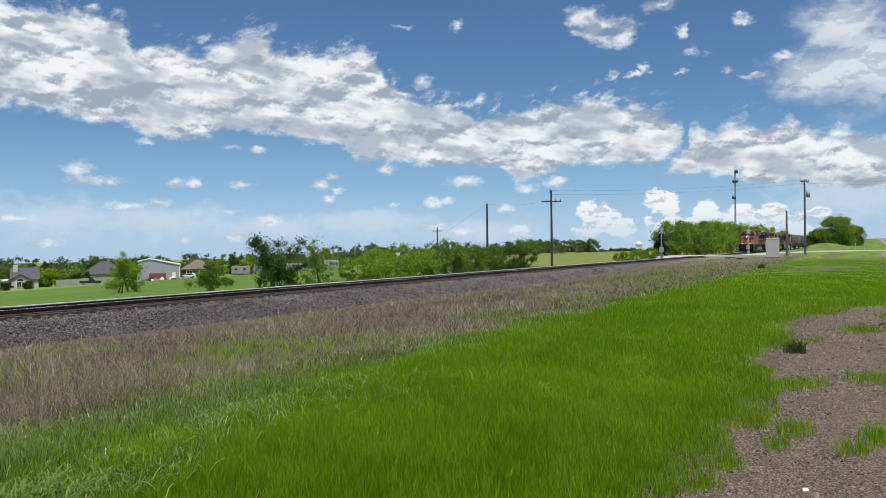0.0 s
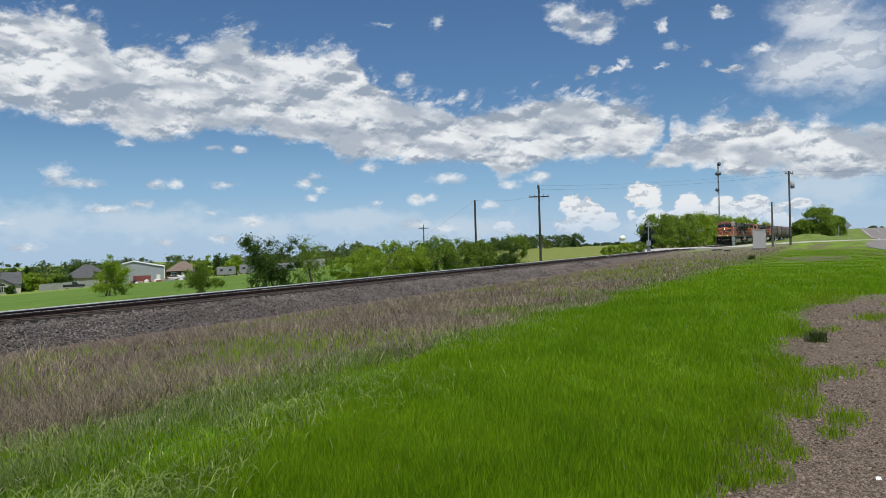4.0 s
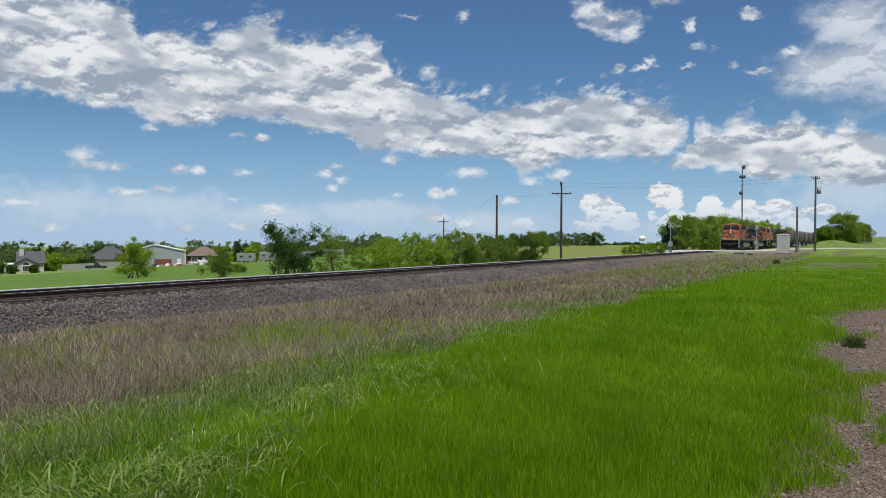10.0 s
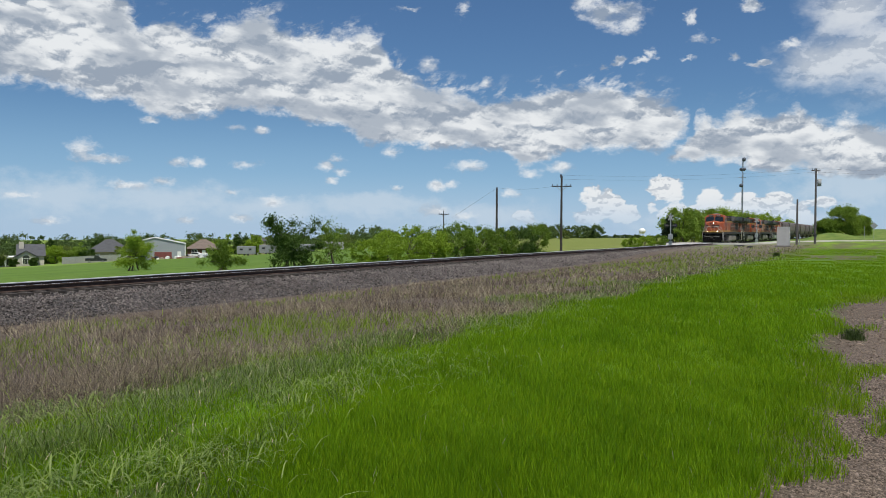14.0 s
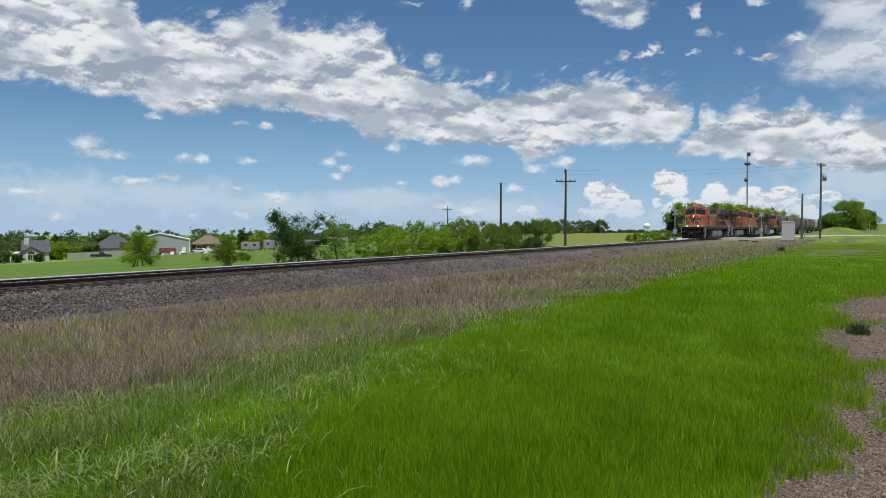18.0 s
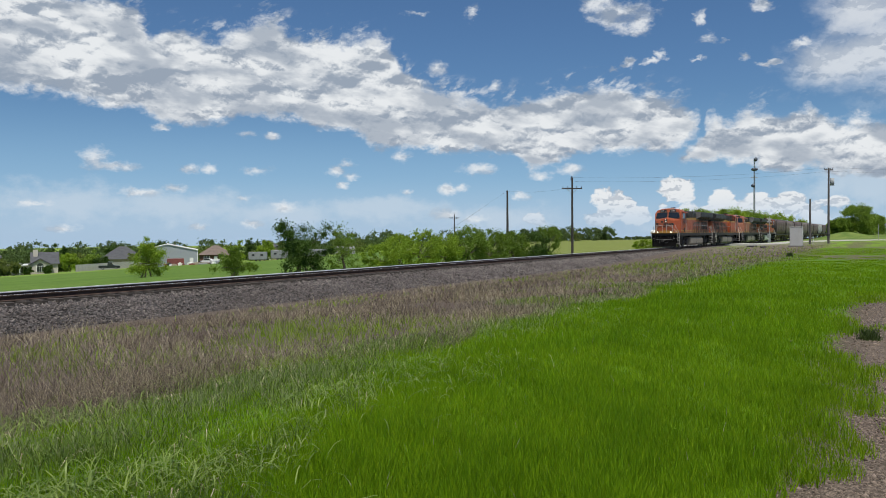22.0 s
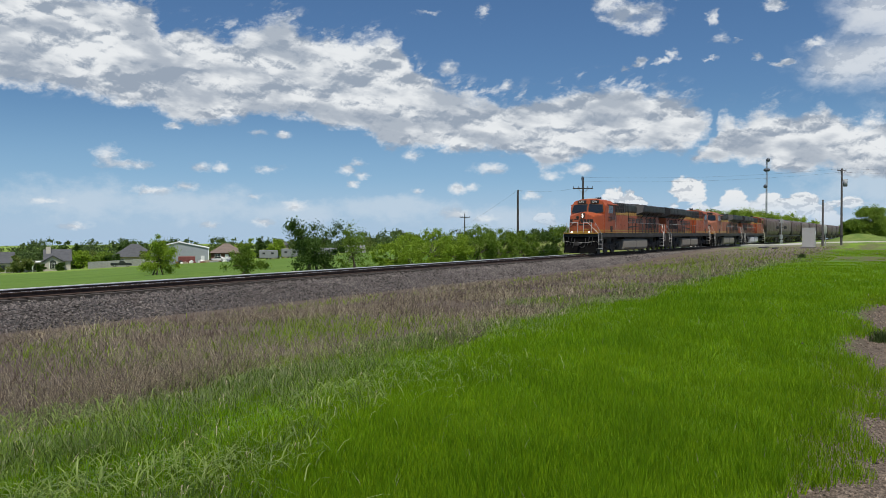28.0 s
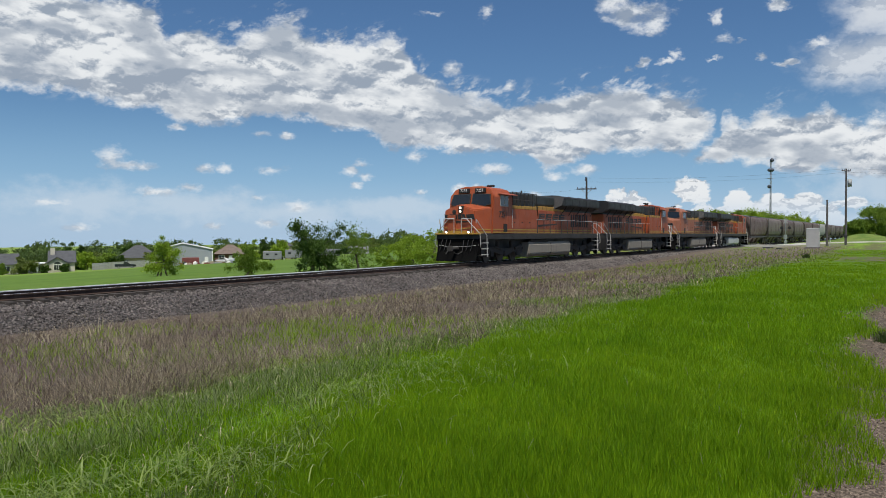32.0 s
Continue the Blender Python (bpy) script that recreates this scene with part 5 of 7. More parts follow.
def gable_roof(bm, x0, x1, y0, y1, z0, z1, over=0.4, thick=0.18, along="x"):
    if along == "x":
        m = (y0 + y1) / 2
        prism(bm, [(y0 - over, z0), (m, z1), (y1 + over, z0), (y1 + over, z0 + thick), (m, z1 + thick), (y0 - over, z0 + thick)], x0 - over, x1 + over, "x")
    else:
        m = (x0 + x1) / 2
        prism(bm, [(x0 - over, z0), (m, z1), (x1 + over, z0), (x1 + over, z0 + thick), (m, z1 + thick), (x0 - over, z0 + thick)], y0 - over, y1 + over, "y")
    return bm


def window_on(parent, x, y, z, w, h, name="window", n=2):
    bm = B()
    box(bm, x - w / 2 - 0.1, x + w / 2 + 0.1, y - 0.08, y + 0.02, z - 0.1, z + h + 0.1, 0.01)
    f = part(name, bm, M["white"], parent, "white framed window")
    for k in range(n):
        bm = B()
        a = x - w / 2 + w * k / n + 0.03
        box(bm, a, a + w / n - 0.06, y - 0.10, y - 0.06, z, z + h)
        part("pane", bm, M["window"], f)


def build_house():
    h = tagged(group_at("house", facing(57.6, 240)), "single-storey cream house with dark shingle roofs", "house")
    bm = B()
    box(bm, -1.2, 5.2, 1.0, 12.0, -0.3, 2.7)
    prism(bm, [(1.0, 2.7), (12.0, 2.7), (6.5, 5.6)], -1.2, 5.2)
    part("main_wall", bm, M["cream_wall"], h)
    bm = B()
    gable_roof(bm, -1.2, 5.2, 1.0, 12.0, 2.62, 5.7)
    part("main_roof", bm, M["shingle"], h, "dark grey shingle roof")
    bm = B()
    box(bm, -1.8, 3.4, -2.0, 1.2, -0.3, 2.5)
    prism(bm, [(-1.8, 2.5), (3.4, 2.5), (0.8, 4.1)], -2.0, 1.2, "y")
    part("front_gable", bm, M["cream_wall"], h, "cream stone front gable")
    bm = B()
    gable_roof(bm, -1.8, 3.4, -2.0, 4.0, 2.45, 4.2, along="y")
    part("gable_roof", bm, M["shingle"], h)
    window_on(h, 0.8, -2.02, 0.7, 1.7, 1.5, "arched_window", 3)
    bm = B()
    bmesh.ops.create_circle(bm, cap_ends=True, segments=20, radius=0.85, matrix=pose(0.8, -2.07, 2.22, 90))
    part("window_arch", bm, M["window"], h, "dark arched pane")
    bm = B()
    box(bm, -17.0, -9.0, 0.5, 10.5, -0.3, 2.3)
    prism(bm, [(0.5, 2.3), (10.5, 2.3), (5.5, 5.0)], -17.0, -9.0)
    part("left_wing", bm, M["cream_wall"], h)
    bm = B()
    gable_roof(bm, -17.0, -9.0, 0.5, 10.5, 2.2, 5.05)
    part("wing_roof", bm, M["shingle"], h, "dark grey shingle roof")
    for x in (-15.5, -11.5):
        window_on(h, x, 0.48, 0.5, 1.8, 1.3)
    bm = B()
    box(bm, -9.0, -1.8, 3.0, 10.0, -0.3, 2.3)
    part("porch_wall", bm, M["cream_wall"], h)
    for x in (-7.5, -5.2, -3.2):
        window_on(h, x, 2.98, 0.2, 1.4, 1.7)
    bm = B()
    box(bm, -9.3, -1.5, 0.2, 10.0, 2.35, 2.6, 0.03)
    part("porch_roof", bm, M["white"], h, "flat white porch roof")
    for x in (-9.0, -6.6, -4.2, -2.0):
        bm = B()
        box(bm, x - 0.1, x + 0.1, 0.3, 0.5, -0.3, 2.36)
        part("porch_post", bm, M["white"], h)
    bm = B()
    box(bm, -0.9, 0.3, 4.2, 5.4, 3.5, 6.6, 0.03)
    part("chimney", bm, M["cream_wall"], h, "pale stone chimney")
    return h


def build_shed():
    s = tagged(group_at("metal_shed", facing(48.9, 232)), "grey sheet metal shed with white trim", "shed")
    bm = B()
    prism(bm, [(-5.6, -0.3), (5.6, -0.3), (5.6, 4.2), (-2.6, 5.9), (-5.6, 5.2)], 0, 12, "y")
    part("wall", bm, M["metal_wall"], s)
    bm = B()
    prism(bm, [(5.8, 4.15), (-2.6, 5.92), (-5.8, 5.15), (-5.8, 5.35), (-2.6, 6.12), (5.8, 4.35)], -0.25, 12.2, "y")
    part("roof", bm, M["white"], s, "white trimmed roof")
    bm = B()
    for k in range(14):
        box(bm, -5.4 + 0.8 * k, -5.3 + 0.8 * k, -0.03, 0.0, -0.2, 4.0)
    part("wall_ribs", bm, M["metal_wall"], s)
    for x in (5.5, -5.55):
        bm = B()
        box(bm, x - 0.12, x + 0.12, -0.06, 0.02, -0.2, 4.2)
        part("corner_trim", bm, M["white"], s)
    bm = B()
    box(bm, 3.4, 4.4, -0.06, 0.0, 0, 2.1)
    part("door", bm, M["white"], s)


def hip_house(az, d, w, dep, eave, ridge, wall, roof, label):
    h = tagged(group_at("house", facing(az, d)), label, "house")
    bm = B()
    box(bm, -w / 2, w / 2, 0, dep, -0.3, eave)
    part("wall", bm, M[wall], h)
    bm = B()
    o = 0.5
    a = [bm.verts.new(p) for p in ((-w / 2 - o, -o, eave - 0.1), (w / 2 + o, -o, eave - 0.1), (w / 2 + o, dep + o, eave - 0.1), (-w / 2 - o, dep + o, eave - 0.1))]
    r = [bm.verts.new((-w * 0.08, dep / 2, ridge)), bm.verts.new((w * 0.08, dep / 2, ridge))]
    for f in ((a[0], a[1], r[1], r[0]), (a[1], a[2], r[1]), (a[2], a[3], r[0], r[1]), (a[3], a[0], r[0]), (a[3], a[2], a[1], a[0])):
        bm.faces.new(f)
    bmesh.ops.recalc_face_normals(bm, faces=bm.faces)
    part("roof", bm, M[roof], h)
    for x in (-w * 0.28, w * 0.25):
        window_on(h, x, -0.01, 0.8, 1.5, 1.3)
    bm = B()
    box(bm, -0.5, 0.5, -0.06, 0.02, -0.2, 2.05, 0.01)
    part("door", bm, M["white"], h)
    return h


def vehicle(az, d, mat, pickup, turn, label):
    """Parked car or pickup with glass, lamps and wheels."""
    x, y = polar(az, d)
    c = tagged(group_at("pickup_truck" if pickup else "car", pose(x, y, hz(x, y) + 0.02, 0, 0, az - 90 + turn)), label, "pickup" if pickup else "car")
    L, w = (5.4, 0.95) if pickup else (4.6, 0.88)
    side = [(-L / 2, 0.45), (L / 2, 0.45), (L / 2, 0.95), (L * 0.42, 1.05), (L * 0.2, 1.12), (-L / 2, 1.12)] if pickup else [(-L / 2, 0.4), (L / 2, 0.4), (L / 2, 0.8), (L * 0.25, 0.95), (-L / 2, 1.0)]
    bm = B()
    prism(bm, side, -w, w, "y")
    bmesh.ops.bevel(bm, geom=bm.edges[:], offset=0.06, segments=2, affect="EDGES")
    part("body", bm, mat, c)
    bm = B()
    top = [(-0.5, 1.08), (1.15, 1.08), (0.6, 1.78), (-0.4, 1.78)] if pickup else [(-1.7, 0.95), (1.25, 0.92), (0.45, 1.45), (-1.1, 1.45)]
    prism(bm, top, -w * 0.86, w * 0.86, "y")
    bmesh.ops.bevel(bm, geom=bm.edges[:], offset=0.05, segments=2, affect="EDGES")
    part("cabin", bm, mat, c)
    for s in (-1, 1):
        bm = B()
        q = [(u * 0.86 + (0.03 if pickup else 0), 1.12 + (v - 1.12) * 0.9 if v > 1.12 else max(v + 0.06, 1.0)) for u, v in top]
        prism(bm, q, s * w * 0.86 - 0.015, s * w * 0.86 + 0.015, "y")
        part("side_glass", bm, M["window"], c)
        for u in (-L * 0.31, L * 0.31):
            bm = B()
            rod(bm, (u, s * w - s * 0.2, 0.36), (u, s * w + s * 0.02, 0.36), 0.36, 0.36, 16)
            wl = part("wheel", bm, M["tyre"], c)
            bm = B()
            rod(bm, (u, s * w, 0.36), (u, s * w + s * 0.03, 0.36), 0.2, 0.2, 12)
            part("rim", bm, M["galv"], wl)
        bm = B()
        box(bm, L / 2 - 0.03, L / 2 + 0.02, s * 0.6 - 0.15, s * 0.6 + 0.15, 0.68, 0.82, 0.01)
        part("headlight", bm, M["lamp_off"], c)


def trailer(az, d, L, h, mat, label, z=0.45):
    t = tagged(group_at("trailer", facing(az, d)), label, "trailer")
    bm = B()
    box(bm, -L / 2, L / 2, 0, 2.5, z, z + h, 0.12)
    part("body", bm, mat, t)
    for k in range(max(2, int(L / 2.6))):
        bm = B()
        box(bm, -L / 2 + 0.9 + 2.5 * k, -L / 2 + 1.7 + 2.5 * k, -0.03, 0.02, z + h * 0.5, z + h * 0.5 + 0.5, 0.01)
        part("window", bm, M["window"], t, "dark window pane")
    for u in (-0.5, 0.5):
        bm = B()
        rod(bm, (u, 0.1, 0.33), (u, 0.35, 0.33), 0.33, 0.33, 12)
        part("wheel", bm, M["tyre"], t)
    bm = B()
    box(bm, -L / 2 - 1.2, -L / 2, 1.1, 1.35, z, z + 0.12)
    part("drawbar", bm, M["black"], t)


def build_town():
    build_house()
    build_shed()
    hip_house(46.3, 236, 9.0, 9, 2.6, 5.2, "brick_wall", "shingle_brown", "dark brick house with a brown hipped roof")
    hip_house(52.4, 285, 14, 10, 3.0, 7.2, "tan", "shingle", "house with a dark grey hipped roof behind trees")
    hip_house(42.6, 268, 5.5, 7, 4.6, 6.6, "tan", "shingle", "narrow two-storey tan house")
    hip_house(62.5, 262, 12, 9, 2.6, 5.4, "tan", "shingle_brown", "tan house with a brown roof")
    # board fence
    x0, y0 = polar(55.3, 232)
    x1, y1 = polar(51.7, 243)
    f = tagged(group_at("board_fence", pose(0, 0, 0)), "pale weathered board fence behind the meadow", "fence")
    a, b = Vector((x0, y0, 0)), Vector((x1, y1, 0))
    turn = math.degrees(math.atan2(y1 - y0, x1 - x0))
    bm = B()
    box(bm, -0.09, 0.09, -0.015, 0.015, 0, 1.95)
    me = bpy.data.meshes.new("board")
    bm.to_mesh(me), bm.free()
    n = int((b - a).length / 0.2)
    for k in range(n):
        p = a.lerp(b, k / n)
        link("board", me, M["fence"], f, m=pose(p.x, p.y, hz(p.x, p.y) - 0.05 + RNG.uniform(-0.03, 0.03), 0, 0, turn))
    vehicle(53.25, 231, M["car_dark"], True, 0, "black pickup truck parked before the fence")
    vehicle(51.1, 246, M["car_white"], False, 20, "white car parked behind the meadow")
    vehicle(46.9, 226, M["car_white"], False, 160, "white car parked beside the shed")
    vehicle(45.9, 228, M["car_white"], True, 10, "white pickup truck parked by the brick house")
    trailer(43.4, 235, 5.4, 2.3, M["trailer_grey"], "grey camping trailer parked behind trees")
    trailer(41.9, 238, 5.0, 2.4, M["trailer_grey"], "dull grey camping trailer with a dark base")
    trailer(39.6, 232, 8.5, 2.0, M["trailer_grey"], "long dull grey trailer behind the trees")
    trailer(37.2, 225, 6.0, 2.2, M["fence"], "grey trailer behind the trees")
    # scrap beside the shed
    c = tagged(group_at("scrap_container", facing(49.0, 224)), "faded dark red steel container beside the shed", "container")
    bm = B()
    box(bm, -2.2, 2.2, 0, 2.2, 0, 1.9, 0.03)
    part("body", bm, M["red_rust"], c)
    bm = B()
    for k in range(10):
        box(bm, -2.1 + 0.44 * k, -1.95 + 0.44 * k, -0.05, 0, 0.1, 1.8)
    part("ribs", bm, M["red_rust"], c)
    mats = [M["white"], M["red_rust"], M["tan"], M["metal_wall"], M["black"], M["galv"]]
    for k in range(26):
        az = 50.2 - 4.6 * RNG.uniform(0, 1)
        m = facing(az, RNG.uniform(220, 226))
        bm = B()
        w, h, d = RNG.uniform(0.25, 0.9), RNG.uniform(0.2, 0.7), RNG.uniform(0.3, 0.8)
        box(bm, -w, w, -d, d, -0.05, h, 0.05)
        prism(bm, [(-w * 0.6, h - 0.02), (w * 0.7, h - 0.02), (w * 0.2, h * 1.4)], -d * 0.7, d * 0.5, "y")
        tagged(part("scrap_heap", bm, mats[k % 6], m=m @ pose(0, 0, 0, 0, 0, RNG.uniform(0, 180))), "small heap of scrap and old boards", "scrap", "scrap heaps")


build_town()


# ---- train ----
def paint(name, col, rough=0.42, fade=0.25, streak=0.35):
    """Weathered rolling stock paint: faded patches, dust below and rain streaks of uneven length."""
    m, g = material(name)
    pos = g.add("ShaderNodeTexCoord").outputs["Object"]
    x, y, z = g.xyz(pos)
    big = g.noise(pos, 0.9, 5.0, 0.6)
    run = g.noise(g.comb(g.math("MULTIPLY", x, 7.0), g.math("MULTIPLY", y, 7.0), g.math("MULTIPLY", z, 0.5)), 1.0, 4.0, 0.6)
    small = g.noise(pos, 22.0, 3.0, 0.6)
    pale = tuple(min(1.0, c * 0.85 + 0.2 * max(col) + 0.008) for c in col)
    c = g.mix(g.math("MULTIPLY", g.ramp(big, 0.45, 0.72), fade), (*col, 1), (*pale, 1))
    c = g.mix(g.math("MULTIPLY", g.ramp(run, 0.5, 0.78), streak), c, (0.055, 0.045, 0.038, 1))
    rnd = g.add("ShaderNodeObjectInfo").outputs["Random"]
    c = g.mix(g.math("MULTIPLY", rnd, 0.15), c, (0.05, 0.04, 0.035, 1))
    b = g.add("ShaderNodeBsdfPrincipled", {"Base Color": c})
    g.put(b.inputs["Roughness"], g.ramp(big, 0.3, 0.7, rough, rough + 0.25))
    g.put(b.inputs["Normal"], bump(g, small, 0.08, 0.004))
    finish(g, b)
    return m


M["orange"] = paint("orange locomotive paint", (0.33, 0.066, 0.017))
M["orange_worn"] = paint("worn orange locomotive paint", (0.33, 0.115, 0.060), 0.55, 0.6, 0.45)
M["yellow"] = paint("yellow stripe paint", (0.42, 0.23, 0.03))
M["loco_black"] = paint("black locomotive paint", (0.010, 0.010, 0.011), 0.5, 0.1, 0.2)
M["loco_dark"] = paint("dark green black roof paint", (0.026, 0.032, 0.030), 0.5, 0.2, 0.3)
M["sill"] = paint("dusty grey sill", (0.026, 0.026, 0.025), 0.7, 0.3, 0.4)
M["plow"] = plain("dull black steel", (0.004, 0.004, 0.004), 0.95, 0, 0.2, 2.0, (0.010, 0.009, 0.008), 0.1, 0.05)
M["tank"] = paint("dusty tan fuel tank", (0.22, 0.20, 0.165), 0.7, 0.3, 0.3)
M["silver"] = paint("silver tank paint", (0.45, 0.46, 0.46), 0.45, 0.2, 0.25)
M["truck"] = paint("dusty dark cast truck frame", (0.042, 0.038, 0.034), 0.85, 0.4, 0.3)
M["wheel"] = plain("worn wheel steel", (0.055, 0.047, 0.042), 0.6, 0.3, 0.5, 5.0)
M["handrail"] = plain("silver handrail paint", (0.48, 0.46, 0.43), 0.45, 0, 0.15)
M["rail_post"] = plain("dark handrail post", (0.05, 0.035, 0.03), 0.6, 0, 0.2)
M["glass"] = plain("dark cab glass", (0.012, 0.016, 0.018), 0.06, 0, 0.05, 1.0, (0.05, 0.05, 0.05), 0.0, 0.8)
M["gasket"] = plain("black window gasket", (0.015, 0.015, 0.015), 0.7)
M["plate_white"] = plain("white figures", (0.75, 0.75, 0.72), 0.5)
M["mark"] = plain("dark green black lettering paint", (0.016, 0.014, 0.012), 0.55)
M["lamp_on"] = glow("lit lamp", (1.0, 0.9, 0.72), 4.0)
M["hopper"] = paint("brown hopper paint", (0.125, 0.080, 0.066), 0.45, 0.35, 0.3)
M["hopper_grey"] = paint("grey brown hopper paint", (0.17, 0.132, 0.115), 0.5, 0.35, 0.3)
M["hopper_pale"] = paint("pale grey hopper paint", (0.42, 0.41, 0.39), 0.6, 0.3, 0.3)


def writing(text, size, mat, parent, m, label):
    cu = bpy.data.curves.new("figures", "FONT")
    cu.body, cu.size, cu.align_x, cu.align_y, cu.extrude = text, size, "CENTER", "CENTER", 0.004
    ob = bpy.data.objects.new("figures", cu)
    me = bpy.data.meshes.new_from_object(ob)
    bpy.data.objects.remove(ob)
    return link("figures", me, mat, parent, label, m)


WHEEL_R = 0.53


def wheelset(parent, x, r, gauge=0.7535):
    bm = B()
    for s in (-1, 1):
        y = s * gauge
        rod(bm, (0, y - 0.05, 0), (0, y + 0.05, 0), r, r, 24)
        rod(bm, (0, y - s * 0.08, 0), (0, y - s * 0.05, 0), r + 0.028, r + 0.028, 24)
        rod(bm, (0, y + s * 0.05, 0), (0, y + s * 0.075, 0), 0.2, 0.17, 12)
        for k in range(5):
            a = k * math.tau / 5
            rod(bm, (0.32 * math.cos(a), y + s * 0.045, 0.32 * math.sin(a)), (0.32 * math.cos(a), y + s * 0.062, 0.32 * math.sin(a)), 0.07, 0.06, 6)
    rod(bm, (0, -gauge, 0), (0, gauge, 0), 0.09, 0.09, 10)
    ob = part("wheelset", bm, M["wheel"], parent, "steel wheels on their axle", pose(x, 0, r))
    return ob


def loco_truck(loco, centre, spins):
    bm = B()
    for s in (-1, 1):
        y0, y1 = (0.98, 1.16) if s > 0 else (-1.16, -0.98)
        prism(bm, [(-2.55, 0.55), (-2.2, 0.42), (-1.4, 0.62), (-0.5, 0.42), (0.5, 0.42), (1.4, 0.62), (2.2, 0.42), (2.55, 0.55), (2.6, 0.9), (1.2, 0.98), (0.8, 0.85), (-0.8, 0.85), (-1.2, 0.98), (-2.6, 0.9)], y0, y1, "y")
        for k in (-1.85, 0, 1.85):
            box(bm, k - 0.2, k + 0.2, s * 1.15 - 0.08, s * 1.15 + 0.08, 0.36, 0.72, 0.04)
        for k in (-0.95, 0.95):
            rod(bm, (k, s * 1.1, 0.9), (k, s * 1.1, 1.28), 0.12, 0.12, 10)
        rod(bm, (-1.5, s * 1.2, 0.95), (-0.6, s * 1.2, 0.75), 0.05, 0.05, 6)
        rod(bm, (2.2, s * 1.2, 1.0), (1.3, s * 1.2, 0.8), 0.11, 0.09, 8)
    box(bm, -2.4, 2.4, -0.62, 0.62, 0.32, 1.25, 0.05)
    t = part("truck", bm, M["truck"], loco, "dusty three-axle truck", pose(centre, 0, 0))
    for k in (-1.85, 0, 1.85):
        spins.append(wheelset(t, k, WHEEL_R))


def louvre(bm, x0, x1, y, z0, z1, n, s):
    w = (x1 - x0) / n
    for k in range(n):
        box(bm, x0 + w * k + w * 0.2, x0 + w * (k + 1) - w * 0.2, min(y, y + s * 0.03), max(y, y + s * 0.03), z0, z1)


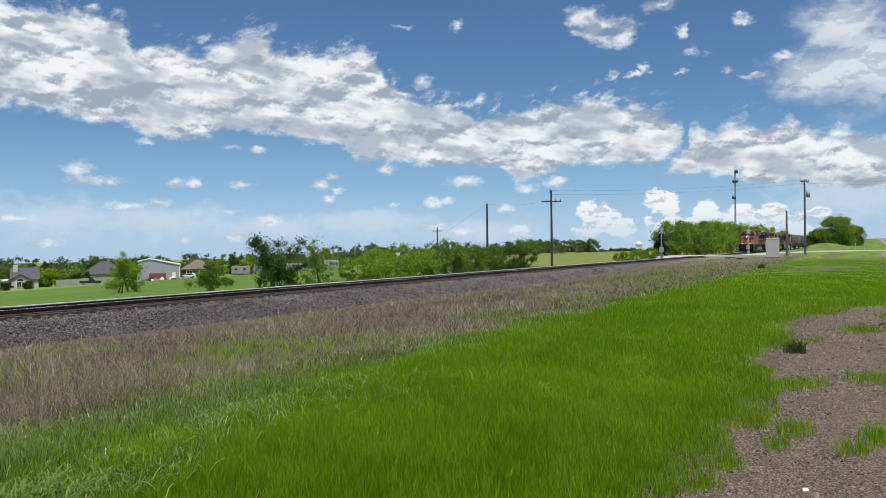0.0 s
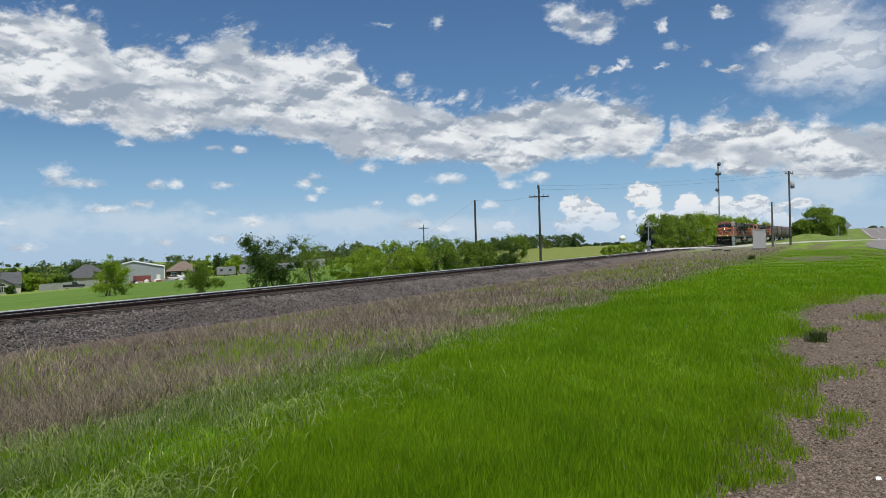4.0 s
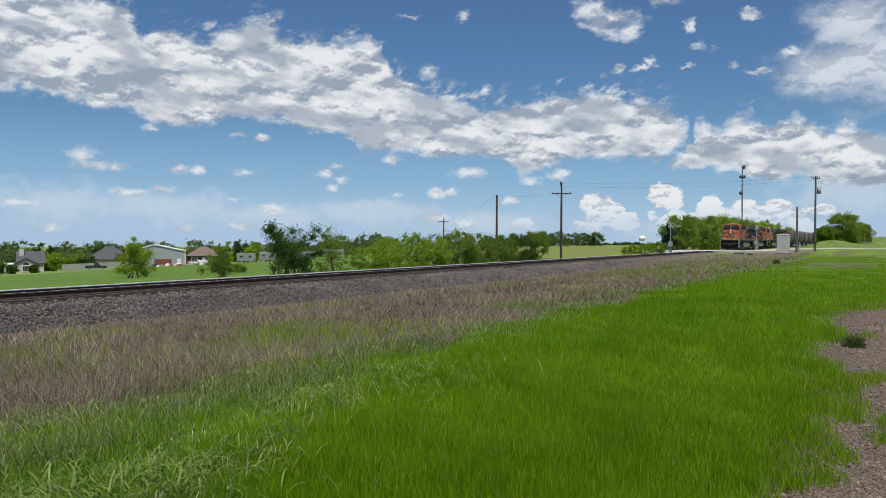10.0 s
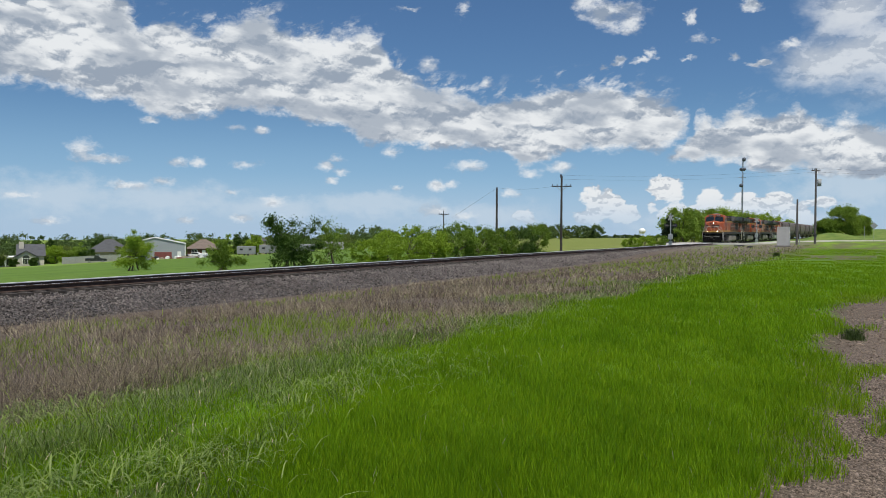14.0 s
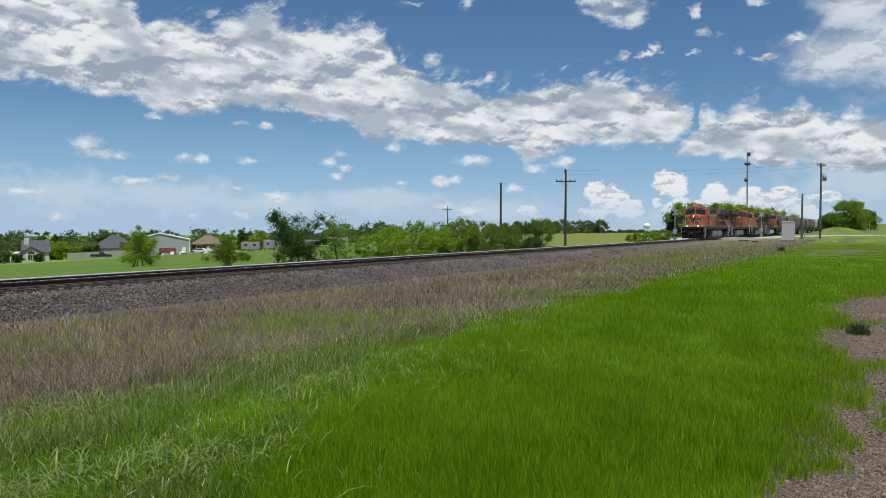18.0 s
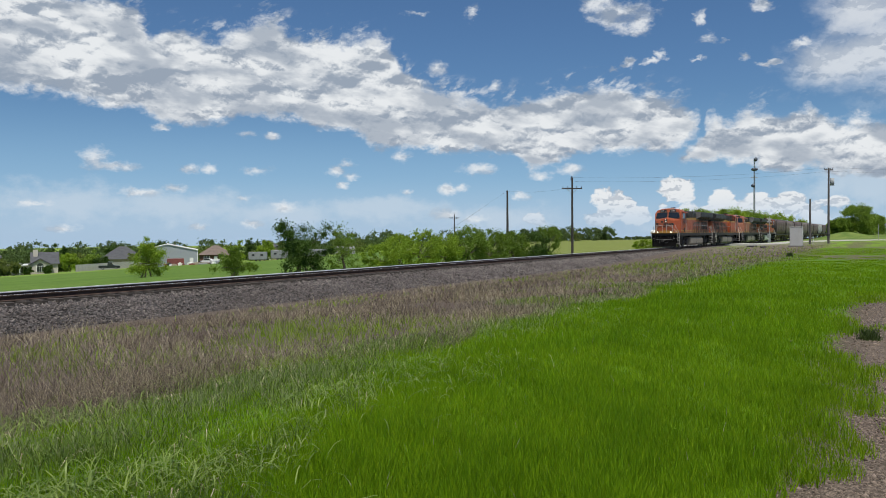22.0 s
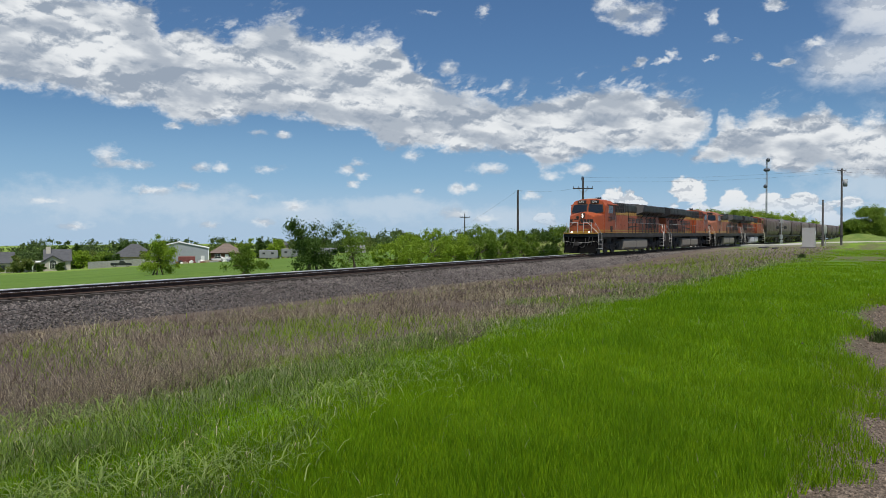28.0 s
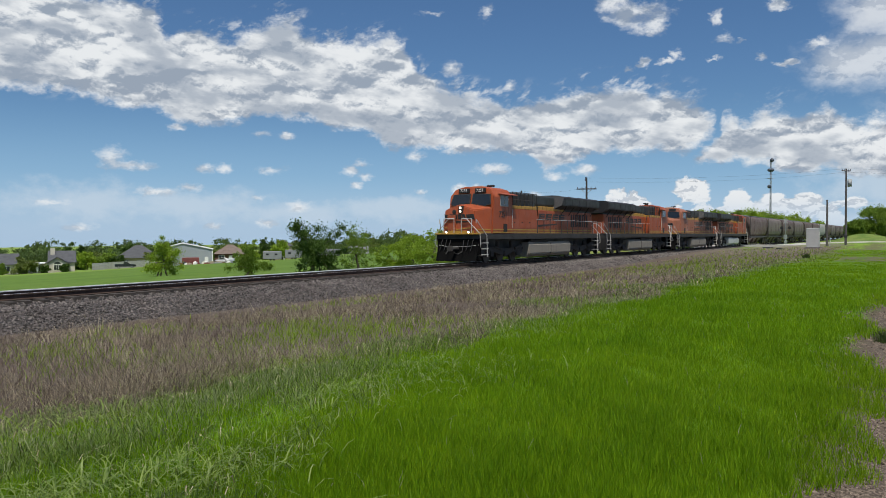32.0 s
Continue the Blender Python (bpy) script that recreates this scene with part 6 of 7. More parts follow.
def locomotive(lit, worn, label, spins, tank_mat="tank", tank_text="dusty tan fuel tank"):
    """Six-axle diesel locomotive. x runs back from the front coupler, z up from the rail head."""
    L = tagged(group_at("locomotive"), label, "locomotive", "locomotives")
    body = M["orange_worn" if worn else "orange"]
    # frame
    bm = B()
    box(bm, 1.15, 21.35, -1.52, 1.52, 1.40, 1.76, 0.02)
    for k in range(9):
        box(bm, 3.2 + 2.1 * k, 3.65 + 2.1 * k, -1.53, 1.53, 1.52, 1.62)
    part("frame", bm, M["sill"], L, "dusty grey frame sill")
    bm = B()
    box(bm, 2.6, 20.4, -0.85, 0.85, 0.75, 1.42, 0.02)
    part("underframe", bm, M["loco_black"], L)
    # wide nose with slanted cheeks
    bm = B()
    lo = [(1.12, -1.05), (1.12, 1.05), (2.5, 1.5), (2.75, 1.5), (2.75, -1.5), (2.5, -1.5)]
    hi = [(1.28, -0.98), (1.28, 0.98), (2.45, 1.46), (2.75, 1.46), (2.75, -1.46), (2.45, -1.46)]
    zt = [3.14, 3.14, 3.30, 3.36, 3.36, 3.30]
    a = [bm.verts.new((x, y, 1.76)) for x, y in lo]
    b = [bm.verts.new((x, y, z)) for (x, y), z in zip(hi, zt)]
    peak = [bm.verts.new((1.32, 0, 3.50)), bm.verts.new((2.75, 0, 3.58))]
    for k in range(6):
        if k == 0:
            bm.faces.new((a[0], a[1], b[1], peak[0], b[0]))
        elif k == 3:
            bm.faces.new((a[3], a[4], b[4], peak[1], b[3]))
        else:
            bm.faces.new((a[k], a[(k + 1) % 6], b[(k + 1) % 6], b[k]))
    bm.faces.new((b[0], peak[0], peak[1], b[4], b[5])), bm.faces.new((b[1], b[2], b[3], peak[1], peak[0]))
    bm.faces.new(a[::-1])
    bmesh.ops.recalc_face_normals(bm, faces=bm.faces)
    bmesh.ops.bevel(bm, geom=bm.edges[:], offset=0.05, segments=2, affect="EDGES")
    nose = part("nose", bm, body, L)
    bm = B()
    box(bm, 1.07, 1.11, 0.18, 0.72, 1.95, 2.85, 0.01)
    part("nose_door", bm, body, nose, m=pose(0.02, 0, 0))
    # cab
    bm = B()
    sec = [(-1.52, 1.76), (1.52, 1.76), (1.52, 4.02), (1.22, 4.46), (0.6, 4.64), (-0.6, 4.64), (-1.22, 4.46), (-1.52, 4.02)]
    prism(bm, sec, 2.55, 5.36)
    for v in bm.verts:
        if v.co.x < 3 and v.co.z > 3:
            v.co.x += (v.co.z - 3.3) * 0.33
    bmesh.ops.bevel(bm, geom=bm.edges[:], offset=0.035, segments=2, affect="EDGES")
    cab = part("cab", bm, body, L)
    for s in (-1, 1):
        # windscreens lean back with the front
        for nm, mat, grow, dx in (("window_frame", "gasket", 0.06, -0.018), ("windscreen", "glass", 0.0, -0.034)):
            bm = B()
            q = [(0.12 - grow, 3.64 - grow), (0.85, 3.45 - grow), (1.34 + grow, 3.58 - grow), (1.22 + grow, 4.12 + grow * 0.5), (0.12 - grow, 4.15 + grow)]
            f = [bm.verts.new((2.55 + (z - 3.3) * 0.33 + dx, s * y, z)) for y, z in q]
            r = [bm.verts.new((2.6 + (z - 3.3) * 0.33 + dx, s * y, z)) for y, z in q]
            bm.faces.new(f), bm.faces.new(r[::-1])
            for k in range(5):
                bm.faces.new((f[k], f[(k + 1) % 5], r[(k + 1) % 5], r[k]))
            bmesh.ops.recalc_face_normals(bm, faces=bm.faces)
            part(nm, bm, M[mat], cab, "dark glass windscreen" if mat == "glass" else "")
        bm = B()
        box(bm, 3.60, 4.74, min(s * 1.515, s * 1.535), max(s * 1.515, s * 1.535), 3.43, 4.11, 0.006)
        part("window_frame", bm, M["handrail"], cab, "pale metal window frame")
        for x0 in (3.65, 4.2):
            bm = B()
            box(bm, x0, x0 + 0.49, min(s * 1.53, s * 1.543), max(s * 1.53, s * 1.543), 3.48, 4.06)
            part("side_window", bm, M["glass"], cab, "dark glass cab window")
        bm = B()
        box(bm, 4.78, 5.30, min(s * 1.515, s * 1.53), max(s * 1.515, s * 1.53), 1.95, 3.9, 0.006)
        part("cab_door", bm, body, cab)
        bm = B()
        rod(bm, (5.22, s * 1.56, 2.1), (5.22, s * 1.56, 3.3), 0.018, 0.018, 6)
        part("grab_rail", bm, M["handrail"], cab)
        bm = B()
        for k in range(3):
            box(bm, 5.6 + 1.15 * k, 5.78 + 1.15 * k, s * 1.48 - 0.015, s * 1.48 + 0.015, 2.44, 2.50)
        part("latch", bm, M["gasket"], cab, "dark latches")
        bm = B()
        prism(bm, [(s * 1.42, 4.22), (s * 1.84, 4.12), (s * 1.84, 4.15), (s * 1.42, 4.26)], 3.5, 5.45)
        part("sunshade", bm, body, cab)
        bm = B()
        box(bm, 4.06, 4.56, min(s * 1.52, s * 1.548), max(s * 1.52, s * 1.548), 1.86, 2.36, 0.006)
        part("cab_vent", bm, M["loco_black"], cab, "dark vent")
        bm = B()
        box(bm, 2.79, 2.95, s * 0.56 - 0.36, s * 0.56 + 0.36, 4.25, 4.52, 0.015)
        nb = part("number_board", bm, M["loco_black"], cab, "black number board")
        if lit:
            writing("7251", 0.25, M["plate_white"], nb, pose(2.785, s * 0.56, 4.385) @ Matrix(((0, 0, -1, 0), (-1, 0, 0, 0), (0, 1, 0, 0), (0, 0, 0, 1))), "white figures")
            writing("7251", 0.56, M["mark"], cab, (pose(4.0, s * 1.535, 2.92, 90, 0, 0 if s < 0 else 180)), "dark figures on the cab side")
        bm = B()
        rod(bm, (1.02, s * 0.76, 1.84), (1.18, s * 0.76, 1.84), 0.12, 0.12, 14)
        dl = part("ditch_light", bm, M["loco_black"], L)
        bm = B()
        rod(bm, (0.995, s * 0.76, 1.84), (1.03, s * 0.76, 1.84), 0.065, 0.065, 14)
        part("lens", bm, M["lamp_on" if lit else "lamp_off"], dl, "lit lamp" if lit else "")
    # headlights in the nose
    bm = B()
    box(bm, 1.16, 1.34, -0.15, 0.15, 2.97, 3.40, 0.02)
    hl = part("headlight", bm, M["loco_black"], nose, "black headlight housing", pose(0.02, -0.12, 0))
    for z in (3.09, 3.28):
        bm = B()
        rod(bm, (1.13, 0, z), (1.18, 0, z), 0.06, 0.06, 14)
        part("headlight_lens", bm, M["lamp_on" if lit else "lamp_off"], nose, "lit lamp" if lit else "", pose(0.02, -0.12, 0))
    # yellow and dark bands on the nose, and a plain dark emblem
    bm = B()
    box(bm, 1.07, 1.13, -1.06, 1.06, 1.80, 1.93, 0.005)
    part("stripe", bm, M["yellow"], nose, "yellow stripe")
    bm = B()
    for y0, y1 in ((-1.0, -0.74), (-0.70, -0.5), (-0.42, -0.2), (-0.14, 0.08), (0.16, 0.36), (0.42, 0.62), (0.70, 0.98)):
        prism(bm, [(y0 - 0.06, 2.62), (y1 - 0.06, 2.62), (y1 + 0.02, 2.90), (y0 + 0.02, 2.90)], 1.19, 1.26)
    prism(bm, [(-0.98, 2.46), (0.2, 2.40), (0.98, 2.50), (0.2, 2.54)], 1.17, 1.24)
    part("emblem", bm, M["mark"], nose, "dark emblem of plain bars")
    bm = B()
    rod(bm, (1.22, 0.34, 3.06), (1.28, 0.34, 3.06), 0.13, 0.13, 16)
    part("nose_vent", bm, M["mark"], nose, "round dark grille")
    bm = B()
    for y0, y1, za, zb in ((-1.05, 0.0, 2.1, 1.98), (0.0, 1.05, 1.98, 2.1)):
        prism(bm, [(y0, za), (y1, zb), (y1, zb + 0.05), (y0, za + 0.05)], 1.11, 1.17)
    part("nose_chevron", bm, M["yellow"], nose, "thin yellow chevron")
    for s in (-1, 1):
        bm = B()
        a, b = Vector((1.30, s * 1.10, 0)), Vector((2.42, s * 1.475, 0))
        n = Vector((b.y - a.y, a.x - b.x, 0)).normalized() * (0.02 if (b.y - a.y) * s > 0 else -0.02)
        n = n if n.y * s > 0 else -n
        for z0, z1 in ((1.80, 1.88), (1.96, 2.04)):
            q = [bm.verts.new(Vector((p.x, p.y, z)) + n) for p, z in ((a, z0), (b, z0), (b, z1), (a, z1))]
            bm.faces.new(q)
        part("stripe", bm, M["yellow"], nose, "yellow stripes")
    # machinery block behind the cab, full width below and narrow above
    bm = B()
    box(bm, 5.36, 9.12, -1.47, 1.47, 1.76, 3.34, 0.03)
    for k in range(4):
        for s in (-1, 1):
            box(bm, 5.5 + 0.9 * k, 6.32 + 0.9 * k, s * 1.475 - 0.01, s * 1.475 + 0.01, 2.12, 3.2, 0.004)
    part("control_cabinet", bm, body, L)
    bm = B()
    box(bm, 5.38, 9.10, -1.475, 1.475, 3.34, 3.54, 0.015)
    part("upper_stripe", bm, M["yellow"], L, "yellow band")
    bm = B()
    box(bm, 5.38, 9.06, -1.40, 1.40, 3.53, 3.57, 0.01)
    part("deck", bm, M["loco_black"], L, "black walkway behind the cab")
    bm = B()
    box(bm, 5.38, 9.9, -1.0, 1.0, 3.56, 4.42, 0.08)
    up = part("upper_hood", bm, M["loco_dark"], L)
    for s in (-1, 1):
        for k in range(4):
            bm = B()
            box(bm, 5.5 + 0.95 * k, 6.3 + 0.95 * k, s * 1.01 - 0.012, s * 1.01 + 0.012, 3.66, 4.30, 0.01)
            part("air_grille", bm, M["gasket"], up, "dark air grille")
        for k in range(7):
            bm = B()
            rod(bm, (5.5 + 0.6 * k, s * 1.45, 3.30), (5.5 + 0.6 * k, s * 1.45, 4.38), 0.032, 0.032, 6)
            part("top_rail_post", bm, M["gasket"], L)
        for z in (3.92, 4.38):
            bm = B()
            rod(bm, (5.45, s * 1.45, z), (9.15, s * 1.45, z), 0.024, 0.024, 6)
            part("top_railing", bm, M["rail_post"], L)
        bm = B()
        rod(bm, (9.1, s * 1.45, 4.42), (9.75, s * 1.3, 2.9), 0.03, 0.03, 6)
        part("drain_pipe", bm, M["gasket"], L)
    # long hood
    bm = B()
    box(bm, 9.0, 20.9, -1.03, 1.03, 1.76, 3.38, 0.05)
    hood = part("long_hood", bm, body, L)
    bm = B()
    box(bm, 9.1, 15.2, -1.0, 1.0, 3.37, 3.66, 0.03)
    part("hood_band", bm, M["yellow"], hood, "yellow band along the hood")
    bm = B()
    for k in range(9):
        for s in (-1, 1):
            box(bm, 9.2 + 0.66 * k, 9.22 + 0.66 * k, s * 1.0 - 0.006, s * 1.0 + 0.006, 3.38, 3.65)
    part("band_seam", bm, M["sill"], hood, "dark panel seams")
    bm = B()
    box(bm, 9.85, 13.5, -0.97, 0.97, 3.65, 4.40, 0.14)
    box(bm, 13.3, 20.9, -0.97, 0.97, 3.36, 4.0, 0.03)
    part("hood_roof", bm, M["loco_dark"], L)
    for s in (-1, 1):
        y = s * 1.035
        for k in range(9):
            bm = B()
            box(bm, 9.22 + 1.28 * k, 10.42 + 1.28 * k, y - 0.014, y + 0.014, 2.14, 3.28, 0.006)
            part("hood_door", bm, body, hood)
        bm = B()
        box(bm, 5.65, 20.8, (1.475 if s > 0 else -1.49), (1.49 if s > 0 else -1.475), 1.78, 1.80)
        box(bm, 9.15, 20.8, y - 0.02, y + 0.02, 1.80, 1.88)
        box(bm, 9.15, 20.8, y - 0.02, y + 0.02, 1.96, 2.04)
        part("stripe", bm, M["yellow"], hood, "yellow stripes")
        bm = B()
        box(bm, 2.62, 5.34, s * 1.525 - 0.015, s * 1.525 + 0.015, 1.80, 1.88)
        box(bm, 2.62, 5.34, s * 1.525 - 0.015, s * 1.525 + 0.015, 1.96, 2.04)
        box(bm, 5.37, 9.1, s * 1.475 - 0.018, s * 1.475 + 0.018, 1.81, 1.88)
        box(bm, 5.37, 9.1, s * 1.475 - 0.018, s * 1.475 + 0.018, 1.96, 2.04)
        part("stripe", bm, M["yellow"], cab, "yellow stripes")
        bm = B()
        louvre(bm, 16.2, 19.9, y, 2.25, 3.2, 8, s)
        part("louvres", bm, M["gasket"], hood, "dark vertical louvres")
        # plain bars stand in for the emblem
        bm = B()
        for k in range(4):
            x0 = 10.35 + 1.2 * k
            for u0, u1, z0, z1 in ((0.0, 0.30, 2.70, 3.14), (0.34, 0.98, 2.70, 2.80), (0.34, 0.98, 2.87, 2.97), (0.34, 0.98, 3.04, 3.14)):
                prism(bm, [(x0 + u0 + (z0 - 2.7) * 0.35, z0), (x0 + u1 + (z0 - 2.7) * 0.35, z0), (x0 + u1 + (z1 - 2.7) * 0.35, z1), (x0 + u0 + (z1 - 2.7) * 0.35, z1)], y + s * 0.016, y + s * 0.03, "y")
        prism(bm, [(10.2, 2.36), (13.6, 2.46), (13.6, 2.40), (10.35, 2.22)], y + s * 0.016, y + s * 0.03, "y")
        part("emblem", bm, M["mark"], hood, "dark emblem of plain bars")
        # radiator wings overhang the hood
        bm = B()
        prism(bm, [(s * 0.98, 3.50), (s * 1.56, 3.78), (s * 1.56, 4.34), (s * 1.3, 4.46), (0, 4.50), (0, 3.50)], 13.1, 21.2)
        for v in bm.verts:
            if v.co.x < 14:
                v.co.x += 0.75 * max(0.0, v.co.z - 3.5)
        part("radiator", bm, M["loco_black"], L, "black overhanging radiator housing")
        for k in range(5):
            bm = B()
            box(bm, 14.0 + 1.42 * k, 15.3 + 1.42 * k, min(s * 1.555, s * 1.575), max(s * 1.555, s * 1.575), 3.86, 4.28, 0.006)
            part("radiator_screen", bm, M["loco_dark"], L, "dark screen")
        for k in range(5):
            bm = B()
            rod(bm, (14.4 + 1.5 * k, s * 1.04, 3.1), (14.4 + 1.5 * k, s * 1.5, 3.74), 0.03, 0.03, 6)
            part("radiator_brace", bm, M["loco_black"], L)
        # walkway railings
        for k in range(12):
            bm = B()
            x = 9.3 + 1.06 * k
            rod(bm, (x, s * 1.47, 1.76), (x, s * 1.47, 2.70), 0.030, 0.030, 6)
            part("rail_post", bm, M["rail_post"], L)
        bm = B()
        rod(bm, (9.15, s * 1.47, 2.70), (21.0, s * 1.47, 2.70), 0.016, 0.016, 6)
        part("handrail", bm, M["handrail"], L)
        # stair rails at both ends
        for e, (xa, xb) in enumerate(((1.25, 2.35), (21.25, 20.4))):
            d = 1 if e == 0 else -1
            for way_ in ([(xa - 0.23 * d, s * 0.35, 2.62), (xa - 0.23 * d, s * 0.62, 2.62), (xa - 0.19 * d, s * 1.5, 1.74), (xa - 0.17 * d, s * 1.54, 1.05), (xa - 0.05 * d, s * 1.4, 0.92)],
                         [(xa - 0.2 * d, s * 1.25, 2.35), (xa - 0.2 * d, s * 1.25, 2.60), (xa + 0.55 * d, s * 1.56, 1.64), (xa + 0.59 * d, s * 1.58, 0.36)]):
                bm = B()
                pipe(bm, way_, 0.024)
                part("stair_rail", bm, M["handrail"], L, "silver stair rail")
            for z in (0.5, 0.85, 1.2):
                bm = B()
                box(bm, min(xa + 0.2 * d, xa + 0.85 * d), max(xa + 0.2 * d, xa + 0.85 * d), min(s * 1.2, s * 1.55), max(s * 1.2, s * 1.55), z - 0.025, z + 0.025, 0.008)
                part("step", bm, M["handrail"], L)
            bm = B()
            box(bm, min(xa + 0.15 * d, xa + 0.95 * d), max(xa + 0.15 * d, xa + 0.95 * d), min(s * 1.12, s * 1.2), max(s * 1.12, s * 1.2), 0.35, 1.4, 0.01)
            part("step_well", bm, M["loco_black"], L)
    # exhaust housing, horns, fans
    bm = B()
    box(bm, 9.9, 12.6, -0.85, 0.85, 3.96, 4.34, 0.08)
    part("exhaust_housing", bm, M["loco_dark"], L)
    for x in (14.8, 17.0, 19.2):
        bm = B()
        rod(bm, (x, 0, 4.44), (x, 0, 4.56), 0.72, 0.72, 20)
        part("radiator_fan", bm, M["loco_black"], L)
    bm = B()
    for k in (-0.12, 0, 0.12):
        rod(bm, (4.9, k, 4.76), (5.35, k * 1.6, 4.8), 0.03, 0.08, 8)
    box(bm, 4.95, 5.1, -0.15, 0.15, 4.6, 4.75)
    part("horn", bm, M["loco_black"], L)
    bm = B()
    box(bm, 3.5, 4.1, -0.35, 0.35, 4.62, 4.72, 0.02)
    part("roof_antenna", bm, M["handrail"], L, "pale antenna box")
    # ends
    bm = B()
    prism(bm, [(0.78, 0.12), (0.85, 0.12), (1.08, 0.72), (1.14, 1.2), (1.06, 1.2), (1.0, 0.72)], -1.36, 1.36, "y")
    for k in range(7):
        box(bm, 0.95, 1.12, -1.2 + 0.4 * k - 0.02, -1.2 + 0.4 * k + 0.02, 0.25, 0.8)
    box(bm, 1.12, 1.3, -1.45, 1.45, 0.5, 1.45, 0.02)
    part("snow_plow", bm, M["plow"], L, "black plow below the front platform")
    bm = B()
    for k in (-1.05, -0.75, 0.75, 1.05):
        pipe(bm, [(1.1, k, 1.4), (0.98, k, 1.3), (0.95, k + 0.04, 1.0), (0.92, k + 0.12, 0.75)], 0.026, 5)
    part("front_hoses", bm, M["gasket"], L, "black rubber hoses")
    bm = B()
    pipe(bm, [(1.08, -1.4, 1.08), (0.95, -0.7, 1.0), (0.9, 0.7, 1.0), (1.08, 1.4, 1.08)], 0.014, 5)
    part("uncoupling_bar", bm, M["handrail"], L, "thin silver bar")
    bm = B()
    box(bm, 0.95, 1.4, -1.5, 1.5, 1.70, 1.78, 0.02)
    part("front_platform", bm, M["yellow"], L, "yellow-edged front platform")
    bm = B()
    box(bm, 21.2, 21.4, -1.45, 1.45, 0.4, 1.45, 0.02)
    part("rear_plow", bm, M["loco_black"], L)
    for x0, d in ((0.0, 1), (22.3, -1)):
        bm = B()
        rod(bm, (x0 + 0.25 * d, 0, 0.88), (x0 + 1.2 * d, 0, 0.88), 0.09, 0.12, 8)
        box(bm, min(x0, x0 + 0.3 * d), max(x0, x0 + 0.3 * d), -0.15, 0.15, 0.72, 1.04, 0.04)
        part("coupler", bm, M["truck"], L)
        for s in (-1, 1):
            bm = B()
            pipe(bm, [(x0 + 1.0 * d, s * 0.45, 1.35), (x0 + 0.7 * d, s * 0.5, 0.7), (x0 + 0.35 * d, s * 0.4, 0.55), (x0 + 0.1 * d, s * 0.3, 0.65)], 0.025, 5)
            part("air_hose", bm, M["gasket"], L)
        bm = B()
        pipe(bm, [(x0 + 1.05 * d, -0.95, 1.8), (x0 + 1.05 * d, -0.95, 2.65), (x0 + 1.05 * d, -0.25, 2.65), (x0 + 1.05 * d, -0.25, 1.8)], 0.024)
        pipe(bm, [(x0 + 1.05 * d, 0.95, 1.8), (x0 + 1.05 * d, 0.95, 2.65), (x0 + 1.05 * d, 0.25, 2.65), (x0 + 1.05 * d, 0.25, 1.8)], 0.024)
        part("end_railing", bm, M["handrail"], L)
    # fuel tank
    bm = B()
    prism(bm, [(-1.45, 0.42), (-1.2, 0.22), (1.2, 0.22), (1.45, 0.42), (1.45, 1.06), (1.3, 1.22), (-1.3, 1.22), (-1.45, 1.06)], 8.0, 15.3)
    bmesh.ops.bevel(bm, geom=bm.edges[:], offset=0.05, segments=2, affect="EDGES")
    tank = part("fuel_tank", bm, M[tank_mat], L, tank_text)
    for s in (-1, 1):
        bm = B()
        rod(bm, (8.6, s * 1.2, 1.28), (11.4, s * 1.2, 1.28), 0.13, 0.13, 10)
        part("air_reservoir", bm, M["truck"], L, "round air reservoir")
    bm = B()
    for x in (11.6,):
        prism(bm, [(-1.465, 0.42), (-1.2, 0.205), (1.2, 0.205), (1.465, 0.42), (1.465, 1.1), (-1.465, 1.1)], x, x + 0.04)
    part("tank_seam", bm, M["sill"], tank)
    loco_truck(L, 5.0, spins), loco_truck(L, 18.0, spins)
    return L


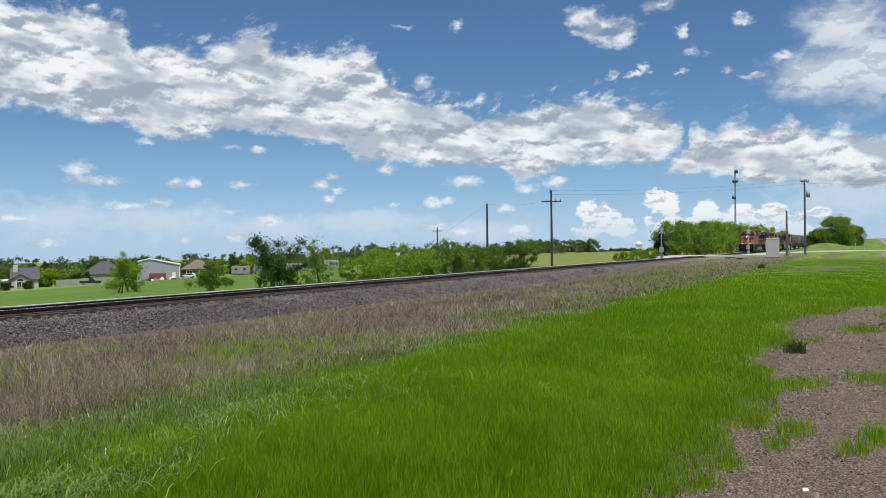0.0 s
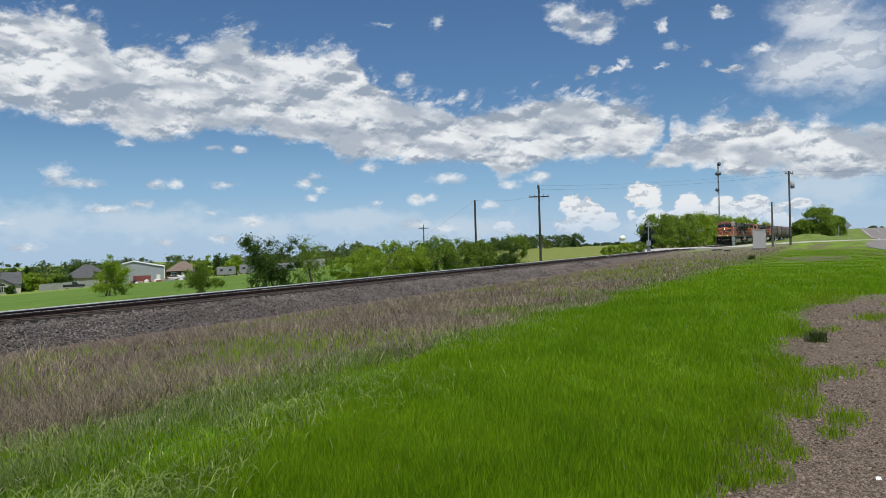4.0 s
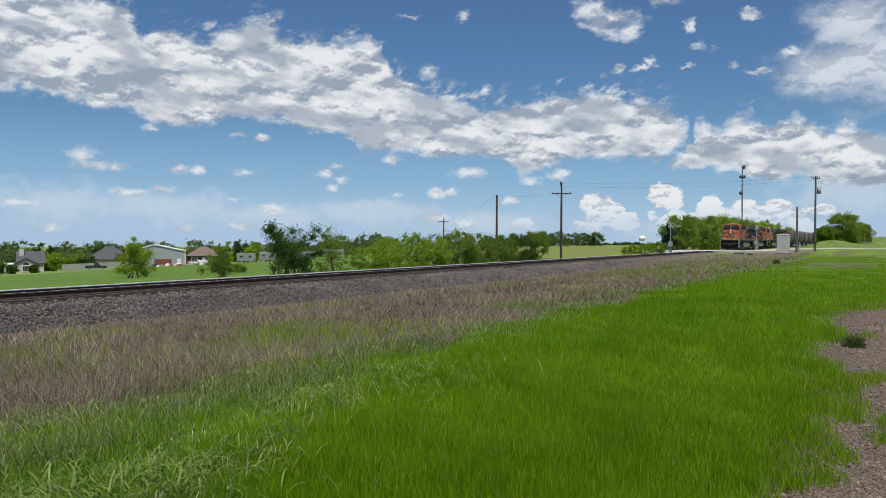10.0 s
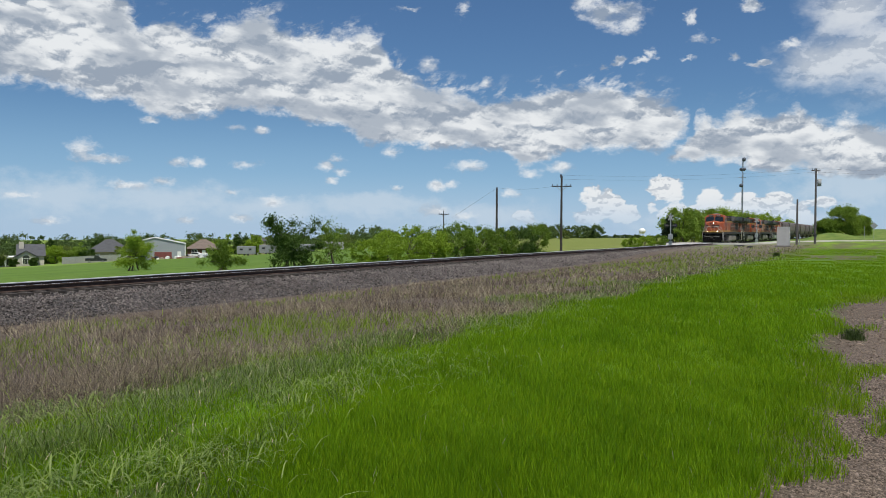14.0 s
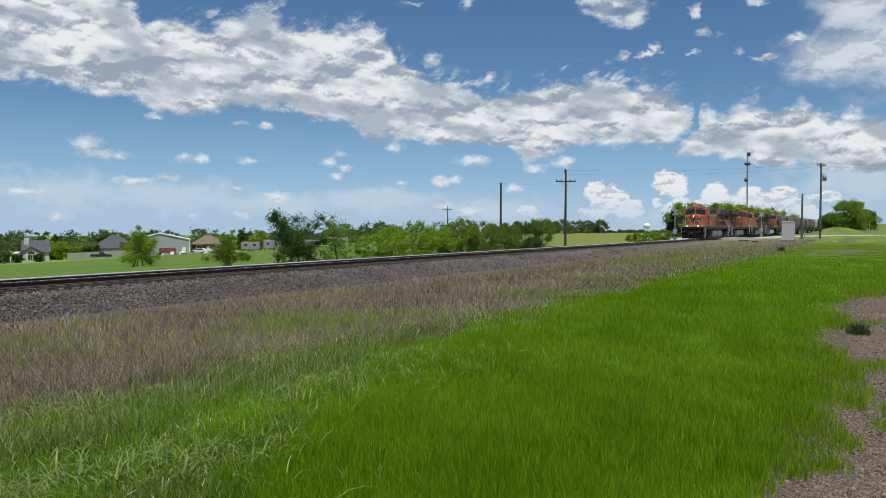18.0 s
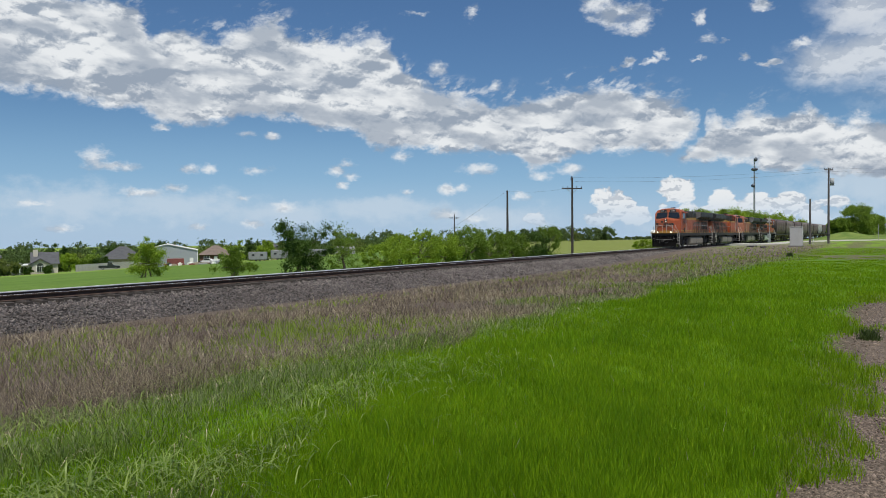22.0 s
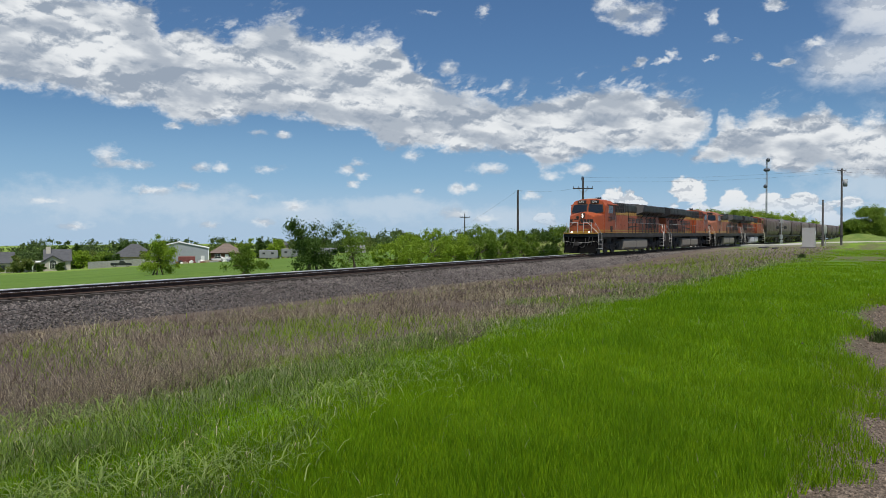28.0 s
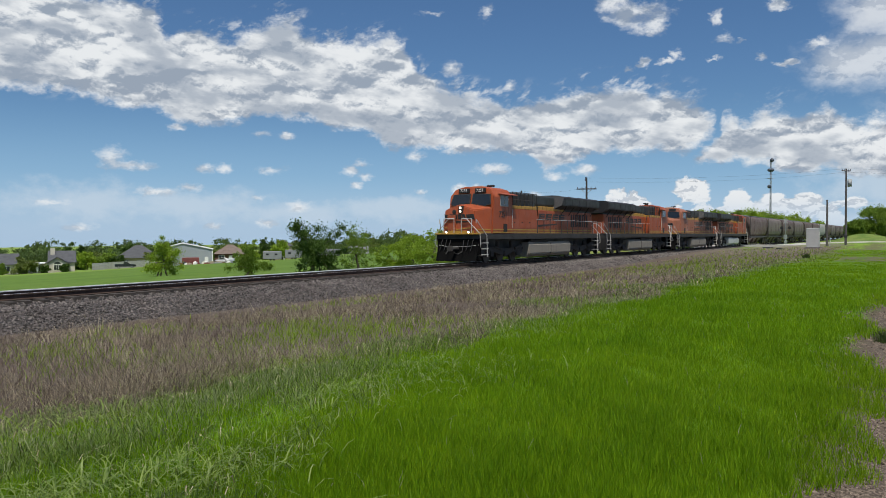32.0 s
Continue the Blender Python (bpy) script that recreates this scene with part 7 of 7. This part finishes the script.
def hopper_car(mat, label, spins):
    """Covered hopper with curved sides, outlet bays, ladders and roof walk."""
    H = tagged(group_at("hopper_car"), label, "hopper car", "hopper cars")
    bm = B()
    prof = [(1.18, 1.42), (1.40, 1.75), (1.50, 2.3), (1.53, 3.0), (1.52, 3.7), (1.44, 4.15), (1.22, 4.42), (0.6, 4.55)]
    half = [(y, z) for y, z in prof] + [(-y, z) for y, z in prof[::-1]]
    rows = []
    for x0, x1, f in ((0.62, 17.58, 0),):
        ends = []
        for x, d in ((x0, 1), (x1, -1)):
            ring = []
            for y, z in half:
                push = 1.5 * max(0.0, (2.6 - z) / 1.2) ** 1.4
                ring.append(bm.verts.new((x + d * push, y, z)))
            ends.append(ring)
        n = len(half)
        for k in range(n):
            bm.faces.new((ends[0][k], ends[0][(k + 1) % n], ends[1][(k + 1) % n], ends[1][k]))
        bm.faces.new(ends[0][::-1]), bm.faces.new(ends[1])
    bmesh.ops.recalc_face_normals(bm, faces=bm.faces)
    body = part("body", bm, mat, H, smooth=False)
    for s in (-1, 1):
        bm = B()
        for k in range(1, 4):
            x = 0.62 + 16.96 * k / 4
            box(bm, x - 0.03, x + 0.03, s * 1.53 - 0.02, s * 1.53 + 0.02, 2.2, 3.8)
        part("seam", bm, mat, body)
        bm = B()
        box(bm, 0.5, 17.7, s * 1.42 - 0.06, s * 1.42 + 0.06, 1.12, 1.40, 0.01)
        part("side_sill", bm, M["sill"], H)
        for x in (0.62, 17.2):
            bm = B()
            for q in (0.0, 0.4):
                rod(bm, (x + q, s * 1.56, 1.1), (x + q, s * 1.56, 4.4), 0.02, 0.02, 5)
            for r in range(9):
                rod(bm, (x, s * 1.56, 1.3 + 0.36 * r), (x + 0.4, s * 1.56, 1.3 + 0.36 * r), 0.015, 0.015, 5)
            part("ladder", bm, M["sill"], H)
        for x in (0.75, 17.45):
            for a, b in (((x, s * 1.4, 1.3), (x, s * 1.3, 3.2)), ((x, s * 1.35, 1.3), (x + (1.7 if x < 9 else -1.7), s * 1.2, 1.9))):
                bm = B()
                rod(bm, a, b, 0.05, 0.05, 5)
                part("end_brace", bm, M["sill"], H)
    bm = B()
    box(bm, 0.7, 17.5, -0.75, 0.75, 4.60, 4.65)
    part("roof_walk", bm, M["galv"], H)
    bm = B()
    box(bm, 0.4, 17.8, -0.3, 0.3, 0.85, 1.25, 0.02)
    part("centre_sill", bm, M["truck"], H)
    for k in range(3):
        x = 5.0 + 4.1 * k
        bm = B()
        a = [bm.verts.new((x + u * 1.9, v * 1.2, 1.42)) for u, v in ((-1, -1), (1, -1), (1, 1), (-1, 1))]
        b = [bm.verts.new((x + u * 0.5, v * 0.55, 0.42)) for u, v in ((-1, -1), (1, -1), (1, 1), (-1, 1))]
        for q in range(4):
            bm.faces.new((a[q], a[(q + 1) % 4], b[(q + 1) % 4], b[q]))
        bm.faces.new(a[::-1]), bm.faces.new(b)
        bmesh.ops.recalc_face_normals(bm, faces=bm.faces)
        part("outlet_bay", bm, mat, H)
    for c in (2.0, 16.2):
        bm = B()
        for s in (-1, 1):
            prism(bm, [(-1.2, 0.38), (-0.75, 0.36), (-0.35, 0.22), (0.35, 0.22), (0.75, 0.36), (1.2, 0.38), (1.2, 0.62), (0.4, 0.82), (-0.4, 0.82), (-1.2, 0.62)], s * 1.0 - 0.07, s * 1.0 + 0.07, "y")
        box(bm, -0.2, 0.2, -1.0, 1.0, 0.5, 0.85, 0.03)
        t = part("truck", bm, M["truck"], H, "two-axle truck", pose(c, 0, 0))
        for k in (-0.9, 0.9):
            spins.append(wheelset(t, k, 0.457))
    for x0, d in ((0.0, 1), (18.2, -1)):
        bm = B()
        rod(bm, (x0 + 0.1 * d, 0, 0.88), (x0 + 0.6 * d, 0, 0.88), 0.12, 0.1, 8)
        part("coupler", bm, M["truck"], H)
    return H


TRAIN, SPINS = [], []
LOCO_LABELS = ("orange and black diesel locomotive leading with lit headlights", "orange and yellow diesel locomotive coupled facing backward", "faded orange diesel locomotive coupled facing forward", "bright orange diesel locomotive with a silver tank before the hopper cars")
for k in range(4):
    TRAIN.append((locomotive(k == 0, k == 2, LOCO_LABELS[k], SPINS, *(("silver", "silver fuel tank") if k == 3 else ())), 22.3 * k, k % 2 == 1))
for k in range(18):
    kind = "hopper_grey" if k % 5 in (1, 3) else "hopper"
    text = "weathered brown covered hopper car"
    if k in (6, 13):
        kind, text = "hopper_pale", "pale grey covered hopper car"
    TRAIN.append((hopper_car(M[kind], text + " coupled in the train", SPINS if k < 5 else []), 89.2 + 18.2 * k, False))


def train_x(t):
    """Place of the front coupler along the track."""
    u = 32.0 - t
    return 38.9 + 5.207 * u + 0.00683 * u * u - 0.001124 * u ** 3


def motions():
    times = [0.0, 1.0] + [2.0 * k for k in range(1, 16)] + [31.0, 32.0]
    for ob, back, turned in TRAIN:
        at = [(t, pose(train_x(t) + back + (22.3 if turned else 0.0), TRACK_Y, RAIL_TOP, 0, 0, 180 if turned else 0)) for t in times]
        walk(ob, at)
    # wheels roll; rows come at even steps of the way
    for w in SPINS:
        base = w.matrix_basis.translation.copy()
        r = base.z
        turned = abs(w.parent.parent.rotation_quaternion.w) < 0.5
        rows, t, way, last = [], 0.0, 0.0, train_x(0.0)
        step = 1.2 * r
        dt = 0.02
        rows.append((0.0, 0.0))
        while t < 32.0 - 1e-6:
            t = min(32.0, t + dt)
            done = train_x(0.0) - train_x(t)
            if done - way >= step or t >= 32.0:
                rows.append((round(t * FPS) / FPS, done))
                way = done
        sign = 1.0 if turned else -1.0
        walk(w, [(tt, pose(base.x, base.y, base.z, 0, sign * math.degrees(s / r), 0)) for tt, s in rows])


motions()
